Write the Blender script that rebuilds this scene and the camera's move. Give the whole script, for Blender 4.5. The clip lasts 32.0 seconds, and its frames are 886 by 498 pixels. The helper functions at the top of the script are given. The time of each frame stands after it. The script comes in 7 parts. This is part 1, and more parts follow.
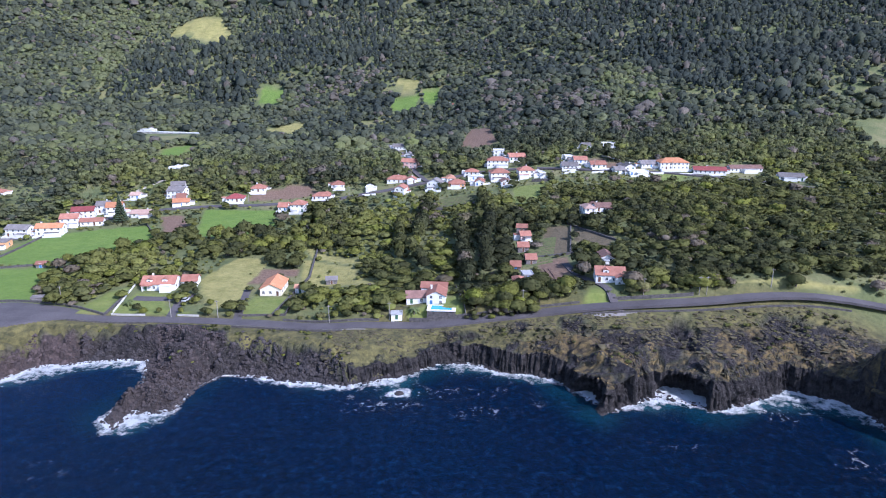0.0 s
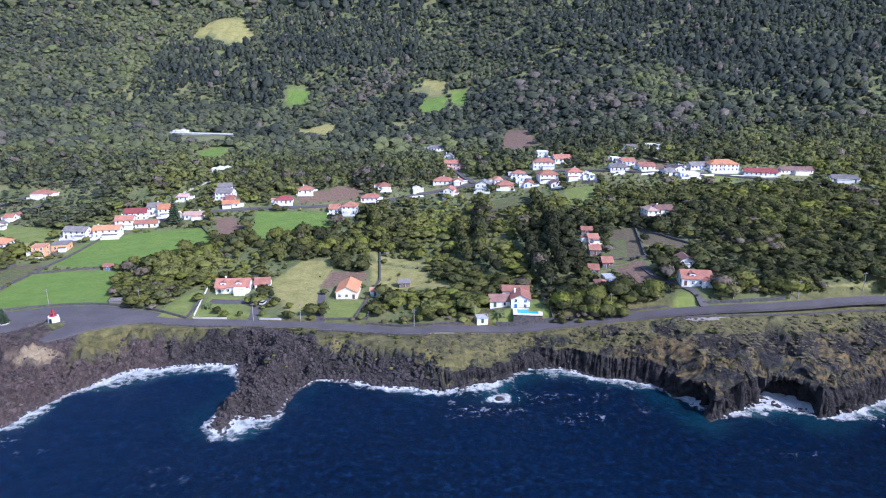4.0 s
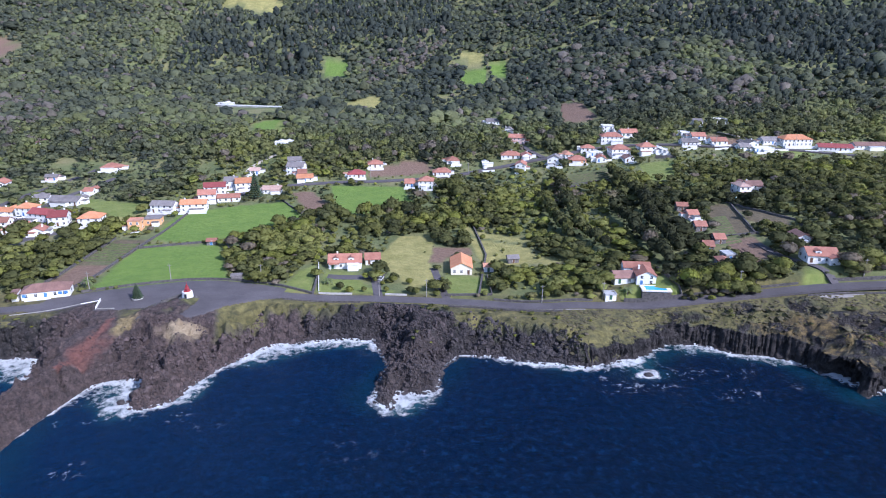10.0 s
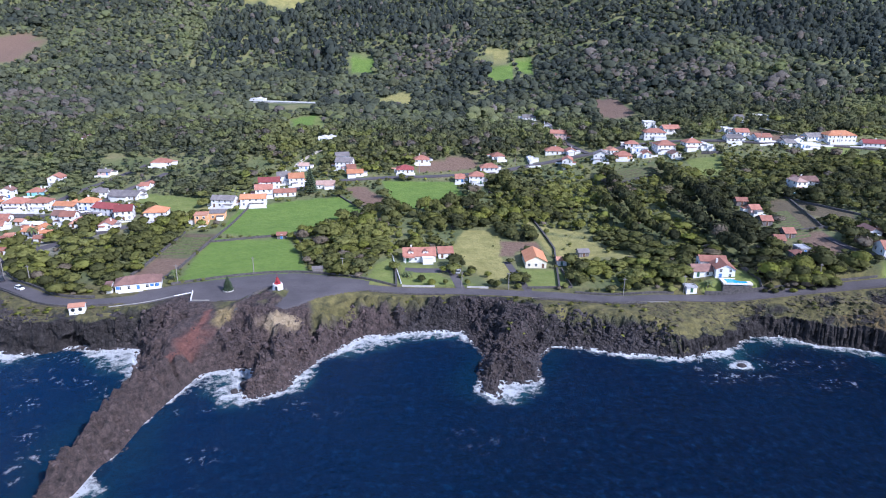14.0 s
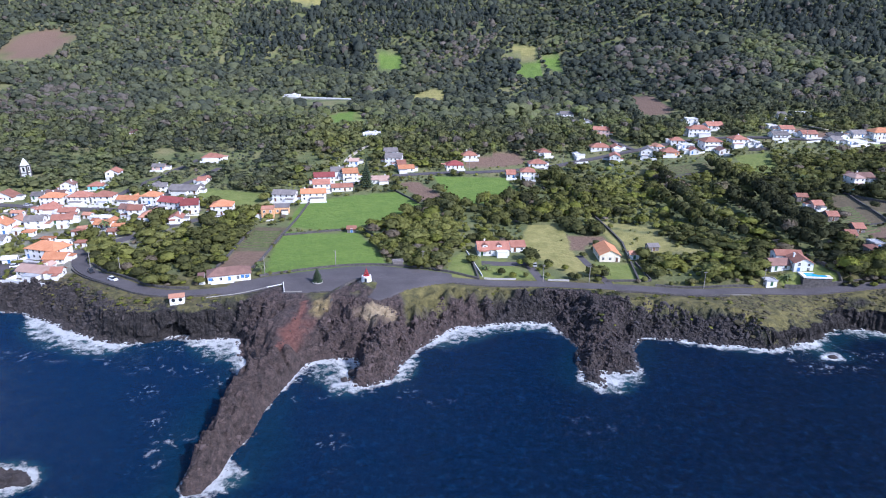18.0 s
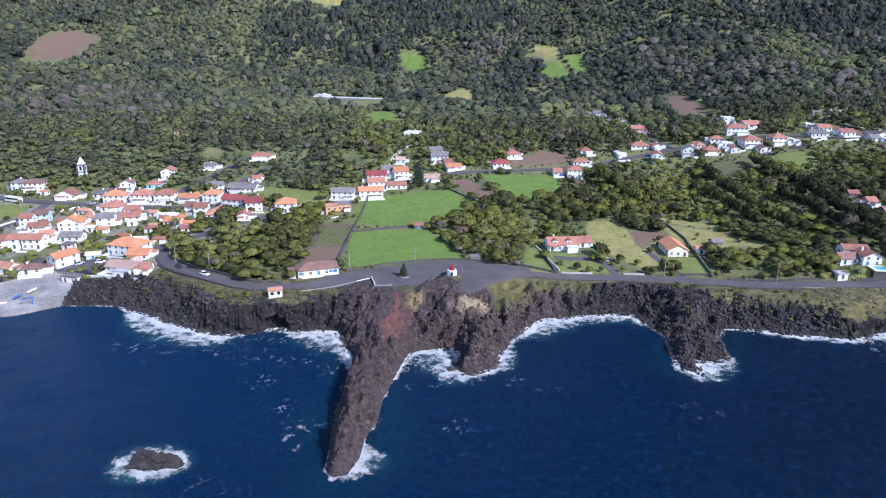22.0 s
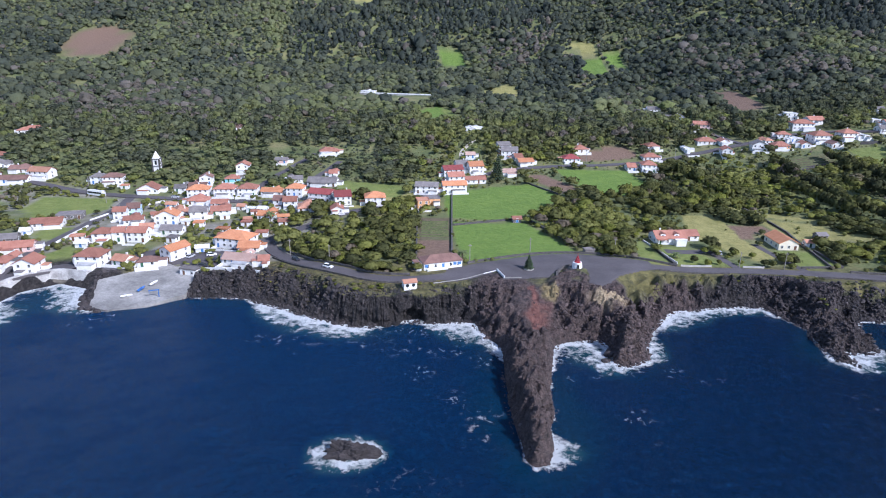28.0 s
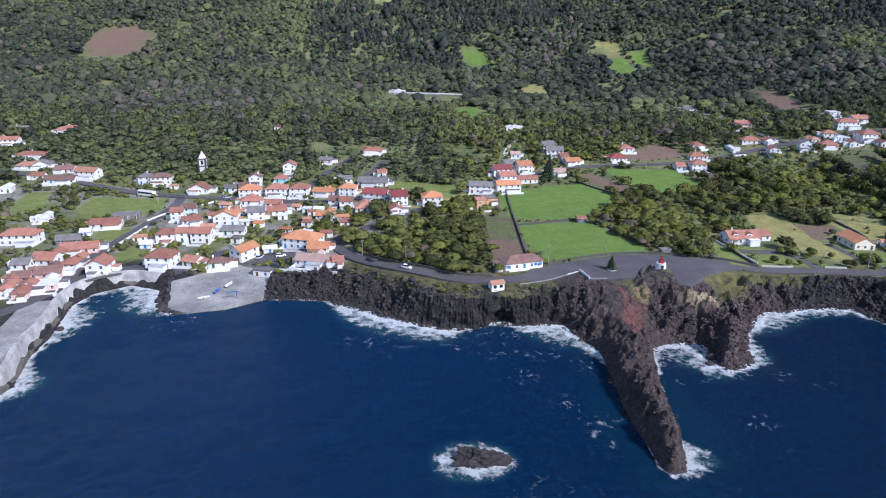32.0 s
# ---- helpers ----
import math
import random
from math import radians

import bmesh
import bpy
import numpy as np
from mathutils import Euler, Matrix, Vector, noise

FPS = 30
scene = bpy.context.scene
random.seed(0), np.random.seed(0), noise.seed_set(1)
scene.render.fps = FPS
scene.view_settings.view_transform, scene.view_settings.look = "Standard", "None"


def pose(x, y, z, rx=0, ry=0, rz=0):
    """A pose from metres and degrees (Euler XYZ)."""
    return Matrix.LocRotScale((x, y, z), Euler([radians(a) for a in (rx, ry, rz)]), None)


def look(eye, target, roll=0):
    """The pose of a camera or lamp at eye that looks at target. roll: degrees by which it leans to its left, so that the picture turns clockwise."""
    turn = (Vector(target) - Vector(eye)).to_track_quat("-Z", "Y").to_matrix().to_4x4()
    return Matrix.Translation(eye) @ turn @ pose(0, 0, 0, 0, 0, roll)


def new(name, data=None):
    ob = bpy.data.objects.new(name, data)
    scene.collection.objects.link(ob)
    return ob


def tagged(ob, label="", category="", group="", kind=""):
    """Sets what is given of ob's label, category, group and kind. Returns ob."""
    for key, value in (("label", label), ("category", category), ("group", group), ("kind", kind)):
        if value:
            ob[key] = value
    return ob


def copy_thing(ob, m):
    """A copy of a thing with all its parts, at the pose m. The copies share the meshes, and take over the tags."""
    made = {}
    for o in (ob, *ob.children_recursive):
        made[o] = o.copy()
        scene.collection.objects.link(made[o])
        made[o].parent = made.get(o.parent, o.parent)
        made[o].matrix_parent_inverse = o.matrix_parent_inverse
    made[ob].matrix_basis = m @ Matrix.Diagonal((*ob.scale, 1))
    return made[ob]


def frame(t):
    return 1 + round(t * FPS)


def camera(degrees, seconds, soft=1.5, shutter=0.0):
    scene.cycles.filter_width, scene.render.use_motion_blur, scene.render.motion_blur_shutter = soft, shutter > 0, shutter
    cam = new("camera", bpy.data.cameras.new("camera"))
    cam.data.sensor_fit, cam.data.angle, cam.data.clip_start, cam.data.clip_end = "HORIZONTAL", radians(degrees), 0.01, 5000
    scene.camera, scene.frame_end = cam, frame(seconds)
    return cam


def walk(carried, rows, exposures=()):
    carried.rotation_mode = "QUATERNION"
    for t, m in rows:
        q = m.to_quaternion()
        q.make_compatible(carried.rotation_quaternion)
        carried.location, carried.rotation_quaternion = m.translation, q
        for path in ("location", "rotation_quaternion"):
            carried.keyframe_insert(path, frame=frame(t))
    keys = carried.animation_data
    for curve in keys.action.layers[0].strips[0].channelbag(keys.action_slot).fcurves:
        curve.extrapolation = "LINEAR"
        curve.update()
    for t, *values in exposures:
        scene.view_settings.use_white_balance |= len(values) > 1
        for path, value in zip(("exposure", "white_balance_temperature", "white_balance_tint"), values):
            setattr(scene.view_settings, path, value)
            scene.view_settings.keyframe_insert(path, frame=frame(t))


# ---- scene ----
cam = camera(69.48, 32.0, soft=1.05)
PATH = [
    (0, (4.902, -7.672, 98.338), (4.9165, -5.7482, 97.7899), 0.42),
    (1, (-2.867, -7.298, 98.346), (-2.8543, -5.3748, 97.7984), 0.40),
    (2, (-10.239, -6.487, 98.437), (-10.2302, -4.5634, 97.8898), 0.37),
    (3, (-18.189, -5.799, 98.607), (-18.1811, -3.8755, 98.0595), 0.45),
    (3.5, (-21.938, -5.603, 98.519), (-21.9300, -3.6788, 97.9728), 0.43),
    (5.5, (-37.460, -4.116, 98.434), (-37.4538, -2.1928, 97.8870), 0.38),
    (6, (-41.557, -3.919, 98.208), (-41.5514, -1.9953, 97.6615), 0.47),
    (7, (-49.443, -3.609, 98.409), (-49.4358, -1.6872, 97.8556), 0.45),
    (7.5, (-53.380, -3.492, 98.473), (-53.3725, -1.5747, 97.9043), 0.44),
    (8, (-57.168, -3.567, 98.431), (-57.1601, -1.6594, 97.8305), 0.43),
    (8.5, (-60.692, -3.724, 98.619), (-60.6858, -1.8207, 98.0049), 0.42),
    (9, (-64.681, -4.062, 98.809), (-64.6745, -2.1611, 98.1873), 0.41),
    (10, (-72.488, -4.802, 99.235), (-72.4808, -2.9029, 98.6077), 0.59),
    (11, (-80.287, -5.647, 99.396), (-80.2802, -3.7485, 98.7668), 0.66),
    (12, (-88.311, -6.649, 99.260), (-88.3025, -4.7515, 98.6266), 0.74),
    (13, (-95.705, -7.866, 98.964), (-95.6967, -5.9693, 98.3299), 0.70),
    (14, (-103.291, -8.670, 98.884), (-103.2850, -6.7740, 98.2468), 0.65),
    (14.5, (-107.231, -8.974, 98.411), (-107.2241, -7.0781, 97.7737), 0.83),
    (16.5, (-121.898, -11.498, 98.185), (-121.8975, -9.6040, 97.5426), 0.74),
    (17, (-126.026, -11.810, 98.013), (-126.0246, -9.9166, 97.3693), 0.82),
    (18, (-133.926, -12.896, 98.187), (-133.9268, -11.0026, 97.5423), 0.78),
    (19, (-142.053, -14.274, 98.249), (-142.0520, -12.3813, 97.6024), 0.76),
    (20, (-150.230, -15.336, 98.141), (-150.2282, -13.4432, 97.4947), 0.75),
    (20.5, (-154.038, -16.286, 98.354), (-154.0363, -14.3932, 97.7069), 0.74),
    (21, (-158.072, -17.470, 98.273), (-158.0695, -15.5774, 97.6273), 0.74),
    (21.5, (-161.675, -18.925, 98.138), (-161.6716, -17.0316, 97.4926), 0.73),
    (22, (-165.939, -20.049, 98.151), (-165.9337, -18.1561, 97.5064), 0.72),
    (22.5, (-169.747, -20.679, 98.027), (-169.7428, -18.7854, 97.3825), 0.72),
    (23, (-173.859, -21.165, 97.724), (-173.8539, -19.2718, 97.0802), 0.71),
    (24, (-181.912, -21.896, 96.765), (-181.9061, -20.0023, 96.1230), 0.80),
    (25, (-189.750, -21.431, 96.344), (-189.7436, -19.5366, 95.7016), 0.93),
    (25.5, (-193.392, -21.148, 96.121), (-193.3873, -19.2544, 95.4766), 0.89),
    (27.5, (-209.193, -19.716, 94.873), (-209.1841, -17.8238, 94.2267), 0.85),
    (28, (-213.145, -19.407, 94.594), (-213.1368, -17.5141, 93.9469), 0.81),
    (29, (-220.783, -18.554, 94.116), (-220.7734, -16.6616, 93.4690), 0.79),
    (30, (-228.180, -17.486, 93.662), (-228.1710, -15.5930, 93.0154), 0.76),
    (31, (-235.502, -16.324, 93.067), (-235.4955, -14.4315, 92.4215), 0.64),
    (32, (-242.824, -15.105, 92.695), (-242.8161, -13.2119, 92.0499), 0.72),
]
walk(cam, [(t, look(eye, target, roll)) for t, eye, target, roll in PATH],
     exposures=[(0, 0.60, 5350, 24), (16, 0.51, 5450, 22), (25, 0.45, 5520, 20), (28, 0.38, 5550, 19), (32, 0.24, 5600, 18)])

# ---- light: a clear day, the sun high over the sea to the east ----
SUN_EL, SUN_AZ = 40.0, -38.0  # degrees; azimuth from +x towards +y
to_sun = Vector((math.cos(radians(SUN_EL)) * math.cos(radians(SUN_AZ)), math.cos(radians(SUN_EL)) * math.sin(radians(SUN_AZ)), math.sin(radians(SUN_EL))))
world = bpy.data.worlds.new("sky")
scene.world = world
world.use_nodes = True
wn = world.node_tree
sky = wn.nodes.new("ShaderNodeTexSky")
sky.sky_type, sky.sun_disc = "NISHITA", False
sky.sun_elevation, sky.sun_rotation = radians(SUN_EL), radians(90 - SUN_AZ)
wn.nodes["Background"].inputs[1].default_value = 0.15
wn.links.new(sky.outputs[0], wn.nodes["Background"].inputs[0])
sun = new("sun", bpy.data.lights.new("sun", "SUN"))
sun.data.energy, sun.data.angle, sun.data.color = 4.0, radians(0.55), (1.0, 0.95, 0.87)
sun.matrix_world = look(to_sun * 800, (0, 0, 0))

# ---- materials ----
def mat(name, base=(0.5, 0.5, 0.5), rough=0.8, metal=0.0):
    m = bpy.data.materials.new(name)
    m.use_nodes = True
    b = m.node_tree.nodes["Principled BSDF"]
    b.inputs["Base Color"].default_value = (*base, 1)
    b.inputs["Roughness"].default_value = rough
    b.inputs["Metallic"].default_value = metal
    return m


def node(m, kind, **sets):
    n = m.node_tree.nodes.new(kind)
    for k, v in sets.items():
        if k in n.inputs:
            n.inputs[k].default_value = v
    return n


def link(m, a, b):
    m.node_tree.links.new(a, b)


def noise_fac(m, scale, detail=4.0, rough=0.6, coord="Object"):
    tc = node(m, "ShaderNodeTexCoord")
    n = node(m, "ShaderNodeTexNoise", Scale=scale, Detail=detail, Roughness=rough)
    link(m, tc.outputs[coord], n.inputs["Vector"])
    return n.outputs["Fac"]


def ramp(m, fac, stops):
    r = node(m, "ShaderNodeValToRGB")
    e = r.color_ramp.elements
    while len(e) < len(stops):
        e.new(0.5)
    for el, (p, c) in zip(e, stops):
        el.position, el.color = p, (*c, 1)
    link(m, fac, r.inputs["Fac"])
    return r.outputs["Color"]


def mix(m, fac, a, b, mode="MIX"):
    n = node(m, "ShaderNodeMix")
    n.data_type, n.blend_type = "RGBA", mode
    for sock, v in ((n.inputs[0], fac), (n.inputs[6], a), (n.inputs[7], b)):
        if isinstance(v, (int, float)):
            sock.default_value = v
        elif isinstance(v, tuple):
            sock.default_value = (*v, 1)
        else:
            link(m, v, sock)
    return n.outputs[2]


def math_node(m, op, a, b=0.0):
    n = node(m, "ShaderNodeMath")
    n.operation = op
    for sock, v in zip(n.inputs, (a, b)):
        if isinstance(v, (int, float)):
            sock.default_value = v
        else:
            link(m, v, sock)
    return n.outputs[0]


def bump(m, fac, strength, dist):
    b = node(m, "ShaderNodeBump", Strength=strength, Distance=dist)
    link(m, fac, b.inputs["Height"])
    link(m, b.outputs[0], m.node_tree.nodes["Principled BSDF"].inputs["Normal"])


def base(m, col):
    link(m, col, m.node_tree.nodes["Principled BSDF"].inputs["Base Color"])


def attr(m, name):
    n = node(m, "ShaderNodeAttribute")
    n.attribute_name = name
    return n.outputs["Fac"]


def two_tone(name, a, b, scale, rough=0.85, bump_d=0.0, fine=None):
    """A colour that wanders between a and b at two scales."""
    m = mat(name, a, rough)
    f = noise_fac(m, scale)
    c = ramp(m, f, [(0.32, a), (0.68, b)])
    g = noise_fac(m, fine or scale * 9, 3)
    c = mix(m, 0.35, c, ramp(m, g, [(0.3, (0.25, 0.25, 0.25)), (0.7, (0.8, 0.8, 0.8))]), "OVERLAY")
    base(m, c)
    if bump_d:
        bump(m, g, 0.6, bump_d)
    return m

# ---- land and sea ----
def ss(a, b, x):
    t = np.clip((x - a) / (b - a), 0, 1)
    return t * t * (3 - 2 * t)


def land(x, y):
    """Height of the land behind the cliffs."""
    b = np.interp(y, [90, 200, 240, 300, 330, 375, 405, 430, 480, 650, 740, 780, 1000, 1330, 2650], [8, 8.5, 8.5, 8.5, 9.3, 11, 13.8, 18, 24.5, 35, 49, 56, 137, 290, 905])
    b = b + ss(-50, 74, x) * np.interp(y, [180, 215, 270, 420, 480], [5, 11, 12, 11, 13])
    # the road runs in a shallow cutting below the gardens
    yr = np.interp(x, [q[0] for q in COAST_ROAD], [q[1] for q in COAST_ROAD])
    b = b - np.interp(x, [-60, -25, 0, 30, 60, 110, 150], [0, 1.2, 3.5, 2.9, 2.0, 1.6, 1.0]) * ss(yr + 6.5, yr + 3.4, y)
    b = b + 6 * ss(40, 130, x) * ss(185, 215, y)
    b = b + np.clip(x, 0, 700) * 0.14 * ss(440, 660, y)
    b = b + 1.8 * ss(-275, -245, x) * ss(-110, -150, x) * ss(235, 205, y)
    b = b - 1.2 * ss(-135, -110, x) * ss(-20, -45, x) * ss(290, 250, y) * ss(195, 210, y)
    return b - 3.5 * ss(-255, -315, x) * (1 - ss(300, 370, y))


COAST_WEST = [(-2600, -100), (-510.9, 100.1), (-364.1, 123.9), (-357.9, 136.8), (-364.4, 154.6), (-365.5, 165.7), (-368.7, 179.2), (-372, 190.7), (-370.1, 201), (-359.7, 209.6),
              (-347.2, 204.6), (-340.9, 191), (-334.7, 185.9), (-317.1, 189.5), (-306, 197.8)]
COAST_MID = [(-294.6, 197.5), (-283.4, 196.6), (-267.9, 189.2), (-256.2, 181.6), (-248.6, 178.5), (-242.5, 176.3), (-235.2, 175.9), (-227.7, 178.4), (-218.4, 179.3),
             (-209.3, 180.3), (-201.1, 178.9), (-199.6, 172.6), (-193.3, 161.1), (-193.8, 143.6), (-194.1, 130.9), (-193.7, 119.7), (-192.9, 112.2), (-192.6, 105.4), (-190.6, 102.7),
             (-187.4, 103.8), (-185.2, 110.1), (-184.7, 118.7), (-182.6, 125.4), (-181.8, 137.4), (-179.7, 147.4), (-177.2, 160.6), (-176.1, 163.7), (-168.1, 167.1), (-160.7, 167.7),
             (-158.7, 161.2), (-160.1, 152.5), (-156.9, 150.8), (-149.9, 154.7), (-148, 162.5), (-143.2, 174.4), (-136.1, 184), (-129.3, 190.5), (-122.2, 192.4), (-107.4, 195.6),
             (-94.8, 195.8)]
COAST_EAST = [(-88.7, 177), (-90.5, 163.2), (-90.6, 155.4), (-86.7, 152.5), (-85.3, 161.6), (-79.4, 160.7), (-73.7, 162.7), (-72.5, 175.3), (-66.4, 184.1), (-55.3, 184.2),
              (-42.6, 180.5), (-25, 177), (-9, 183.6), (5.5, 194.6), (16.4, 194.7), (26.2, 188.7), (37.3, 186.1), (46.9, 179.7), (47, 173.5), (54.4, 164.9),
              (53.7, 160.4), (58.9, 163.2), (71.7, 170.8), (74.4, 171.4), (84.9, 165.8), (87, 161.7), (93.2, 165.4), (102.2, 169.2), (116.1, 177.3), (118.8, 175.9),
              (125.4, 171.4), (130.9, 166.2), (133.8, 159.3), (133.6, 151.1), (134.9, 142.6), (140.8, 132.3), (159.3, 122.9), (231.9, 101.1), (400, 60), (2600, -300)]
COAST = np.array(COAST_WEST + COAST_MID + COAST_EAST)


# roads: centre line and width
COAST_ROAD = [(-289, 246.3), (-281.8, 229.1), (-268.6, 215.2), (-251.4, 202.4), (-236.6, 193.3), (-221.8, 193.1), (-209.1, 197.5), (-193.4, 205), (-178.9, 209.2), (-164.1, 213.2),
              (-149.4, 212.3), (-133.6, 211.4), (-112.7, 214.2), (-92.1, 213.9), (-71.5, 212.2), (-50.7, 209.9), (-31.2, 207.6), (-10, 207.2), (9.4, 206.2), (28, 206.3),
              (48.5, 205.9), (74, 204.7), (98.4, 203.4), (119.4, 204.5), (139.6, 203.9), (159.6, 198.9), (214.2, 184.8), (325.7, 158.5)]
MAIN_STREET = [(-289, 246.3), (-275.9, 263.3), (-260.1, 288), (-237.5, 304.9), (-219.1, 322.9), (-205.4, 341.2), (-185.7, 371.3), (-168, 382.3), (-140, 389.3), (-105, 394.2),
               (-70.2, 402.9), (-42.2, 417.9), (-15.1, 425.4), (2.3, 428), (39.1, 438.5), (80.2, 428.7), (114.8, 414.8), (151.5, 414.1), (184, 403.6), (208.4, 393.7), (242.2, 368.8), (349.6, 337.8)]
WEST_ROAD = [(-546.6, 374.8), (-481.1, 353), (-445.9, 340.5), (-414.5, 327.5), (-384.7, 322.1), (-354, 317.9), (-322.3, 315.3), (-292, 315.5), (-260.2, 305.5)]
DOWN_STREET = [(-382.6, 321.7), (-381, 304.9), (-381.3, 280.3), (-381.4, 261.9), (-382.5, 241.7), (-383.1, 226.6), (-380.3, 207.9), (-378.4, 192.2), (-381.2, 179.5), (-387.1, 168.1), (-408, 155.4)]
HARBOUR_STREET = [(-378.8, 199.7), (-364.3, 214.9), (-346.7, 218.8), (-332.2, 223.7), (-317.6, 225.4), (-301.9, 232.1), (-289, 246.3)]
HILL_STREET = [(-322.3, 315.3), (-315.3, 350.3), (-309.8, 375.7), (-298.8, 410.4)]
UPPER_LANE = [(-293, 314.9), (-290.5, 349.1), (-279.6, 395.1)]
NORTH_LANE = [(-2.9, 428.3), (-14.8, 462.8), (-26.9, 522.2), (-41.2, 573.8)]
ROADS = [(COAST_ROAD, 5.6), (MAIN_STREET, 5.5), (WEST_ROAD, 5.5), (DOWN_STREET, 5.0), (HARBOUR_STREET, 6.5), (HILL_STREET, 4.0), (UPPER_LANE, 4.0), (NORTH_LANE, 4.0)]


def line_dist(x, y, pts):
    best = np.full(np.shape(x), 1e9)
    for (ax, ay), (bx, by) in zip(pts[:-1], pts[1:]):
        dx, dy = bx - ax, by - ay
        t = np.clip(((x - ax) * dx + (y - ay) * dy) / (dx * dx + dy * dy), 0, 1)
        best = np.minimum(best, (x - ax - t * dx) ** 2 + (y - ay - t * dy) ** 2)
    return np.sqrt(best)


def inside(x, y, poly):
    odd = np.zeros(np.shape(x), bool)
    for (ax, ay), (bx, by) in zip(poly, poly[1:] + poly[:1]):
        if ay != by:
            odd ^= ((ay > y) != (by > y)) & (x < (bx - ax) * (y - ay) / (by - ay) + ax)
    return odd


def in_soft(x, y, poly, soft=1.0):
    """1 inside a plot, 0 outside, with a narrow soft edge."""
    d = line_dist(x, y, poly + poly[:1])
    return ss(-soft, soft, np.where(inside(x, y, poly), d, -d))


PLAZA = [(-211.2, 203.2), (-198.5, 212), (-182, 221.1), (-170.3, 226.5), (-158.8, 227.7), (-144.1, 224.1), (-130.4, 219.4), (-130.4, 208.4), (-140, 204), (-146.5, 199.5), (-151.5, 192.8), (-156.5, 188.8), (-160.2, 192), (-158.9, 197.5), (-158.3, 205.4),
         (-163.6, 208.2), (-167.8, 205.5), (-170.9, 201), (-173.4, 196.2), (-185.6, 194.8), (-190.6, 194.4), (-192.2, 201.5), (-196.8, 197.7), (-204.5, 192.2), (-213.3, 190.2)]
# the rocky rise between the square and the lava shelf, below the light tower
RISE = [(-170.9, 200.5), (-167.8, 205.5), (-163.6, 208.2), (-158.3, 205.4), (-159, 197.4), (-161.5, 190), (-168.4, 182.5), (-174.7, 179.6), (-173.6, 195.3)]


def inland(x, y):
    """Signed distance to the coast, metres; positive on land."""
    x, y = np.asarray(x, float), np.asarray(y, float)
    best = np.full(x.shape, 1e9)
    over = np.zeros(x.shape, bool)
    for (ax, ay), (bx, by) in zip(COAST[:-1], COAST[1:]):
        dx, dy = bx - ax, by - ay
        t = np.clip(((x - ax) * dx + (y - ay) * dy) / (dx * dx + dy * dy), 0, 1)
        best = np.minimum(best, (x - ax - t * dx) ** 2 + (y - ay - t * dy) ** 2)
        if ax != bx:
            hit = ((ax <= x) & (x < bx)) | ((bx <= x) & (x < ax))
            over ^= hit & (y > ay + (x - ax) / dx * dy)
    d = np.sqrt(best)
    return np.where(over, d, -d)


def fbm(x, y, scale, octaves=4, seed=0):
    """Cheap smooth value noise on arrays, about -1 to 1."""
    rng = np.random.RandomState(seed + 11)
    table = rng.rand(256, 256) * 2 - 1
    out, amp, tot = 0.0, 1.0, 0.0
    for k in range(octaves):
        u, v = np.asarray(x) / scale + 37.7 * k, np.asarray(y) / scale + 11.3 * k
        i, j = np.floor(u).astype(int), np.floor(v).astype(int)
        f, g = u - i, v - j
        f, g = f * f * (3 - 2 * f), g * g * (3 - 2 * g)
        t = lambda a, b: table[a % 256, b % 256]
        out = out + amp * ((t(i, j) * (1 - f) + t(i + 1, j) * f) * (1 - g) + (t(i, j + 1) * (1 - f) + t(i + 1, j + 1) * f) * g)
        tot, amp, scale = tot + amp, amp * 0.55, scale / 2.1
    return out / tot


# hollows that the sea has cut into the cliffs: x, y, half width, height, depth
CAVES = [(50.7, 169.0, 5.2, 6.5, 5.0), (79.7, 168.4, 7.0, 6.8, 7.0), (-222.6, 179.2, 4.6, 5.2, 3.4)]


def cliffy(x):
    """Where the shore is a steep face: 1 in the east and the west, 0 along the tumbled lava."""
    return np.maximum(ss(-34, -22, x), ss(-206, -214, x) * ss(-258, -246, x))


def brink_share(x):
    return 0.80 + 0.14 * ss(-205, -215, x) - 0.16 * ss(-34, -20, x) + 0.04 * ss(30, 40, x)


def hollow(x, y):
    out = 0.0
    for cx, cy, hw, _, depth in CAVES:
        out = np.maximum(out, (depth + 0.8) * ss(1.25, 0.75, np.hypot(x - cx, y - cy) / (hw + depth * 0.6)))
    return out


# rocky gullies in the eastern headland: x, y, half length along x, half length along y, depth
GULLIES = [(87, 190, 5.5, 10, 3.2), (80, 181, 5, 5, 2.2), (52, 197, 6, 7, 2.4), (63, 185, 9, 4, 2.2), (33, 199, 5, 3, 1.4), (107, 185, 8, 4, 1.8), (122, 193, 9, 4, 1.6)]


def gully(x, y):
    """How deep the ground is cut, 0 to 1, and by how many metres."""
    w, cut = 0.0, 0.0
    for cx, cy, rx, ry, depth in GULLIES:
        m = ss(1.15, 0.6, np.hypot((x - cx) / rx, (y - cy) / ry) + fbm(x, y, 6, 3, 61) * 0.5)
        w, cut = np.maximum(w, m), np.maximum(cut, m * depth)
    return w, cut


RAMP = [(-336.9, 187.2), (-329.5, 184.6), (-317.1, 188.5), (-306.4, 196.7), (-307.1, 214.3), (-323.7, 222.2), (-343.2, 206.8)]


def ramp_z(y):
    return 0.7 + np.clip((y - 187) / 30, 0, 1) * 3.9


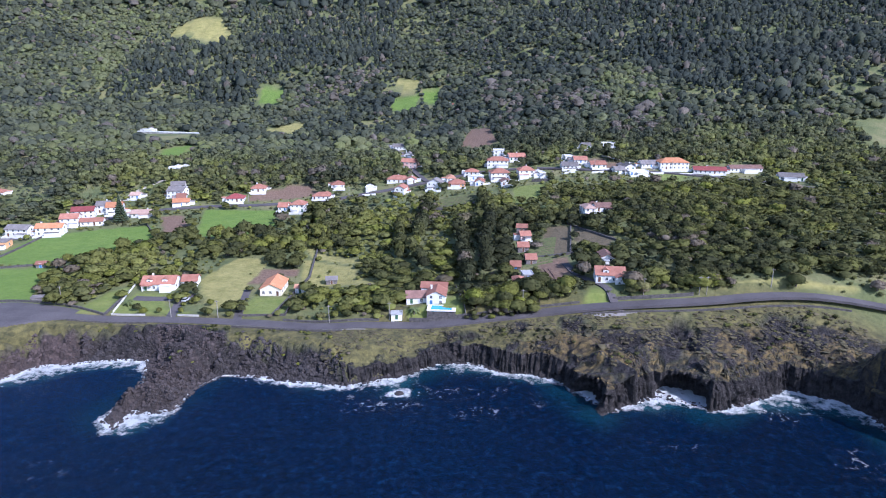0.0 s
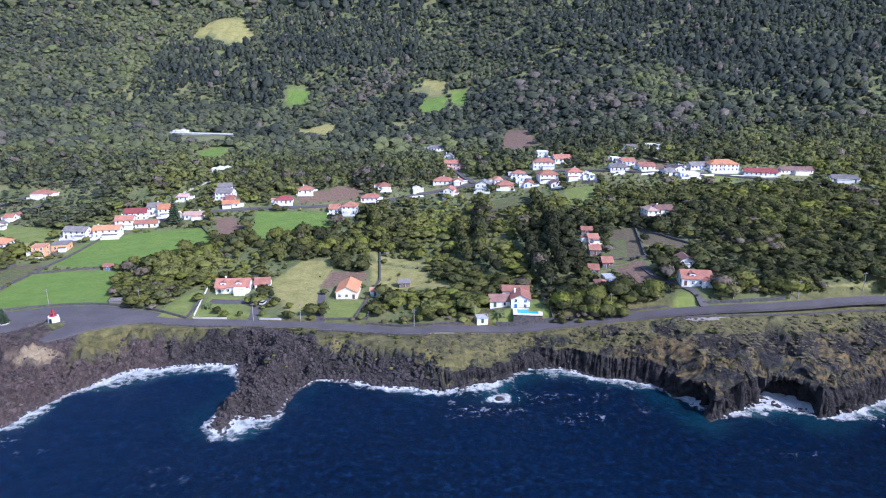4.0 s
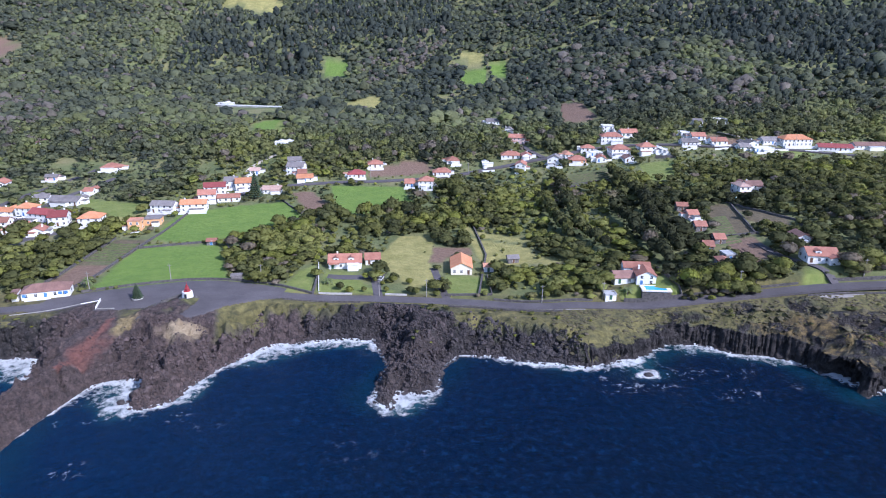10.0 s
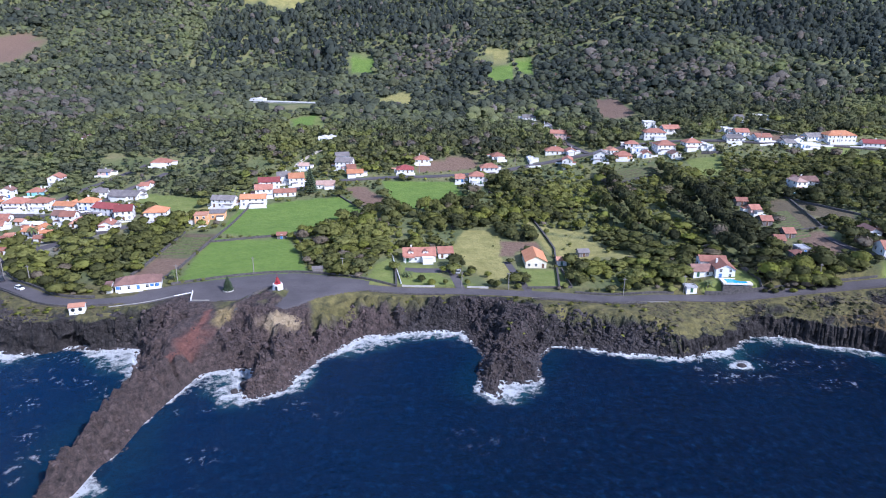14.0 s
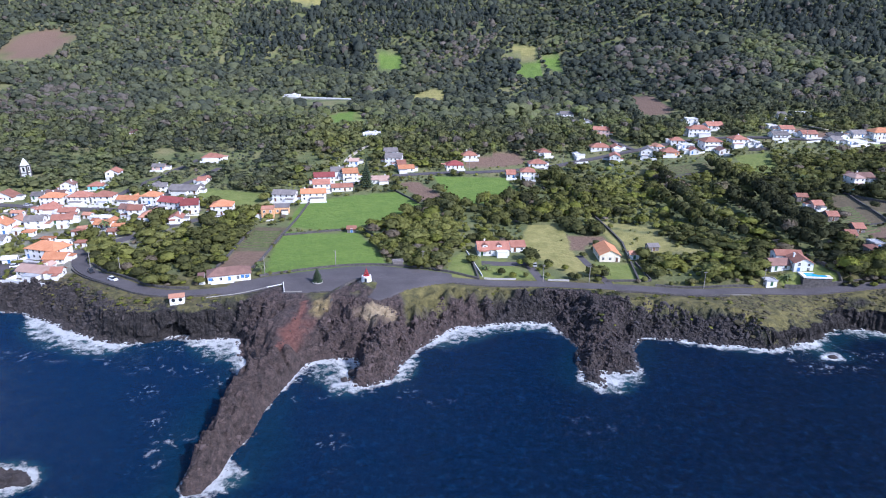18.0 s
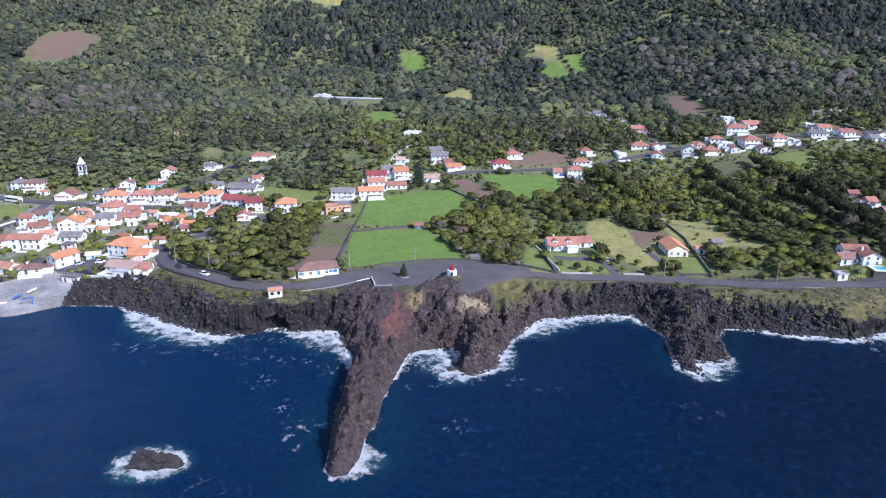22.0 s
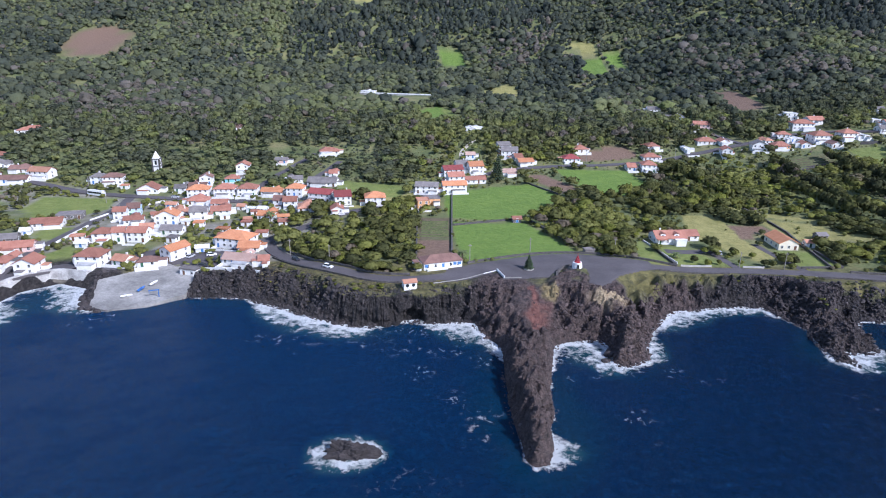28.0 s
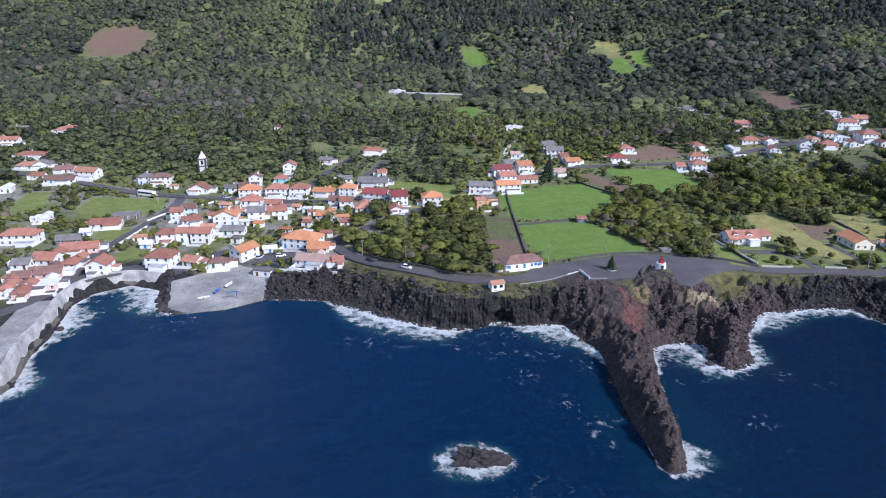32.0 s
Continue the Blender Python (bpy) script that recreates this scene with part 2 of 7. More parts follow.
def ground(x, y, d=None):
    """Height of the ground sheet, cliffs and sea bed included."""
    x, y = np.asarray(x, float), np.asarray(y, float)
    d = inland(x, y) if d is None else d
    steep = 5.0 - 2.2 * ss(-200, -212, x) - 1.4 * ss(-70, -45, x) - 1.6 * ss(15, 38, x) - 2.4 * ss(-165, -172, x) * ss(-196, -190, x) * ss(172, 160, y)
    steep = steep + 4.2 * ss(-244, -260, x) * ss(-318, -306, x)
    steep = steep + 4.0 * ss(-206, -198, x) * ss(-128, -140, x) * ss(160, 170, y)
    rise = 1 - np.exp(-((np.clip(d, 0, None) + (fbm(x, y, 7, 3, 8) * 1.6 + (np.abs(fbm(x, y, 5.5, 2, 18)) - 0.25) * 4.0) * ss(0, 2.5, d)).clip(0) / steep) ** 1.35)
    cl = cliffy(x)
    back = np.clip(d - hollow(x, y) - 0.9, 0, None)
    share = brink_share(x)
    rise = rise * (1 - cl) + cl * (share * ss(0, 2.2, back) + (1 - share) * ss(1.5, 10, back))
    scree = ss(-98, -88, x) * ss(-22, -34, x) * ss(13, 5, d) * ss(168, 174, y)
    rise = rise * (1 - scree) + scree * np.clip(d / 14, 0, 1) * 0.8
    paved = np.maximum(ss(9.0, 5.5, line_dist(x, y, COAST_ROAD)), in_soft(x, y, PLAZA, 1.5))
    paved = np.maximum(paved, ss(5.5, 4.0, np.hypot(x + 223.7, y - 187.5)))
    paved = paved * (1 - cl * (1 - ss(0.3, 2.2, back))) * ss(0.2, 3.0, d)
    rough = ss(0, 2.5, d) * (1 - ss(10, 17, d) * (1 - 0.8 * ss(-205, -195, x) * ss(-128, -140, x) * ss(194, 186, y))) * (1 - 0.75 * ss(220, 230, y)) * ss(-341, -333, x) * (1 - cl * (0.8 - 0.25 * ss(32, 44, x)))
    rough = rough * (1 - 0.7 * ss(1.3, 0.7, np.hypot((x + 156) / 7, (y - 179) / 6)))
    rough = rough * (1 - 0.8 * ss(1.25, 0.55, np.hypot((x + 183) / 12, (y - 176) / 16)))
    top = land(x, y)
    lump = fbm(x, y, 9, 4) * 2.8 + (0.28 - np.abs(fbm(x, y, 5.0, 3, 4))) * 5.0 + fbm(x, y, 2.8, 2, 6) * 1.6 + (0.3 - np.abs(fbm(x * 0.8 + y * 0.5, y - x * 0.4, 3.2, 2, 7))) * 3.4
    z = top * rise + rough * lump
    pier = ss(172, 158, y) * ss(-200, -194, x) * ss(-166, -172, x)
    z = z * (1 - 0.32 * pier)
    # slabs of old lava flows, tilted across the shelf and the pier
    shelf = ss(-207, -198, x) * ss(-126, -138, x) * ss(0, 3, d) * ss(192, 184, y) * (1 - 0.8 * ss(1.25, 0.6, np.hypot((x + 182) / 9, (y - 176) / 14)))
    z = z + shelf * ((0.27 - np.abs(fbm(x + 0.35 * y, (y - 0.35 * x) * 0.4, 3.6, 3, 58))) * 4.6 + (0.3 - np.abs(fbm(x * 0.8 - y * 0.6, (y * 0.8 + x * 0.6) * 0.35, 2.3, 2, 60))) * 2.6 + fbm(x, y, 1.9, 1, 59) * 0.7)
    spit = ss(182, 172, y) * ss(-97, -94, x) * ss(-68, -73, x)
    z = z * (1 - 0.35 * spit)
    z = z + in_soft(x, y, RISE, 1.5) * (0.9 + fbm(x, y, 3, 3, 28) * 1.6)
    z = z - gully(x, y)[1] * ss(2.5, 6, d) * (1 + 0.7 * fbm(x, y, 3, 2, 62))
    z = z + 13 * ss(1.25, 0.5, np.hypot((x - 141) / 16, (y - 150) / 20)) * ss(0, 3, d)
    far = ss(230, 300, y)
    z = z + far * fbm(x, y, 60, 4, 21) * (1.0 + 9 * ss(450, 900, y))
    z = z * (1 - paved) + top * paved
    m = in_soft(x, y, RAMP, 1.5)
    z = z * (1 - m) + (ramp_z(y) - 0.7) * m
    cave = (hollow(x, y) > 0.5) & (back <= 0.02)
    return np.where((d > 0) & ~cave, np.maximum(z, 0.2), np.minimum(np.clip(d * 0.8, -12, 0) - 0.3, np.where(cave, -0.9, 0)))


def spaced(stops):
    """Grid lines from (start, step), ..., end."""
    out = [stops[0][0]]
    for (a, s), nxt in zip(stops[:-1], stops[1:]):
        n = max(1, round((nxt[0] - a) / s))
        out += list(a + (nxt[0] - a) * (np.arange(n) + 1) / n)
    return np.array(out)


def grid_mesh(name, xs, ys, zfun):
    X, Y = np.meshgrid(xs, ys)
    Z = zfun(X, Y)
    n, k = len(xs), len(ys)
    idx = np.arange(n * k).reshape(k, n)
    f = np.stack([idx[:-1, :-1], idx[:-1, 1:], idx[1:, 1:], idx[1:, :-1]], -1).reshape(-1, 4)
    me = bpy.data.meshes.new(name)
    me.from_pydata(np.stack([X, Y, Z], -1).reshape(-1, 3).tolist(), [], f.tolist())
    return me, X, Y, Z


def put_attr(me, name, values):
    a = me.attributes.new(name, "FLOAT", "POINT")
    a.data.foreach_set("value", np.asarray(values, np.float32).ravel())


# plots of land by what grows on them
PASTURE = [[(-211, 323.9), (-180.6, 342), (-158.6, 347.7), (-145.6, 319.5), (-154.9, 308.3), (-169.2, 288.7), (-175.6, 281.2), (-188.1, 276), (-209.4, 279.6), (-211.4, 307.3)],
           [(-209.6, 273.3), (-187.5, 270.5), (-174.6, 275), (-154.9, 228.2), (-174.8, 225.1), (-187.5, 218.6), (-202.7, 213.7), (-206.4, 241.6)],
           [(-140.9, 383.3), (-96, 382.9), (-87.5, 342.4), (-103.9, 327.7), (-124.2, 327.8), (-132.3, 346.6)],
           [(-221.1, 839.8), (-189.7, 834.8), (-184.2, 777.5), (-211.5, 778.5)],
           [(-52.7, 796), (-19, 800.6), (-23.8, 731.3), (-50.4, 739.6)],
           [(-234.4, 549.2), (-215.4, 569.1), (-203.2, 515.4), (-223.4, 514.6)],
           [(-15, 811), (5, 808.2), (0.3, 753.2), (-14.3, 769.1)]]
LAWN = [[(-71.2, 238.9), (-54.5, 237.7), (-53.2, 218.9), (-70.2, 217.2)],
        [(-118.9, 242.9), (-107.8, 241.5), (-101.5, 226.8), (-85.8, 218.3), (-119.3, 218.6)],
        [(-272.7, 350.9), (-229.8, 340), (-237.4, 317), (-256.9, 321.7), (-270.9, 334)],
        [(60.7, 214.3), (65.1, 216.4), (68.1, 203.6), (56.1, 203.9)],
        [(53.6, 397.6), (75.7, 399), (64.7, 361.4), (46.9, 358.4)],
        [(147.5, 412.5), (168.3, 410.1), (158.1, 388.9), (139.3, 385.2)],
        [(-7.9, 214), (-5.4, 210), (14.5, 209.4), (12, 224)],
        [(-375.9, 227.6), (-371.9, 242.4), (-366.6, 235.8), (-359.2, 219.3), (-366.8, 214.9), (-371.7, 218.4)],
        [(-400.3, 260.1), (-392.1, 267.8), (-384.8, 267.6), (-384.5, 246.8), (-393.1, 248.3)],
        [(-130.9, 238.8), (-125.9, 248.7), (-120.8, 218.1), (-132.4, 216.6)],
        [(-432.2, 321), (-407.6, 319.5), (-389, 317), (-385.5, 300.3), (-391, 289.6), (-415, 283.1), (-429, 298.6)],
        [(-469.1, 322.8), (-457.9, 328.2), (-445.1, 304.3), (-445.8, 291.2), (-458.4, 290.7)],
        [(-214.6, 562), (-207, 564), (-200, 505), (-209, 503)]]
DRY = [[(-59.6, 288), (-48.2, 281.7), (-34, 274.1), (-28.5, 258.1), (-18.8, 254.6), (-22.5, 248.5), (-37.4, 250.9), (-48.9, 251.8), (-55.5, 258.1)],
       [(-99.3, 261.5), (-92.1, 288.6), (-75.3, 292.1), (-75.6, 277.7), (-77, 254.5), (-74.3, 231.7), (-76.8, 223.3), (-85.6, 227.3), (-88.9, 235.4), (-94, 244.2), (-98.4, 254.8)],
       [(-401.1, 1019.3), (-377.4, 1070.5), (-342.8, 1073.8), (-308.4, 1012.6), (-337.1, 984.7)],
       [(-170, 655), (-146, 690), (-134, 676), (-136, 640)],
       [(-46.4, 857.9), (-20.6, 840.9), (-23.4, 807.6), (-52.4, 827.6)],
       [(105.9, 210.5), (125, 210.5), (155.9, 205.7), (153.9, 208.8), (125.6, 213)],
       [(-244, 318.4), (-217, 330), (-224.5, 312.9), (-254.8, 296), (-267.7, 290.8)],
       [(-67.8, 325.6), (-55.8, 299.2), (-45.8, 292.6), (-27, 280.4), (-34.6, 278), (-55.9, 288.3)],
       [(-129.5, 225.4), (-121.2, 224.5), (-120.2, 217.2), (-131.6, 215.9)]]
SOIL = [[(-161.4, 367.2), (-149.8, 369.6), (-136.9, 347.4), (-134.7, 334.9), (-146.1, 332.3)],
        [(-119.8, 414), (-88.8, 437.9), (-77.4, 423.1), (-81.3, 411.7), (-95.5, 405.5), (-118.9, 401.9)],
        [(35.3, 589.1), (50.3, 571.6), (52.9, 511.7), (35.3, 504.8), (22.1, 520.8)],
        [(-679.4, 797.9), (-686, 834.8), (-691.9, 871.2), (-656.9, 884.2), (-617.6, 874.8), (-611.2, 839), (-625.8, 794.2), (-660.3, 794.1)],
        [(47.1, 252.2), (60, 252.9), (59.4, 232.7), (49.2, 225.6), (46.3, 234.7)],
        [(-222.7, 243.7), (-208, 245.5), (-208, 220.9), (-222.2, 218.2)],
        [(-76.1, 273.8), (-58.9, 273.3), (-58.4, 263.5), (-67.9, 262.8), (-71.8, 255.5), (-77, 254.5)],
        [(100.1, 447.9), (121.5, 439.2), (142.1, 416.6), (113.7, 419.4)]]
CROP = [[(60.2, 307.2), (71.2, 303.4), (62.2, 258.1), (45.8, 257.1)],
        [(-223.6, 279.9), (-207.8, 280.7), (-208, 247.6), (-222.7, 245.8)],
        [(5.2, 392.1), (34.9, 395.3), (35.1, 374), (4.9, 368.8)],
        [(72.1, 301.1), (86.7, 277.7), (77.7, 258.2), (66.9, 274.2)]]
# hillside stands: dark plantations, one shadow painted dark, bright young growth, bare grey woods
PLANTED_SHADED = [[(-428.5, 906.2), (-427.1, 1006.7), (-375.9, 991), (-311.5, 997), (-271.7, 921.4), (-221.3, 849.1), (-212.6, 743), (-266.3, 769.8), (-332.9, 832.3), (-367.1, 785.8), (-385.3, 783.2)],
           [(-304.8, 1044.6), (-304.6, 1172.1), (-54.8, 1177), (-63.4, 864.7), (-123.9, 874.3), (-181.4, 865.6), (-223.4, 860.9), (-276.9, 950.2)],
           [(132.4, 1137.9), (173.6, 911), (203.7, 803.1), (232.1, 674.9), (251.5, 574.2), (306.7, 544.7), (449.2, 595.6), (751.1, 1050), (532.6, 1163)],
           # this last patch is a shadow on the slope, painted by darker trees
           [(202.4, 561), (233, 535.2), (205.2, 497.3), (188.8, 519.1)]]
BRIGHT = [[(-463.1, 898.5), (-463.2, 979.4), (-423.5, 1036.1), (-388.8, 1034.3), (-430.5, 1002.5), (-422.2, 908.4), (-409.6, 790.5)], [(-361.7, 373.3), (-378.8, 404.6), (-369.1, 440.4), (-376.2, 518.5), (-368.1, 545.3), (-348.8, 423.1), (-344.1, 374.7)],
          [(203.7, 803.1), (238.7, 788.3), (211.3, 571.6), (162.9, 570.4), (172.8, 662.2)], [(-55.9, 454.6), (-86.5, 522.4), (-55.6, 622.1), (5.8, 569.7), (15.9, 479.8)], [(-242.4, 431.6), (-237, 503.3), (-189.9, 503.5), (-179.9, 442.3)],
          [(-305.7, 209.4), (-260, 226.1), (-238.2, 272.1), (-285.4, 263.9)], [(-149.3, 259.4), (-123.1, 255), (-126.2, 297.4), (-159.6, 281.2)], [(-40.7, 311.4), (-13.1, 308.5), (-14.9, 406.4), (-35.4, 405.4)]]
LEAFLESS = [[(-175.6, 816.5), (-122.8, 866.8), (-63.4, 882), (-63.5, 841.4), (-105.6, 785.9), (-152.1, 725.9)], [(49.1, 758.9), (107.3, 729.1), (179.3, 618.3), (158, 571.3), (90.5, 575.3), (47.1, 654.1)], [(162.1, 555.4), (196.5, 547.6), (171.8, 490.9), (134.6, 493.2)],
            [(-617.6, 633.4), (-524.1, 678.7), (-431.6, 608.2), (-393, 486.6), (-464, 479), (-549.4, 536.3)], [(-11, 338.8), (9.4, 337.3), (8.5, 379.2), (-6.9, 380.5)], [(91.3, 256.2), (118.8, 248.1), (123.1, 274.8), (98.1, 282.9)]]

xs = spaced([(-2600, 90), (-900, 18), (-520, 4), (-392, 0.85), (145, 4), (300, 18), (900, 90), (2600, 1)])
ys = spaced([(-300, 60), (60, 8), (98, 0.75), (214, 3.2), (420, 9), (800, 20), (1100, 40), (2600, 1)])
me, X, Y, Z = grid_mesh("ground", xs, ys, ground)
D = inland(X, Y)
wob_x, wob_y = X + fbm(X, Y, 7, 3, 31) * 1.3, Y + fbm(X, Y, 7, 3, 32) * 1.3
edge = 8.5 - 2.4 * ss(-154, -146, X) * ss(-104, -112, X) - 1.8 * ss(-26, -18, X) * ss(34, 24, X) - 5.3 * cliffy(X) * ss(-60, -40, X) - 2.0 * cliffy(X) * ss(-205, -210, X) + 3 * ss(-244, -258, X) + hollow(X, Y) + 17 * ss(-206, -192, X) * ss(-144, -154, X) + 12 * ss(-99, -94, X) * ss(-66, -72, X) + 4 * ss(-250, -285, X)
rocky = ss(edge + 3, edge - 3, D + fbm(X, Y, 9, 4, 3) * (5 + 5 * ss(25, 45, X))) * (Y < 225)
rocky = np.maximum(rocky, ss(-0.04, 0.1, fbm(X, Y, 9, 4, 45)) * ss(25, 45, X) * ss(28, 18, D) * (Y < 192))
rocky = np.maximum(rocky, in_soft(X, Y, RISE, 0.8) * ss(-0.35, 0.0, fbm(X, Y, 4, 3, 27)))
rocky = np.maximum(rocky, gully(X, Y)[0] * ss(-0.5, -0.2, fbm(X, Y, 3, 3, 63)))
rocky = np.where(line_dist(X, Y, COAST_ROAD) < 4.2, 0, rocky)
put_attr(me, "rock", rocky)
for key, plots in (("pasture", PASTURE), ("lawn", LAWN), ("dry", DRY), ("soil", SOIL), ("crop", CROP)):
    m = np.zeros(X.shape)
    for q in plots:
        m = np.maximum(m, in_soft(wob_x, wob_y, q, 0.9))
    put_attr(me, key, m)
put_attr(me, "verge", ss(44, 24, D) * (1 - rocky) * (Y < 218))
put_attr(me, "moss", ss(24, 38, X) * ss(30, 20, D) * ss(194, 189, Y))
put_attr(me, "lava", rocky * np.maximum(ss(-206, -192, X) * ss(-110, -125, X), 0.35 * ss(-97, -92, X) * ss(-68, -74, X) * (Y < 186)))
put_attr(me, "red", np.clip(0.85 * ss(1.0, 0.35, np.hypot((X + 181.5 - 0.3 * (Y - 171)) / 5.5, (Y - 171) / 10) + fbm(X, Y, 5, 3, 9) * 0.5) + ss(1.6, 0.8, np.abs(X + 180.3 - 0.09 * (Y - 188) + fbm(X, Y, 9, 2, 10) * 1.2)) * (Y < 190) * (Y > 160), 0, 1))
put_attr(me, "tan", ss(1.0, 0.6, np.hypot((X + 175.0) / 4.0, (Y - 185) / 8) + fbm(X, Y, 5, 3, 29) * 0.4))
put_attr(me, "pale", ss(1.0, 0.4, np.hypot((X + 155) / 9, (Y - 182) / 6.5) + fbm(X, Y, 5, 3, 19) * 0.5))
put_attr(me, "yard", ss(-245, -285, X) * (Y > 205) * ss(350, 320, Y) * ss(-0.25, 0.2, fbm(X, Y, 18, 3, 12)))

M_GROUND = mat("ground", (0.06, 0.09, 0.03), 0.95)
gn = noise_fac(M_GROUND, 0.05, 8)
c = ramp(M_GROUND, gn, [(0.3, (0.066, 0.088, 0.030)), (0.5, (0.120, 0.138, 0.050)), (0.72, (0.205, 0.185, 0.085))])
fine = noise_fac(M_GROUND, 0.9, 6, 0.7)
mid = noise_fac(M_GROUND, 0.16, 6, 0.65)


def plot(key, a, b, fac, low=0.3, high=0.7):
    global c
    c = mix(M_GROUND, attr(M_GROUND, key), c, ramp(M_GROUND, fac, [(low, a), (high, b)]))


plot("yard", (0.115, 0.115, 0.075), (0.30, 0.28, 0.245), mid)
plot("verge", (0.040, 0.041, 0.016), (0.152, 0.134, 0.046), noise_fac(M_GROUND, 0.3, 8, 0.72), 0.36, 0.64)
plot("moss", (0.016, 0.014, 0.012), (0.150, 0.108, 0.040), noise_fac(M_GROUND, 0.4, 8, 0.75), 0.42, 0.60)
plot("dry", (0.170, 0.168, 0.046), (0.315, 0.285, 0.100), mid)
plot("pasture", (0.090, 0.160, 0.020), (0.140, 0.212, 0.034), mid)
plot("lawn", (0.110, 0.152, 0.028), (0.190, 0.215, 0.054), mid)
plot("soil", (0.120, 0.076, 0.052), (0.205, 0.135, 0.092), fine)
plot("crop", (0.075, 0.062, 0.034), (0.145, 0.115, 0.066), fine)
plot("rock", (0.007, 0.007, 0.008), (0.086, 0.074, 0.072), noise_fac(M_GROUND, 0.45, 10, 0.78), 0.38, 0.68)
plot("lava", (0.016, 0.013, 0.014), (0.210, 0.152, 0.138), noise_fac(M_GROUND, 0.5, 10, 0.82), 0.36, 0.68)
plot("red", (0.18, 0.075, 0.060), (0.27, 0.125, 0.100), fine)
plot("tan", (0.27, 0.21, 0.095), (0.42, 0.33, 0.17), fine)
plot("pale", (0.43, 0.335, 0.205), (0.58, 0.46, 0.30), fine)
base(M_GROUND, mix(M_GROUND, 0.3, c, ramp(M_GROUND, fine, [(0.3, (0.3, 0.3, 0.3)), (0.7, (0.72, 0.72, 0.72))]), "OVERLAY"))
rock_h = node(M_GROUND, "ShaderNodeTexVoronoi", Scale=0.42)
link(M_GROUND, node(M_GROUND, "ShaderNodeTexCoord").outputs["Object"], rock_h.inputs["Vector"])
lumps = math_node(M_GROUND, "MULTIPLY", math_node(M_GROUND, "ADD", rock_h.outputs["Distance"], noise_fac(M_GROUND, 1.2, 8, 0.75)), math_node(M_GROUND, "ADD", attr(M_GROUND, "rock"), 0.12))
bump(M_GROUND, lumps, 1.0, 2.2)
me.materials.append(M_GROUND)
me.shade_smooth()
flat = (rocky[:-1, :-1] > 0.3).ravel()
sm = np.ones(len(me.polygons), bool)
sm[flat] = False
me.polygons.foreach_set("use_smooth", sm)
tagged(new("ground", me), "volcanic coastal land with black lava cliffs rising to a wooded hillside", "ground", kind="structure")

# the sea: shallows, surf along the rocks, small waves
STACKS = [(-233.4, 107.3, 5.4, 3.1), (-7.2, 172.4, 2.6, 1.6)]
sx = spaced([(-3000, 200), (-500, 6), (-400, 1.9), (150, 6), (400, 200), (3000, 1)])
sy = spaced([(-1500, 150), (-60, 8), (70, 1.9), (222, 1)])
sea_me, X, Y, Z = grid_mesh("sea", sx, sy, lambda x, y: fbm(x, y, 16, 4, 5) * 0.45)
D = -inland(X, Y)
for ax, ay, ra, rb in STACKS:
    D = np.minimum(D, np.abs((np.hypot((X - ax) / ra, (Y - ay) / rb) - 1)) * rb * 2.4 + 0.6)
# how far the surf runs out differs along the coast
reach = 0.3 + 2.2 * ss(0.05, 0.7, fbm(X, Y * 0.3, 30, 3, 14))
SURF = [(-234, 108.5, 11, 6), (-237, 105, 8, 5), (-7.2, 172.4, 5, 3), (-259.7, 179.3, 16, 9), (-272, 188.8, 9, 6), (-243.5, 172.1, 9, 6), (-208.3, 174.3, 9, 9), (-194.8, 161.6, 5, 4), (-164.3, 157, 9, 9), (-146.3, 160.6, 8, 6), (-128.4, 186.1, 16, 8), (-101.6, 197.7, 12, 7), (-81.2, 154.9, 12, 6), (-52, 179.4, 14, 3), (-31.3, 176.7, 12, 3.2),
        (-9.1, 180.8, 10, 4.5), (15.5, 190.3, 14, 4.5), (36, 181.8, 12, 4.5), (70, 168.6, 10, 6), (96, 168.7, 9, 6), (121, 165.7, 16, 8), (-348.3, 196.5, 12, 9), (-364.6, 178.2, 10, 7), (-357.9, 136.8, 9, 6), (-181.3, 108.9, 6, 4)]
for ax, ay, ra, rb in SURF:
    reach = reach + 1.8 * rb * np.exp(-((X - ax) / ra) ** 2 - ((Y - ay) / (rb * 1.6)) ** 2)
reach = reach * (1 - 0.65 * ss(-204, -198, X) * ss(-164, -170, X) * ss(152, 144, Y) * ss(112, 118, Y))
put_attr(sea_me, "surf", np.clip(1 - D / reach, -1, 1))
# open: brightness rising westwards, the changing light painted into the water colour
put_attr(sea_me, "open", ss(30, -330, X + fbm(X, Y, 60, 3, 17) * 25))
put_attr(sea_me, "churn", np.clip((1.1 - D / (reach * 1.7)), 0, 1) * ss(3.0, 8, reach))
put_attr(sea_me, "shallow", ss(13, 0, D + fbm(X, Y, 20, 3, 15) * 9) * (0.22 + 0.25 * ss(-60, -20, X)))
streak = ss(34, 3, D) * ss(0.2, 0.55, fbm(X, Y * 1.5, 24, 3, 16))
for ax, ay, ra, rb in ((-203, 116.5, 3, 5), (-202, 123, 4, 3), (-208, 130, 3, 4), (-199, 153, 4, 3), (-218.8, 146, 3, 4), (-162, 123, 3, 3), (115, 136, 5, 4), (-16, 165, 7, 3), (17, 161, 6, 3)):
    streak = np.maximum(streak, 1.5 * np.exp(-((X - ax) / ra) ** 2 - ((Y - ay) / rb) ** 2))
put_attr(sea_me, "streak", streak)
M_SEA = mat("sea water", (0.004, 0.02, 0.06), 0.16)
M_SEA.node_tree.nodes["Principled BSDF"].inputs["IOR"].default_value = 1.21
wide = noise_fac(M_SEA, 0.012, 4)
c = ramp(M_SEA, wide, [(0.35, (0.0006, 0.0078, 0.028)), (0.65, (0.0010, 0.0122, 0.041))])
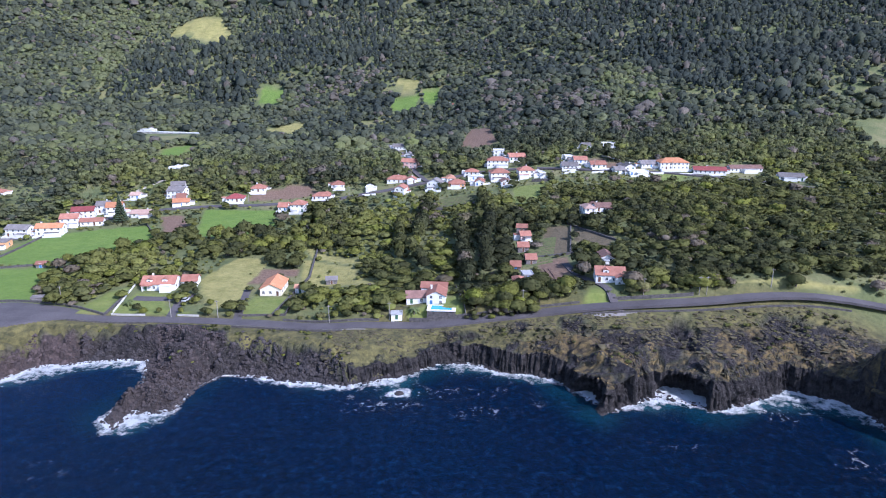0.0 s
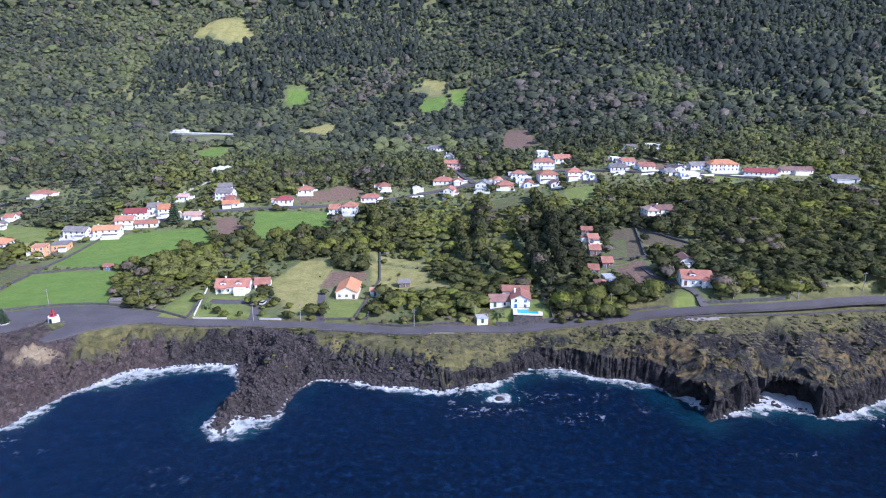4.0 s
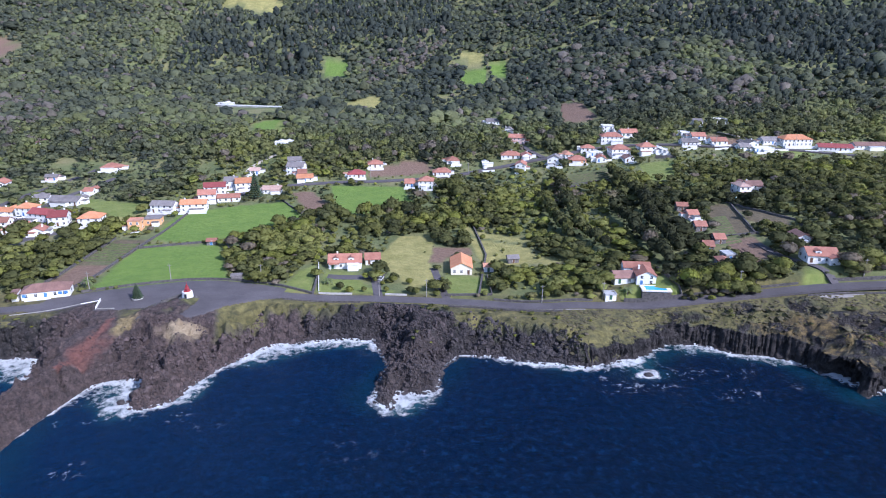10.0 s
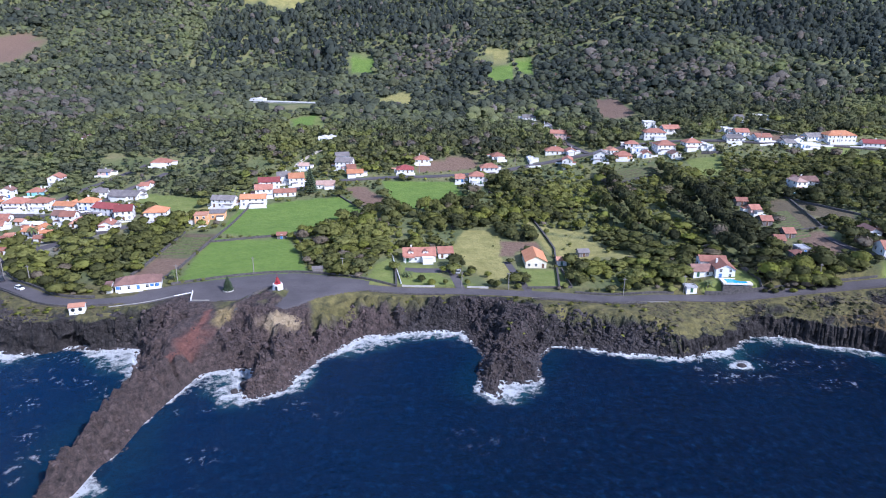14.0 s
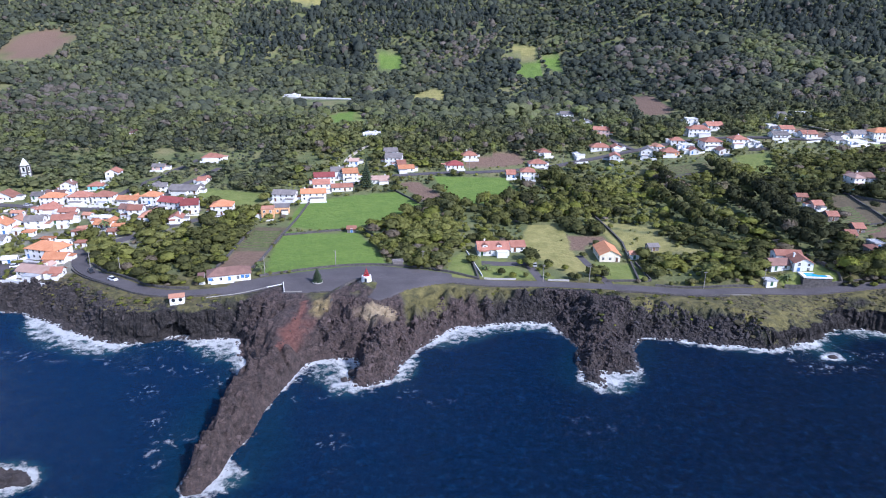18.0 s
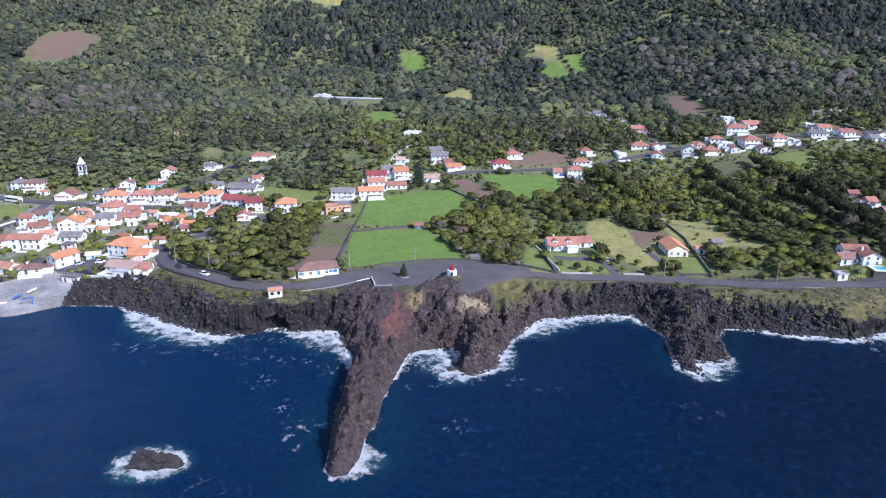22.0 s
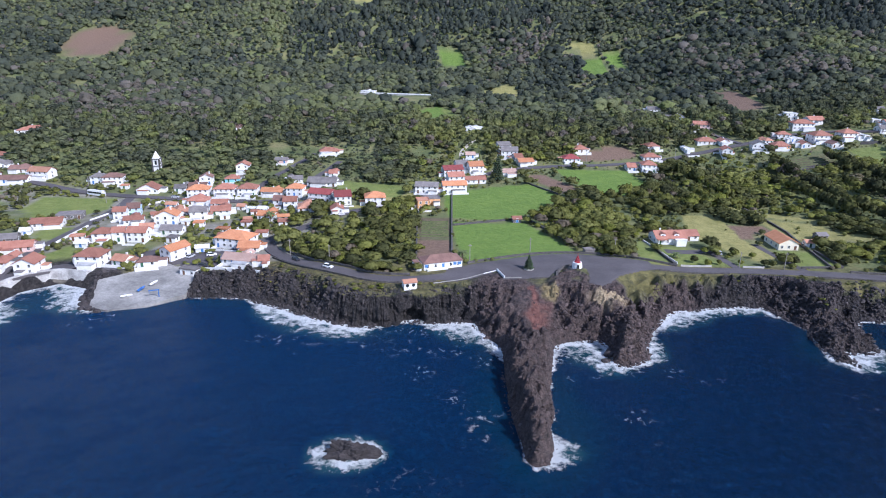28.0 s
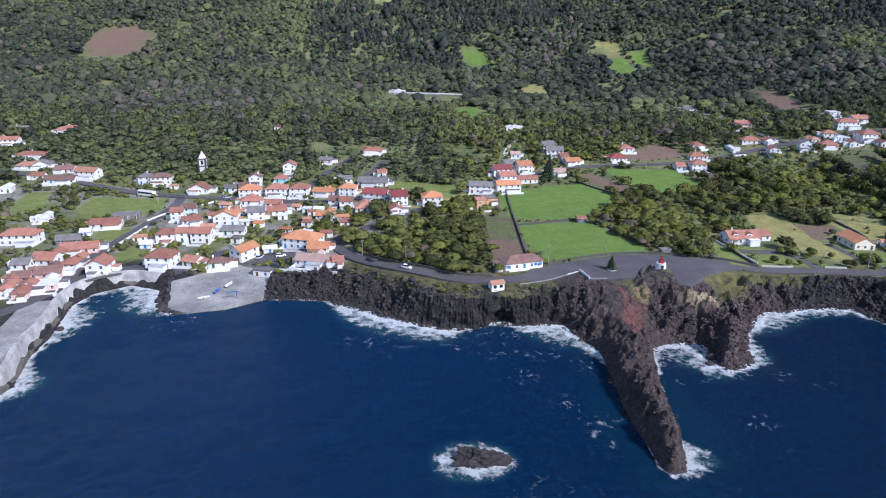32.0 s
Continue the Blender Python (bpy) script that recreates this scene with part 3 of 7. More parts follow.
# light and dark of small wavelets, painted into the colour as fine noise
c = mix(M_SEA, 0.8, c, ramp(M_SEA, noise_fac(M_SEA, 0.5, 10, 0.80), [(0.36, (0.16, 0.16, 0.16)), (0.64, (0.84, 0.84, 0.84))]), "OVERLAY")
# brighter western water, its light put into the base colour
c = mix(M_SEA, attr(M_SEA, "open"), c, (0.0014, 0.0290, 0.094))
c = mix(M_SEA, attr(M_SEA, "shallow"), c, (0.008, 0.070, 0.095))
# glints on the wave crests, painted as lighter blue
crest_light = ramp(M_SEA, noise_fac(M_SEA, 0.40, 9, 0.80), [(0.50, (0, 0, 0)), (0.70, (0.7, 0.7, 0.7))])
c = mix(M_SEA, crest_light, c, (0.005, 0.048, 0.120))
churn = node(M_SEA, "ShaderNodeClamp")
link(M_SEA, math_node(M_SEA, "ADD", attr(M_SEA, "churn"), math_node(M_SEA, "MULTIPLY", math_node(M_SEA, "SUBTRACT", noise_fac(M_SEA, 0.22, 6, 0.65), 0.5), 1.6)), churn.inputs[0])
c = mix(M_SEA, math_node(M_SEA, "MULTIPLY", churn.outputs[0], attr(M_SEA, "churn")), c, (0.030, 0.120, 0.150))
lace = node(M_SEA, "ShaderNodeTexVoronoi", Scale=0.42)
lace.feature = "DISTANCE_TO_EDGE"
warp = node(M_SEA, "ShaderNodeTexNoise", Scale=0.25, Detail=5)
tc = node(M_SEA, "ShaderNodeTexCoord")
link(M_SEA, tc.outputs["Object"], warp.inputs["Vector"])
link(M_SEA, mix(M_SEA, 0.82, warp.outputs["Color"], tc.outputs["Object"], "ADD"), lace.inputs["Vector"])
net = math_node(M_SEA, "SUBTRACT", 0.34, math_node(M_SEA, "MULTIPLY", lace.outputs["Distance"], 1.5))
foam_n = noise_fac(M_SEA, 0.30, 11, 0.74)
f = math_node(M_SEA, "ADD", math_node(M_SEA, "MULTIPLY", attr(M_SEA, "surf"), 1.25), math_node(M_SEA, "MULTIPLY", math_node(M_SEA, "SUBTRACT", foam_n, 0.575), 4.8))
f = math_node(M_SEA, "MAXIMUM", f, math_node(M_SEA, "MULTIPLY", math_node(M_SEA, "ADD", net, math_node(M_SEA, "MULTIPLY", math_node(M_SEA, "SUBTRACT", foam_n, 0.62), 3.0)), attr(M_SEA, "streak")))
cap = noise_fac(M_SEA, 0.42, 9, 0.76)
f = math_node(M_SEA, "MAXIMUM", f, math_node(M_SEA, "MULTIPLY", math_node(M_SEA, "SUBTRACT", cap, 0.735), 8.0))
foam = node(M_SEA, "ShaderNodeClamp")
link(M_SEA, math_node(M_SEA, "MULTIPLY", f, 1.6), foam.inputs[0])
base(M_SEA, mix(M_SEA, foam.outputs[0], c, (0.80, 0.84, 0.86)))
r = node(M_SEA, "ShaderNodeMapRange")
r.inputs[3].default_value, r.inputs[4].default_value = 0.16, 0.8
link(M_SEA, foam.outputs[0], r.inputs[0])
link(M_SEA, r.outputs[0], M_SEA.node_tree.nodes["Principled BSDF"].inputs["Roughness"])
bump(M_SEA, math_node(M_SEA, "ADD", noise_fac(M_SEA, 0.38, 9, 0.78), math_node(M_SEA, "MULTIPLY", foam.outputs[0], 0.5)), 1.0, 2.4)
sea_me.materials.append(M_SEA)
sea_me.shade_smooth()
tagged(new("sea", sea_me), "deep blue ocean with white surf along black rocks", "water", kind="structure")

# ---- kit: parts and shared materials ----
def part(name, bm, material, parent=None, label=""):
    me = bm if isinstance(bm, bpy.types.Mesh) else bpy.data.meshes.new(name)
    if me is not bm:
        bm.to_mesh(me)
        bm.free()
    for m in material if isinstance(material, (list, tuple)) else [material]:
        if len(me.materials) < (len(material) if isinstance(material, (list, tuple)) else 1):
            me.materials.append(m)
    ob = new(name, me)
    ob.parent = parent
    if label:
        ob["label"] = label
    return ob


def box(bm, x0, x1, y0, y1, z0, z1, mi=0):
    v = [bm.verts.new(p) for p in ((x0, y0, z0), (x1, y0, z0), (x1, y1, z0), (x0, y1, z0), (x0, y0, z1), (x1, y0, z1), (x1, y1, z1), (x0, y1, z1))]
    for f in ((3, 2, 1, 0), (4, 5, 6, 7), (0, 1, 5, 4), (1, 2, 6, 5), (2, 3, 7, 6), (3, 0, 4, 7)):
        bm.faces.new([v[i] for i in f]).material_index = mi
    return v


def boxes(*rows):
    bm = bmesh.new()
    for r in rows:
        box(bm, *r)
    return bm


def prism(bm, ring, z0, z1, grow=1.0, mi=0):
    """A closed solid over a ring of (x, y)."""
    cx, cy = sum(p[0] for p in ring) / len(ring), sum(p[1] for p in ring) / len(ring)
    lo = [bm.verts.new((x, y, z0)) for x, y in ring]
    hi = [bm.verts.new((cx + (x - cx) * grow, cy + (y - cy) * grow, z1)) for x, y in ring]
    n = len(ring)
    for i in range(n):
        bm.faces.new((lo[i], lo[(i + 1) % n], hi[(i + 1) % n], hi[i])).material_index = mi
    bm.faces.new(hi).material_index = mi
    bm.faces.new(lo[::-1]).material_index = mi


def circle(r, n, x=0, y=0, turn=0.0):
    return [(x + r * math.cos(turn + 2 * math.pi * i / n), y + r * math.sin(turn + 2 * math.pi * i / n)) for i in range(n)]


def gz(x, y):
    return float(ground(np.array([x]), np.array([y]))[0])


def thing(name, x, y, z, rz, label, category, group=""):
    ob = new(name)
    ob.matrix_world = pose(x, y, z, 0, 0, rz)
    return tagged(ob, label, category, group)


def tiles(name, a, b):
    """Clay roof tiles: rows of half-round tiles, patchy with age."""
    m = mat(name, a, 0.85)
    tc = node(m, "ShaderNodeTexCoord")
    w = node(m, "ShaderNodeTexWave", Scale=0.9, Distortion=1.2, Detail=1.0)
    w.bands_direction = "DIAGONAL"
    link(m, tc.outputs["Object"], w.inputs["Vector"])
    info = node(m, "ShaderNodeObjectInfo")
    c1 = ramp(m, noise_fac(m, 0.35, 6, 0.7), [(0.3, a), (0.7, b)])
    c1 = mix(m, 0.22, c1, ramp(m, w.outputs["Fac"], [(0.2, (0.3, 0.3, 0.3)), (0.8, (0.7, 0.7, 0.7))]), "OVERLAY")
    hs = node(m, "ShaderNodeHueSaturation")
    mr = node(m, "ShaderNodeMapRange")
    mr.inputs[3].default_value, mr.inputs[4].default_value = 0.72, 1.18
    link(m, info.outputs["Random"], mr.inputs[0])
    link(m, mr.outputs[0], hs.inputs["Value"])
    link(m, c1, hs.inputs["Color"])
    base(m, hs.outputs[0])
    bump(m, w.outputs["Fac"], 0.6, 0.06)
    return m


ROOF = {"red": tiles("red roof tiles", (0.27, 0.110, 0.075), (0.39, 0.185, 0.130)), "orange": tiles("orange roof tiles", (0.42, 0.165, 0.075), (0.53, 0.25, 0.13)),
        "salmon": tiles("salmon roof tiles", (0.38, 0.175, 0.110), (0.50, 0.27, 0.18)), "brown": tiles("weathered brown roof tiles", (0.15, 0.085, 0.07), (0.26, 0.15, 0.12)),
        "dark": tiles("old grey roof tiles", (0.12, 0.11, 0.11), (0.23, 0.21, 0.20)), "dkred": tiles("dark red roof sheets", (0.20, 0.045, 0.045), (0.28, 0.07, 0.065)),
        "pink": tiles("faded pink roof tiles", (0.38, 0.25, 0.20), (0.50, 0.35, 0.29)), "white": two_tone("white flat roof", (0.55, 0.55, 0.54), (0.72, 0.72, 0.70), 0.5),
        "grey": two_tone("grey sheet roof", (0.30, 0.31, 0.32), (0.45, 0.46, 0.47), 0.5)}
WALL = {"white": two_tone("white lime wash", (0.64, 0.64, 0.63), (0.78, 0.78, 0.77), 0.35), "pink": two_tone("pale pink plaster", (0.62, 0.42, 0.37), (0.72, 0.52, 0.47), 0.35),
        "blue": two_tone("pale blue plaster", (0.42, 0.58, 0.72), (0.52, 0.68, 0.80), 0.35), "cyan": two_tone("turquoise plaster", (0.22, 0.56, 0.66), (0.30, 0.64, 0.74), 0.35),
        "orange": two_tone("apricot plaster", (0.62, 0.33, 0.15), (0.72, 0.42, 0.22), 0.35), "stone": two_tone("dark field stone", (0.10, 0.09, 0.09), (0.24, 0.22, 0.21), 1.5, bump_d=0.08)}
M_TRIM = two_tone("painted frame", (0.66, 0.66, 0.66), (0.78, 0.78, 0.78), 1.0, 0.6)
M_PANE = mat("window glass", (0.025, 0.032, 0.04), 0.08)
M_DOOR = {"green": two_tone("green door paint", (0.03, 0.10, 0.06), (0.05, 0.14, 0.08), 1.5, 0.5), "brown": two_tone("brown door wood", (0.10, 0.05, 0.03), (0.16, 0.085, 0.05), 1.5, 0.6),
          "blue": two_tone("blue door paint", (0.05, 0.16, 0.40), (0.08, 0.22, 0.50), 1.5, 0.5)}
M_SLIP = two_tone("worn grey concrete", (0.17, 0.165, 0.155), (0.34, 0.33, 0.31), 0.12, bump_d=0.02)
M_STONE = two_tone("basalt wall", (0.045, 0.042, 0.042), (0.12, 0.11, 0.105), 1.2, bump_d=0.1)
M_KERB = two_tone("weathered kerb concrete", (0.17, 0.155, 0.145), (0.27, 0.25, 0.235), 0.4, bump_d=0.02)
M_CONC = two_tone("pale concrete", (0.34, 0.33, 0.31), (0.50, 0.48, 0.45), 0.25, bump_d=0.02)
M_ASPH = two_tone("asphalt", (0.068, 0.061, 0.065), (0.102, 0.092, 0.096), 0.12, 0.9, 0.01, 2.5)
M_PALE = two_tone("pale track", (0.40, 0.36, 0.30), (0.52, 0.48, 0.41), 0.3)


def window_mesh(w, h):
    bm = bmesh.new()
    box(bm, -w / 2 - 0.1, w / 2 + 0.1, -0.06, 0.03, -0.1, h + 0.1, 0)
    for i in range(2):
        for j in range(2):
            box(bm, -w / 2 + i * w / 2 + 0.03, -w / 2 + (i + 1) * w / 2 - 0.03, -0.075, -0.05, j * h / 2 + 0.03, (j + 1) * h / 2 - 0.03, 1)
    me = bpy.data.meshes.new("window")
    bm.to_mesh(me)
    bm.free()
    me.materials.append(M_TRIM)
    me.materials.append(M_PANE)
    return me


def door_mesh(kind):
    bm = bmesh.new()
    box(bm, -0.6, 0.6, -0.05, 0.03, 0, 2.05, 0)
    box(bm, -0.5, 0.5, -0.07, -0.04, 0.03, 1.95, 1)
    box(bm, -0.4, 0.4, -0.085, -0.06, 1.05, 1.8, 1)
    me = bpy.data.meshes.new("door")
    bm.to_mesh(me)
    bm.free()
    me.materials.append(M_TRIM)
    me.materials.append(M_DOOR[kind])
    return me


WINDOW = window_mesh(0.95, 1.15)
DOORS = {k: door_mesh(k) for k in M_DOOR}
HOUSES = []
rng = random.Random(7)


def wall_shell(w, d, h, kind, rise, base=1.6):
    """Walls with thickness, gable ends carried up under the roof."""
    bm = bmesh.new()
    t = 0.25
    box(bm, -w / 2, w / 2, -d / 2, -d / 2 + t, -base, h)
    box(bm, -w / 2, w / 2, d / 2 - t, d / 2, -base, h)
    box(bm, -w / 2, -w / 2 + t, -d / 2 + t, d / 2 - t, -base, h)
    box(bm, w / 2 - t, w / 2, -d / 2 + t, d / 2 - t, -base, h)
    ends = [(-w / 2, -w / 2 + t), (w / 2 - t, w / 2)] if kind == "g" else [(-d / 2, -d / 2 + t), (d / 2 - t, d / 2)] if kind == "G" else []
    half = d / 2 if kind == "g" else w / 2
    for a, b in ends:
        tri = [(-half, h), (half, h), (0, h + rise)]
        P = (lambda u, s, z: (s, u, z)) if kind == "g" else (lambda u, s, z: (u, s, z))
        f1 = [bm.verts.new(P(u, a, z)) for u, z in tri]
        f2 = [bm.verts.new(P(u, b, z)) for u, z in tri]
        bm.faces.new(f1), bm.faces.new(f2[::-1])
        for i in range(3):
            bm.faces.new((f1[i], f2[i], f2[(i + 1) % 3], f1[(i + 1) % 3]))
    bmesh.ops.recalc_face_normals(bm, faces=bm.faces)
    return bm


def roof_shell(w, d, h, kind, rise, over=0.4, t=0.2):
    bm = bmesh.new()
    W, Dp = w / 2 + over, d / 2 + over
    if kind == "f":
        box(bm, -W + 0.2, W - 0.2, -Dp + 0.2, Dp - 0.2, h, h + 0.22)
        for r in ((-W + 0.2, W - 0.2, -Dp + 0.2, -Dp + 0.45), (-W + 0.2, W - 0.2, Dp - 0.45, Dp - 0.2), (-W + 0.2, -W + 0.45, -Dp + 0.45, Dp - 0.45), (W - 0.45, W - 0.2, -Dp + 0.45, Dp - 0.45)):
            box(bm, *r, h + 0.22, h + 0.5)
        return bm
    if kind == "h":
        run = min(W, Dp)
        rx, ry = max(0.0, W - run), max(0.0, Dp - run)
        lo = [(-W, -Dp), (W, -Dp), (W, Dp), (-W, Dp)]
        drop = rise * over / (min(w, d) / 2)
        b0 = [bm.verts.new((x, y, h - drop)) for x, y in lo]
        b1 = [bm.verts.new((x, y, h - drop + t)) for x, y in lo]
        top = [bm.verts.new(p) for p in {(-rx, -ry, h + rise + t): 0, (rx, ry, h + rise + t): 0}]
        if len(top) == 1:
            top = top * 2
        for i in range(4):
            bm.faces.new((b0[i], b0[(i + 1) % 4], b1[(i + 1) % 4], b1[i]))
        bm.faces.new(b0[::-1])
        a, b = top
        quads = [(b1[0], b1[1], b, a), (b1[1], b1[2], b), (b1[2], b1[3], a, b), (b1[3], b1[0], a)] if W >= Dp else [(b1[0], b1[1], a), (b1[1], b1[2], b, a), (b1[2], b1[3], b), (b1[3], b1[0], a, b)]
        for q in quads:
            q = list(dict.fromkeys(q))
            bm.faces.new(q)
        bmesh.ops.recalc_face_normals(bm, faces=bm.faces)
        return bm
    half, ln = (Dp, W) if kind == "g" else (W, Dp)
    span = d / 2 if kind == "g" else w / 2
    drop = rise * over / span
    P = (lambda u, s, z: (s, u, z)) if kind == "g" else (lambda u, s, z: (u, s, z))
    prof = [(-half, h - drop), (0, h + rise), (half, h - drop), (half, h - drop + t), (0, h + rise + t * 1.1), (-half, h - drop + t)]
    f1 = [bm.verts.new(P(u, -ln, z)) for u, z in prof]
    f2 = [bm.verts.new(P(u, ln, z)) for u, z in prof]
    n = len(prof)
    for i in range(n):
        bm.faces.new((f1[i], f1[(i + 1) % n], f2[(i + 1) % n], f2[i]))
    for f in (f1, f2):
        bm.faces.new((f[0], f[1], f[4], f[5]))
        bm.faces.new((f[1], f[2], f[3], f[4]))
    bmesh.ops.recalc_face_normals(bm, faces=bm.faces)
    return bm


ROOF_WORDS = {"red": "red tiled", "orange": "orange tiled", "salmon": "salmon tiled", "brown": "weathered brown", "dark": "old grey", "dkred": "dark red", "pink": "faded pink", "white": "flat white", "grey": "grey sheet"}
WALL_WORDS = {"white": "whitewashed", "pink": "pale pink", "blue": "pale blue", "cyan": "turquoise", "orange": "apricot", "stone": "dark stone"}
FORM_WORDS = {"g": "gabled roof", "G": "gable roof", "h": "hipped roof", "f": "roof"}


def house(x, y, w, d, rot, storeys, roof, kind, wall, name="house", label="", floor_h=2.35, z=None, chimney=True, frames=True):
    """One building, its front towards the sea."""
    label_given = bool(label)
    if not label and name == "house" and x < -270:
        w, d, floor_h = w * 1.04, d * 0.88, 2.2
    HOUSES.append((x, y, max(w, d) / 2))
    w = max(w * (1.0 if label or name != "house" else 1.04 if y > 375 and x > -60 else 0.86), 4.0)
    r = radians(rot)
    zs = [gz(x + math.cos(r) * a - math.sin(r) * b, y + math.sin(r) * a + math.cos(r) * b) for a, b in ((-w / 2, -d / 2), (w / 2, -d / 2), (0, 0))]
    z = sum(zs) / 3 + 0.15 if z is None else z
    if not label:
        size = "two-storey" if storeys > 1 else "low"
        label = f"{WALL_WORDS[wall]} {size} house with {ROOF_WORDS[roof]} {FORM_WORDS[kind]}"
        if wall == "stone":
            label = f"small dark stone farm shed with {ROOF_WORDS[roof]} {FORM_WORDS[kind]}"
            name = "farm_shed"
    h = floor_h * storeys
    rise = 0.50 * (d if kind == "g" else w if kind == "G" else min(w, d)) / 2
    t = thing(name, x, y, z, rot, label, "shed" if name == "farm_shed" else "house", "village houses" if name == "house" else "")
    part("wall", wall_shell(w, d, h, kind, rise), WALL[wall], t)
    part("roof", roof_shell(w, d, h, kind, rise), ROOF[roof], t)
    if chimney and wall != "stone" and kind != "f" and w > 6 and rng.random() < 0.45:
        cx = rng.uniform(-0.35, 0.35) * w
        cy = 0.12 * d
        part("chimney", boxes((cx - 0.3, cx + 0.3, cy - 0.3, cy + 0.3, h, h + rise + 0.6), (cx - 0.38, cx + 0.38, cy - 0.38, cy + 0.38, h + rise + 0.6, h + rise + 0.72)), WALL["white"], t)
    if not label_given and wall != "stone" and name == "house":
        side = rng.choice((-1, 1))
        aw, ad, ah = rng.uniform(2.2, 3.4), rng.uniform(2.6, 4.2), rng.uniform(2.0, 2.4)
        ay = rng.uniform(-0.1, 0.3) * d
        x0 = side * (w / 2 + aw / 2)
        part("annex_wall", boxes((x0 - aw / 2, x0 + aw / 2, ay - ad / 2, ay + ad / 2, -1.2, ah)), WALL["white"], t)
        part("annex_roof", boxes((x0 - aw / 2 - 0.15, x0 + aw / 2 + 0.15, ay - ad / 2 - 0.2, ay + ad / 2 + 0.2, ah, ah + 0.15)), ROOF[rng.choice([roof, "dark", "white", "salmon"])], t)
        if rng.random() < 0.6:
            # low front wing under its own lean-to roof
            fw, fd = rng.uniform(0.35, 0.6) * w, rng.uniform(2.0, 3.4)
            fx = -side * (w - fw) / 2 * rng.uniform(0.2, 1.0)
            part("porch_wall", boxes((fx - fw / 2, fx + fw / 2, -d / 2 - fd, -d / 2, -1.4, 1.9)), WALL["white"], t)
            part("porch_roof", boxes((fx - fw / 2 - 0.15, fx + fw / 2 + 0.15, -d / 2 - fd - 0.2, -d / 2, 1.9, 2.05)), ROOF[rng.choice([roof, roof, "dark", "white", "grey"])], t)
        if rng.random() < 0.5:
            bw, bd = rng.uniform(3.5, 5.5), rng.uniform(3.5, 5.0)
            bx, by = rng.uniform(-0.3, 0.3) * w, d / 2 + bd / 2
            part("back_wing_wall", wall_shell(bw, bd, 2.3, "G", bw * 0.22), WALL["white"], t).location = (bx, by, 0)
            part("back_wing_roof", roof_shell(bw, bd, 2.3, "G", bw * 0.22), ROOF[roof], t).location = (bx, by, 0)
        if rng.random() < 0.7:
            yw = rng.uniform(2.5, 4.5)
            part("yard_wall", boxes((-w / 2 - 0.5, w / 2 + 0.5, -d / 2 - yw, -d / 2 - yw + 0.2, -1.0, 0.7), (side * w / 2 - 0.1, side * w / 2 + 0.1, -d / 2 - yw + 0.2, -d / 2, -1.0, 0.7)), WALL["white"], t)
    if not frames:
        return t
    n = max(1, int(w // 2.7))
    door_at = rng.randrange(n)
    for s in range(storeys):
        for i in range(n):
            px = (i + 0.5) / n * w - w / 2
            if s == 0 and i == door_at:
                o = part("door", DOORS[rng.choice(["green", "brown", "brown", "blue"])], [], t)
                o.location = (px, -d / 2, 0)
            else:
                o = part("window", WINDOW, [], t)
                o.location = (px, -d / 2, s * floor_h + 0.75)
        for side in (-1, 1):
            m = max(1, int(d // 4))
            for i in range(m):
                o = part("window", WINDOW, [], t)
                o.location = (side * w / 2, (i + 0.5) / m * d - d / 2, s * floor_h + 0.75)
                o.rotation_euler = (0, 0, radians(90 * side))
    return t

# ---- houses with features of their own ----
def dormer(t, px, d, h, rise, w=2.2):
    o = new("dormer")
    o.parent = t
    o.location = (px, -d * 0.28, h)
    part("wall", boxes((-w / 2, w / 2, -0.9, 1.6, 0, 1.5)), WALL["white"], o)
    part("roof", roof_shell(w, 2.4, 1.5, "G", 0.55, 0.2, 0.15), ROOF["red"], o).location = (0, 0.35, 0)
    wd = part("window", WINDOW, [], o)
    wd.location, wd.scale = (0, -0.9, 0.3), (0.85, 1, 0.75)
    return o


t = house(-112.7, 250.1, 13.5, 9, 5, 1, "red", "g", "white", label="whitewashed house with red tiled roof and two dormers behind a garden", floor_h=2.7)
for px in (-3.6, 2.6):
    dormer(t, px, 9, 2.7, 1.9)
part("garage_block", boxes((1.2, 5.6, -7.2, -4.45, -0.8, 2.5)), WALL["white"], t)
part("garage_roof", boxes((1.0, 5.8, -7.4, -4.5, 2.5, 2.62)), WALL["white"], t)
part("porch_post", boxes((-6.2, -5.9, -5.9, -5.6, -0.5, 2.3)), WALL["white"], t)
part("porch_roof", boxes((-6.5, -2.2, -6.0, -4.5, 2.3, 2.45)), ROOF["red"], t)
house(-101.7, 254.5, 6.2, 7, 8, 1, "red", "g", "white", label="whitewashed single-storey wing with red tiled roof", chimney=False)
WALL["cream"] = two_tone("cream painted render", (0.70, 0.64, 0.50), (0.78, 0.72, 0.58), 0.5)
house(-63.9, 246.4, 8.6, 13, 0, 1, "orange", "G", "cream", label="cream-painted cottage with orange tiled gable roof facing a lawn", floor_h=2.9)
house(-52.6, 245, 3.0, 3.5, 0, 1, "salmon", "g", "white", label="tiny whitewashed outhouse with salmon tiled roof", chimney=False)
t = house(4.4, 220.8, 7.0, 8.0, -5, 2, "red", "G", "white", label="two-storey white villa with red tiled gable roof above a swimming pool", floor_h=1.9, z=float(land(4.4, 220.8)) - 0.6)
house(-3.5, 222.5, 7.5, 6.5, 4, 1, "brown", "g", "white", label="low white villa wing with weathered brown tiled roof", chimney=False)
house(3.5, 229.3, 10.0, 5.5, -4, 1, "red", "g", "white", label="low white villa wing with red tiled roof", chimney=False, floor_h=2.9)
house(-10.4, 212.4, 2.2, 3.4, 4, 1, "grey", "f", "white", label="small white garage with grey sheet roof beside the road", chimney=False, floor_h=1.8)
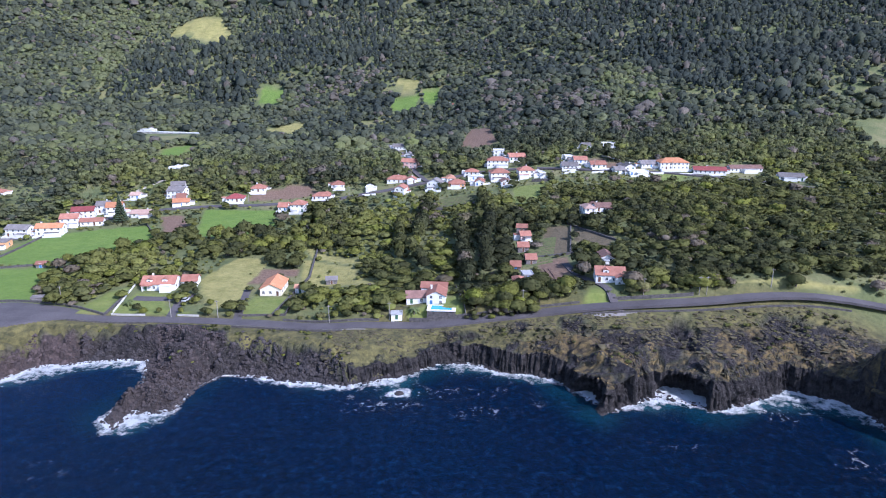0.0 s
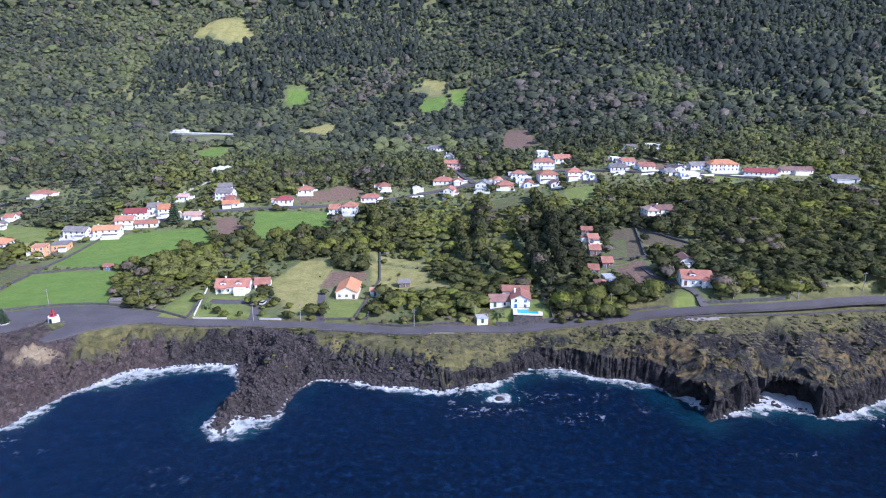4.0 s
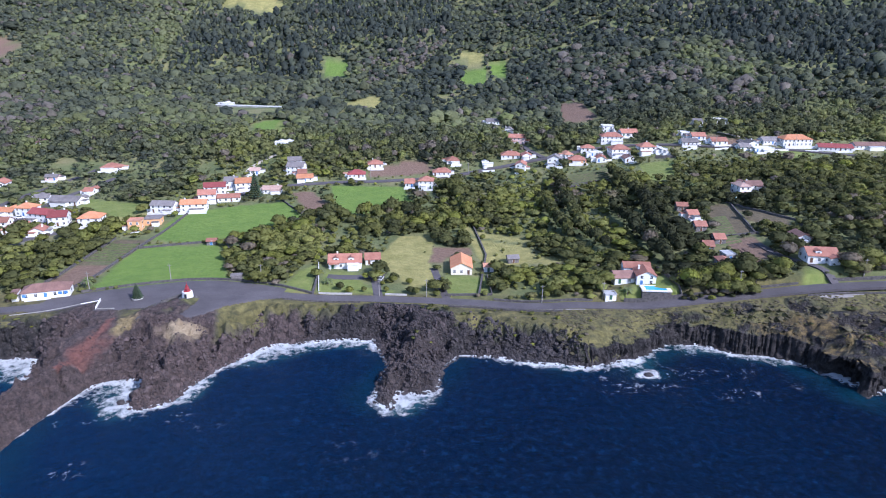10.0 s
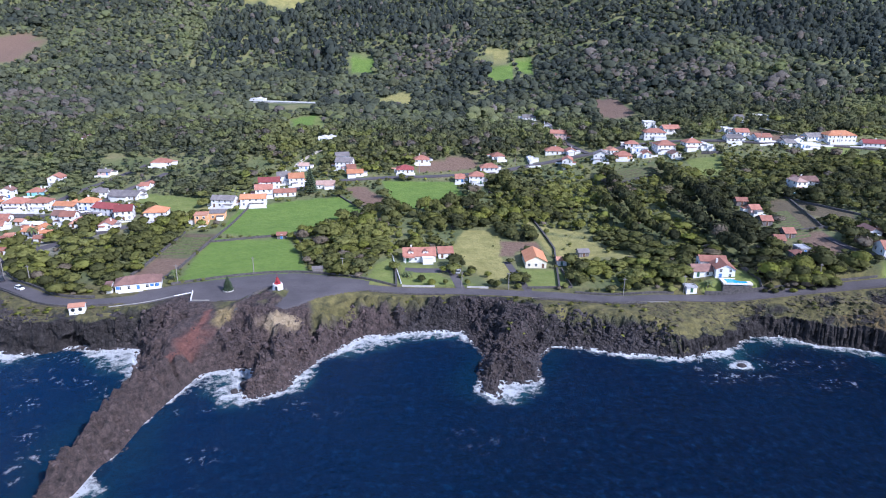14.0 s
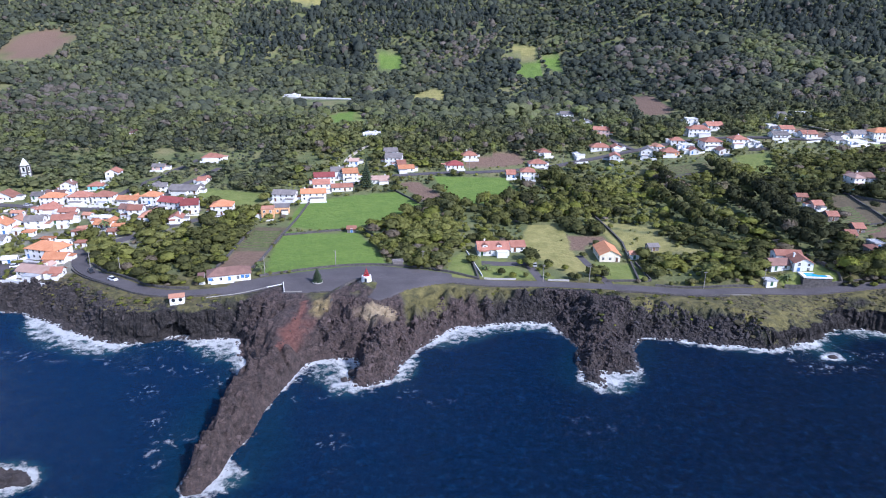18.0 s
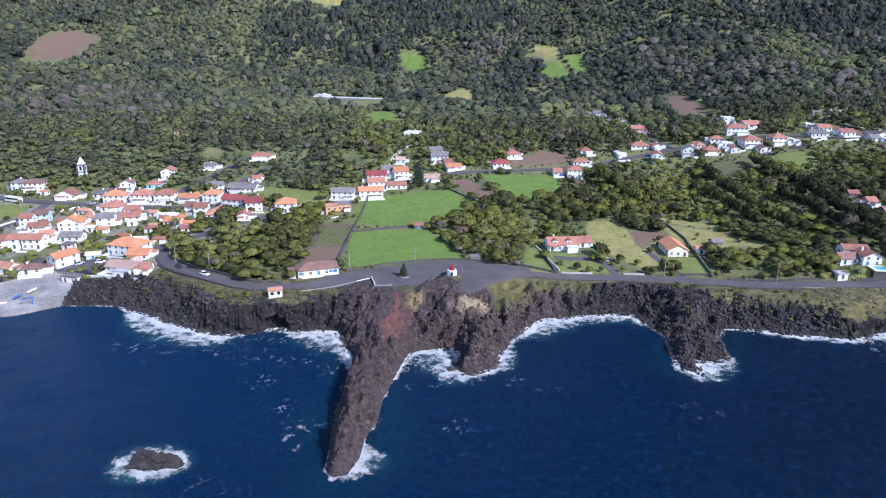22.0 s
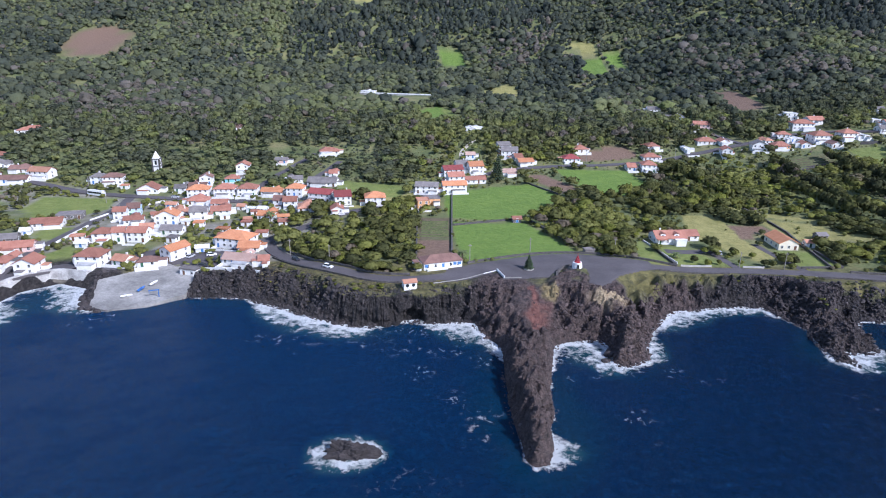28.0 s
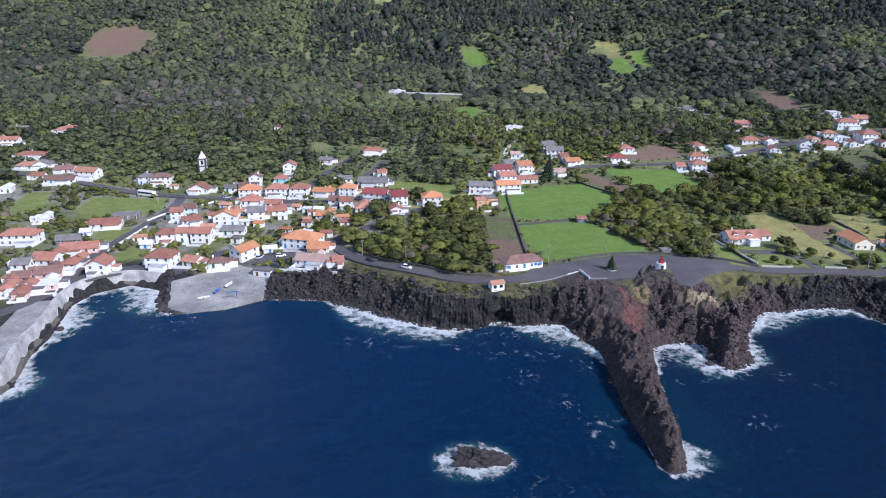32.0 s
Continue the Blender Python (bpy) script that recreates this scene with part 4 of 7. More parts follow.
t = house(69.9, 223, 10.8, 8.5, -7, 1, "red", "g", "white", label="white house with bright red tiled roof and one dormer", floor_h=2.8)
dormer(t, -1.6, 8.5, 2.8, 1.8)
part("porch_wall", boxes((1.6, 5.2, -6.4, -4.3, -0.5, 2.6)), WALL["white"], t)
part("porch_roof", roof_shell(3.6, 4.2, 2.6, "G", 0.8, 0.25, 0.18), ROOF["red"], t).location = (3.4, -4.6, 0)

CAFE_Z = float(land(-213.3, 204.4)) + 0.15
t = house(-213.1, 207.8, 15.0, 7.0, 19, 1, "brown", "h", "white", name="cafe", label="long white seaside cafe with brown-red tiled roof and blue frames", floor_h=2.7, z=CAFE_Z, chimney=False)
t["category"] = "cafe"
part("terrace", boxes((-6.5, 1.5, -4.7, -3.8, -0.4, 0.5)), WALL["white"], t)
for px in (-6.6, 4.6, 6.4):
    o = part("blue_frame", boxes((-0.6, 0.6, -0.1, 0.0, 0.9, 1.9)), M_DOOR["blue"], t, "bright blue painted frame")
    o.location = (px, -3.51, 0.1)
part("annex_wall", boxes((-10.6, -8.5, -3.4, 1.2, -0.6, 2.6)), WALL["white"], t)
part("annex_roof", boxes((-10.9, -8.5, -3.7, 1.5, 2.6, 2.8)), ROOF["brown"], t)
KZ = float(land(-223.5, 188.7)) + 0.12
t = thing("kiosk", -223.7, 185.9, KZ, 18, "small white roadside kiosk with salmon tiled roof and two round openings", "kiosk")
part("wall", wall_shell(4.6, 3.0, 2.1, "g", 0.75, 0.8), WALL["white"], t)
part("roof", roof_shell(4.6, 3.0, 2.1, "g", 0.75, 0.25), ROOF["salmon"], t)
for px in (-1.1, 1.1):
    bm = bmesh.new()
    prism(bm, circle(0.62, 12), 0, 0.06)
    o = part("round_opening", bm, M_PANE, t)
    o.location, o.rotation_euler = (px, -1.5, 1.15), (radians(90), 0, 0)

# the light tower on its mound
LZ = float(land(-161.8, 211.5)) + 0.1
bm = bmesh.new()
prism(bm, circle(4.6, 14), -0.6, 1.1, 0.62)
o = tagged(part("mound", bm, M_STONE), "low mound of dark lava stones under the light tower", "mound")
o.location = (-161.9, 204.8, LZ)
M_REDP = two_tone("red metal paint", (0.30, 0.022, 0.028), (0.40, 0.04, 0.045), 1.5, 0.5)
t = thing("light_tower", -161.9, 204.8, LZ + 1.1, 0, "short white drum light tower with an open red frame on top", "light tower")
bm = bmesh.new()
prism(bm, circle(1.95, 20), -0.1, 2.2, 0.88)
part("drum", bm, WALL["white"], t, "white painted masonry drum")
bm = bmesh.new()
prism(bm, circle(1.2, 20), 2.2, 2.4)
part("gallery", bm, M_REDP, t, "red painted gallery ring")
for k in range(4):
    a = k * math.pi / 2 + math.pi / 4
    bm = bmesh.new()
    foot, head = Vector((0.95 * math.cos(a), 0.95 * math.sin(a), 2.4)), Vector((0.42 * math.cos(a), 0.42 * math.sin(a), 4.0))
    low = [bm.verts.new(foot + Vector((0.13 * math.cos(b), 0.13 * math.sin(b), 0))) for b in (0, 1.57, 3.14, 4.71)]
    top = [bm.verts.new(head + Vector((0.11 * math.cos(b), 0.11 * math.sin(b), 0))) for b in (0, 1.57, 3.14, 4.71)]
    for n in range(4):
        bm.faces.new((low[n], low[(n + 1) % 4], top[(n + 1) % 4], top[n]))
    bm.faces.new(top)
    part("frame_leg", bm, M_REDP, t)
bm = bmesh.new()
prism(bm, circle(0.75, 12), 3.1, 3.25)
part("frame_ring", bm, M_REDP, t)
bm = bmesh.new()
prism(bm, circle(0.5, 12), 4.0, 4.15)
prism(bm, circle(0.24, 10), 4.15, 4.7, 0.8)
prism(bm, circle(0.06, 6), 4.7, 5.9, 0.6)
part("lantern", bm, M_REDP, t, "red painted lantern with a thin mast")
part("entrance", boxes((-0.4, 0.4, -1.98, -1.75, 0, 1.7)), M_PANE, t)

# the old bell tower among the trees
BZ = gz(-386.6, 366)
t = thing("bell_tower", -386.6, 366, BZ, 6, "white bell tower with dark stone corners and a pointed spire", "tower")
part("body", boxes((-2.0, 2.0, -2.0, 2.0, -1, 8.2)), WALL["white"], t)
for sx_ in (-1, 1):
    for sy_ in (-1, 1):
        part("corner_stone", boxes((sx_ * 2 - 0.35, sx_ * 2 + 0.35, sy_ * 2 - 0.35, sy_ * 2 + 0.35, -1, 8.2)), M_STONE, t, "dark basalt corner")
part("cornice", boxes((-2.5, 2.5, -2.5, 2.5, 8.2, 8.6)), M_STONE, t)
part("string_course", boxes((-2.45, 2.45, -2.45, 2.45, 4.0, 4.3)), M_STONE, t)
for a in range(4):
    o = part("belfry_opening", boxes((-0.6, 0.6, -0.06, 0.0, 5.0, 7.4)), M_PANE, t)
    o.matrix_local = pose(0, 0, 0, 0, 0, 90 * a) @ pose(0, -2.0, 0)
bm = bmesh.new()
prism(bm, circle(2.6, 4, 0, 0, math.pi / 4), 8.6, 12.8, 0.06)
part("spire", bm, WALL["white"], t)
HOUSES.append((-386.6, 366, 3))
HOUSES.append((-223.5, 187.4, 3))

# ---- the village and its outlying houses ----
house(-534.9, 417.6, 13.7, 8, 11, 2, 'red', 'g', 'white')
house(-546.6, 450.1, 15.1, 8, 15, 1, 'dark', 'g', 'white')
house(-512.6, 453.3, 14.7, 9, 10, 1, 'red', 'h', 'white')
house(-504.7, 392.1, 21.1, 9, 3, 1, 'red', 'h', 'white')
house(-494.8, 369.5, 11.8, 8, -4, 1, 'salmon', 'h', 'white')
house(-486.3, 370.4, 11.3, 8, 15, 1, 'dark', 'G', 'white')
house(-467.5, 362.6, 12.8, 8, 2, 1, 'brown', 'g', 'white')
house(-448, 350.9, 14.1, 9, -7, 2, 'salmon', 'g', 'white')
house(-459.5, 342.6, 18.3, 8, 6, 1, 'brown', 'g', 'white')
house(-475.3, 348.5, 7.2, 7, 13, 1, 'red', 'g', 'white')
house(-411.3, 343.5, 7.6, 8, 2, 2, 'dark', 'h', 'white')
house(-402.1, 343, 12.1, 8, 8, 2, 'brown', 'h', 'white')
house(-376.6, 330.4, 13.2, 9, 2, 1, 'red', 'G', 'white')
house(-480.1, 326.1, 6.3, 8, 15, 1, 'white', 'f', 'white')
house(-421.3, 244.3, 16.4, 9, 6, 2, 'red', 'h', 'white')
house(-397.8, 269.3, 14.5, 8, 15, 1, 'red', 'g', 'white')
house(-395.2, 283.6, 12.9, 8, 15, 1, 'dark', 'f', 'stone')
house(-370, 282.6, 6.4, 7, 12, 2, 'red', 'g', 'white')
house(-366.5, 289.7, 6.5, 8, 15, 2, 'brown', 'g', 'blue')
house(-360.4, 275.7, 9.8, 6, 15, 1, 'red', 'g', 'white')
house(-361, 247.7, 8.4, 8, 9, 2, 'red', 'h', 'white')
house(-354.6, 249.4, 5.8, 7, 12, 2, 'red', 'g', 'white')
house(-346.2, 249.6, 9.3, 8, 2, 2, 'red', 'g', 'white')
house(-348.1, 262, 6.5, 8, 15, 1, 'salmon', 'g', 'white')
house(-401.4, 244.5, 10.1, 7, 15, 1, 'dark', 'g', 'stone')
house(-431.7, 277.5, 7.2, 5, 15, 1, 'white', 'f', 'white')
house(-351.1, 219.4, 11.3, 10, -2, 2, 'red', 'h', 'white')
house(-339.3, 219.9, 6.8, 7, -15, 1, 'salmon', 'g', 'white')
house(-329.5, 219.8, 8.5, 6, 15, 1, 'brown', 'h', 'white')
house(-396.6, 220.6, 9.9, 9, -3, 1, 'red', 'g', 'white')
house(-402.6, 214.6, 6.9, 7, 10, 1, 'dark', 'g', 'white')
house(-390.9, 234, 15.8, 8, 15, 1, 'red', 'g', 'pink')
house(-384.5, 216.2, 6.7, 8, 2, 1, 'red', 'h', 'white')
house(-371.2, 211.3, 8.8, 9, 4, 2, 'red', 'G', 'white')
house(-388, 205.6, 12.0, 8, 15, 1, 'brown', 'g', 'pink')
house(-394.2, 201, 6.6, 7, 13, 1, 'brown', 'g', 'pink')
house(-382.4, 194, 10.8, 6, 15, 1, 'white', 'f', 'pink')
house(-393.3, 192.1, 4.1, 9, 15, 1, 'red', 'h', 'pink')
house(-386, 187.7, 5.6, 8, 15, 1, 'red', 'h', 'pink')
house(-344.6, 276.5, 11.8, 9, 7, 2, 'orange', 'G', 'white')
house(-335.9, 260.7, 10.7, 7, 2, 1, 'dark', 'g', 'white')
house(-301, 242.5, 16.7, 11, -14, 2, 'orange', 'h', 'white')
house(-293, 234.8, 9.6, 8, 2, 1, 'orange', 'g', 'white')
house(-291.4, 219.5, 16.3, 8, -11, 1, 'pink', 'g', 'white')
house(-282.3, 216.7, 2.9, 6, 11, 1, 'red', 'g', 'white')
house(-344.5, 290.3, 9.4, 10, 15, 1, 'salmon', 'G', 'white')
house(-332.7, 285.3, 8.9, 8, 13, 2, 'dark', 'g', 'white')
house(-325.4, 296, 10.5, 8, 15, 1, 'red', 'g', 'white')
house(-330.1, 308.9, 9.2, 7, 6, 1, 'red', 'g', 'white')
house(-342.8, 313.1, 12.3, 8, 11, 1, 'red', 'h', 'white')
house(-346.7, 324.7, 12.7, 9, 7, 2, 'orange', 'h', 'white')
house(-332.6, 326.7, 12.4, 10, 2, 2, 'red', 'h', 'white')
house(-320.3, 327.7, 11.4, 10, 2, 2, 'red', 'h', 'white')
house(-351, 335.6, 10.6, 8, 8, 1, 'brown', 'g', 'white')
house(-349.2, 344.7, 8.0, 7, 9, 2, 'brown', 'G', 'white')
house(-359.9, 333.2, 6.9, 7, 6, 1, 'dark', 'g', 'white')
house(-335.1, 369.6, 8.6, 9, 6, 2, 'red', 'G', 'white')
house(-335.7, 349.5, 8.9, 8, 9, 1, 'red', 'h', 'cyan')
house(-306.8, 328.1, 13.4, 7, -6, 1, 'orange', 'g', 'white')
house(-293.6, 326.7, 10.2, 9, -4, 2, 'orange', 'h', 'white')
house(-298.8, 284.9, 9.4, 7, -7, 1, 'orange', 'g', 'white')
house(-298, 306, 5.5, 8, -2, 2, 'brown', 'g', 'white')
house(-291.4, 302.8, 7.6, 8, 7, 2, 'red', 'g', 'white')
house(-281.2, 296.1, 10.5, 10, 9, 1, 'salmon', 'h', 'white')
house(-281.4, 343.4, 18.7, 10, -6, 1, 'dark', 'g', 'white')
house(-298.5, 348.8, 8.4, 7, 15, 1, 'dark', 'g', 'white')
house(-278.5, 361.9, 5.4, 7, 5, 1, 'red', 'g', 'white')
house(-289.3, 412.3, 14.4, 9, 8, 1, 'red', 'h', 'white')
house(-316.5, 390.8, 8.7, 6, 2, 1, 'dark', 'g', 'pink')
house(-276.7, 313.3, 14.3, 9, -15, 2, 'dkred', 'g', 'white')
house(-264.9, 306.3, 9.7, 9, 15, 2, 'dkred', 'g', 'white')
house(-264.9, 288.3, 7.2, 7, 11, 1, 'red', 'G', 'white')
house(-247.6, 304.5, 12.0, 9, 8, 2, 'orange', 'h', 'white')
house(-221, 328.5, 14.5, 7, -4, 2, 'dark', 'g', 'white', floor_h=2.05)
house(-218, 307.5, 9, 7, 10, 1, 'dark', 'f', 'orange', floor_h=3.0)
house(-222.5, 297.5, 7, 6, 10, 2, 'salmon', 'f', 'orange')
house(-206, 331, 15.5, 7, 10, 2, 'orange', 'g', 'white', floor_h=2.15)
house(-206.5, 366, 14, 8, 15, 2, 'dkred', 'g', 'white', floor_h=2.2)
house(-205, 349, 11, 8, 12, 2, 'red', 'g', 'white', floor_h=2.3)
house(-193.3, 350, 14, 6, 12, 1, 'red', 'g', 'white', floor_h=2.4)
house(-192.3, 375.3, 10.5, 9, 15, 2, 'orange', 'g', 'white')
house(-200.7, 378.7, 9.0, 8, 13, 2, 'dark', 'g', 'white')
house(-193.9, 407.5, 7.1, 6, 2, 1, 'pink', 'g', 'white')
house(-170.9, 420.5, 10.3, 8, 15, 2, 'dark', 'g', 'white')
house(-162.6, 403.5, 6.4, 8, 13, 1, 'red', 'g', 'white')
house(-177, 273.6, 4.6, 3.6, 6, 1, 'red', 'g', 'stone', floor_h=1.8)
house(-167.5, 409.9, 12.7, 9, -3, 2, 'dark', 'g', 'white')
house(-158.8, 393.3, 11.6, 7, 12, 1, 'orange', 'g', 'white')
house(-127.3, 403, 12.9, 9, 6, 1, 'dkred', 'h', 'white')
house(-117.3, 422.4, 11.6, 9, 7, 1, 'red', 'h', 'white')
house(-81.8, 382.3, 10.3, 9, -4, 2, 'red', 'h', 'white')
house(-92.1, 385, 6.5, 8, 1, 1, 'red', 'g', 'white')
house(-72.4, 408.9, 13.4, 8, 3, 1, 'red', 'h', 'white')
house(-65.1, 431.3, 10.2, 9, 8, 1, 'red', 'h', 'white')
house(-42.7, 424.2, 3.9, 6, -1, 1, 'white', 'f', 'white')
house(-191.4, 467.6, 8.8, 6, 6, 1, 'white', 'f', 'white')
house(-173, 368, 12.5, 6.5, 8, 1, 'pink', 'g', 'white')
house(-29.2, 548, 10.6, 8, 0, 1, 'dark', 'g', 'white')
house(-27.4, 510, 7.1, 7, -3, 1, 'dark', 'g', 'white')
house(-19.1, 508.1, 6.7, 7, -7, 1, 'dark', 'G', 'white')
house(-16.5, 470.3, 11.5, 8, -12, 2, 'red', 'g', 'pink')
house(-24.4, 439, 12.6, 9, -3, 1, 'red', 'h', 'white')
house(-14, 434.1, 6.3, 8, 0, 1, 'red', 'G', 'white')
house(-20, 412.6, 6.3, 10, -11, 2, 'red', 'G', 'white')
house(2.6, 415, 9.2, 9, -11, 2, 'dark', 'G', 'white')
house(17.1, 415.3, 10.6, 9, -3, 1, 'red', 'h', 'orange')
house(27.9, 434.6, 8.6, 7, -8, 1, 'red', 'h', 'white')
house(46.9, 447.4, 14.3, 9, -5, 2, 'red', 'h', 'white')
house(49.5, 470.5, 7.7, 8, -3, 2, 'white', 'f', 'white')
house(61.2, 458, 11.5, 9, 7, 1, 'red', 'g', 'white')
house(45.8, 420.3, 12.3, 10, 5, 2, 'red', 'h', 'white')
house(32.1, 413, 6.0, 8, -4, 1, 'red', 'G', 'white')
house(48.8, 407.8, 6.3, 8, 3, 1, 'brown', 'G', 'white')
house(63.1, 418.7, 10.2, 9, 4, 2, 'red', 'h', 'white')
house(73.2, 415.9, 3.7, 6, 10, 1, 'white', 'f', 'white')
house(93.6, 426, 10.4, 8, 0, 1, 'dark', 'g', 'white')
house(102.8, 435.9, 8.8, 8, 0, 1, 'red', 'g', 'white')
house(96.7, 445.3, 6.0, 7, 6, 1, 'white', 'f', 'white')
house(112.2, 424.6, 10.3, 8, 5, 1, 'red', 'g', 'white')
house(123.5, 411.4, 6.6, 7, 7, 1, 'dark', 'g', 'white')
house(132, 419.1, 7.1, 8, 6, 1, 'dark', 'G', 'white')
house(135.1, 409, 12.4, 8, 4, 1, 'white', 'f', 'white')
house(147.7, 425.6, 13.0, 8, 8, 1, 'dark', 'g', 'white')
house(162.5, 422.7, 18.8, 10, 3, 2, 'orange', 'h', 'white')
house(183.9, 412.7, 19.6, 8, -11, 1, 'dkred', 'g', 'white')
house(209.1, 417, 21.1, 7, 3, 1, 'brown', 'g', 'white')
house(128.5, 469.4, 10.8, 7, 7, 1, 'white', 'f', 'white')
house(113.1, 466.6, 6.4, 7, 6, 1, 'dark', 'g', 'white')
house(83.4, 321, 6.8, 9, 6, 2, 'pink', 'h', 'white')
house(230.1, 397.5, 14.5, 8, -12, 1, 'dark', 'g', 'white')
house(46.7, 302.9, 6.1, 5, -5, 1, 'red', 'g', 'stone')
house(46.2, 288.3, 5.7, 6, 5, 1, 'red', 'g', 'pink')
house(43, 269.8, 5.6, 6, -1, 1, 'red', 'g', 'stone')
house(44, 251.8, 5.1, 6, 1, 1, 'red', 'g', 'stone')
house(36.9, 244.7, 4.1, 6, -6, 1, 'red', 'g', 'stone')
house(35.9, 226.4, 4.7, 7, -1, 1, 'red', 'h', 'stone')
house(40.1, 232.3, 4.4, 5, 5, 1, 'grey', 'f', 'stone')
house(73.9, 244.4, 6.3, 8, -4, 1, 'brown', 'G', 'white')
house(-287, 646, 15, 6, -6, 1, 'white', 'f', 'white', floor_h=3.4)
house(16.7, 717.5, 8.0, 8, -15, 1, 'red', 'g', 'pink')
house(-364, 461.7, 6.4, 8, 15, 1, 'brown', 'f', 'white')
house(-186.4, 469.2, 9.4, 7, 7, 1, 'white', 'f', 'white')
house(-514.6, 449.6, 14.7, 8, 11, 1, 'red', 'h', 'white')
house(-321.7, 227.9, 6.4, 10, -28, 2, 'orange', 'G', 'white', label="white harbour house with an orange gable roof", floor_h=2.2)
house(-310.2, 213.2, 7.0, 4, -14, 1, 'dark', 'f', 'white', label="low white boat store with a dark flat roof", floor_h=2.4, chimney=False)
house(92.8, 328.9, 10.5, 7, 8, 1, 'brown', 'g', 'white')
house(13.1, 425.5, 5.5, 6, 4, 1, 'salmon', 'h', 'white')
house(31.1, 423.1, 8.0, 4, 3, 1, 'white', 'f', 'white')

house(-41.4, 256, 4.6, 4, 8, 1, 'dark', 'g', 'stone', label="small grey stone hut at the edge of a dry field", name="farm_shed", floor_h=1.9)
house(-152.2, 229, 4.0, 2.6, 12, 1, 'dark', 'f', 'stone', label="small dark hut beside the asphalt square", name="farm_shed", floor_h=1.5, frames=False)

# small outhouses in the yards between the village houses
rng_yard = random.Random(77)
placed = 0
while placed < 26:
    ox, oy = rng_yard.uniform(-405, -286), rng_yard.uniform(212, 335)
    if min(math.hypot(ox - hx, oy - hy) - hr for hx, hy, hr in HOUSES) < 3.2 or min(math.hypot(ox - hx, oy - hy) - hr for hx, hy, hr in HOUSES) > 9:
        continue
    if min(float(line_dist(np.array(ox), np.array(oy), pts)) - wd / 2 for pts, wd in ROADS) < 3.4 or inside(np.array(ox), np.array(oy), RAMP) or any(inside(np.array(ox), np.array(oy), q) for q in PASTURE + LAWN) or float(inland(ox, oy)) < 14:
        continue
    tone = rng_yard.choice(["salmon", "red", "dark", "white", "orange"])
    house(ox, oy, rng_yard.uniform(3.6, 5.6), rng_yard.uniform(3.2, 4.2), rng_yard.uniform(-8, 18), 1, tone, rng_yard.choice(["g", "f", "g"]), "white", name="outhouse",
          label="small whitewashed outhouse with " + {"dark": "old grey", "white": "flat white"}.get(tone, tone + " tiled") + " roof in a yard", chimney=False, floor_h=1.9)
    placed += 1

# ---- roads and paving ----
def smooth_line(pts, step=2.5):
    """Points along a line, corners rounded."""
    p = np.array(pts, float)
    for _ in range(2):
        q = [p[0]]
        for a, b in zip(p[:-1], p[1:]):
            q += [a * 0.75 + b * 0.25, a * 0.25 + b * 0.75]
        p = np.array(q + [p[-1]])
    s = np.concatenate([[0], np.cumsum(np.hypot(*np.diff(p, axis=0).T))])
    u = np.linspace(0, s[-1], max(2, int(s[-1] / step)))
    return np.stack([np.interp(u, s, p[:, 0]), np.interp(u, s, p[:, 1])], -1)


def side_normals(p):
    d = np.gradient(p, axis=0)
    d /= np.linalg.norm(d, axis=1, keepdims=True)
    return np.stack([-d[:, 1], d[:, 0]], -1)


def ribbon(name, pts, width, material, lift, label, category, cols=4):
    p = smooth_line(pts)
    n = side_normals(p)
    bm = bmesh.new()
    offs = np.linspace(-width / 2, width / 2, cols + 1)
    q = p[:, None, :] + n[:, None, :] * offs[None, :, None]
    z = ground(q[..., 0], q[..., 1])
    z = np.maximum(z, land(q[..., 0], q[..., 1]) - 0.5).max(axis=1, keepdims=True) * np.ones_like(z) + lift
    rows = [[bm.verts.new((*q[i, j], z[i, j])) for j in range(cols + 1)] for i in range(len(p))]
    lows = [[bm.verts.new((*q[i, j], z[i, j] - 0.9)) for j in (0, cols)] for i in range(len(p))]
    for i in range(len(p) - 1):
        for j in range(cols):
            bm.faces.new((rows[i][j], rows[i][j + 1], rows[i + 1][j + 1], rows[i + 1][j]))
        bm.faces.new((lows[i][0], rows[i][0], rows[i + 1][0], lows[i + 1][0]))
        bm.faces.new((rows[i][-1], lows[i][1], lows[i + 1][1], rows[i + 1][-1]))
    bmesh.ops.recalc_face_normals(bm, faces=bm.faces)
    ob = part(name, bm, material)
    return tagged(ob, label, category, kind="structure")


for k, (pts, wd) in enumerate(ROADS):
    ribbon("road", pts, wd, M_ASPH, 0.10 + 0.012 * k, "grey asphalt village road along the coast" if k == 0 else "narrow grey asphalt village street", "road")


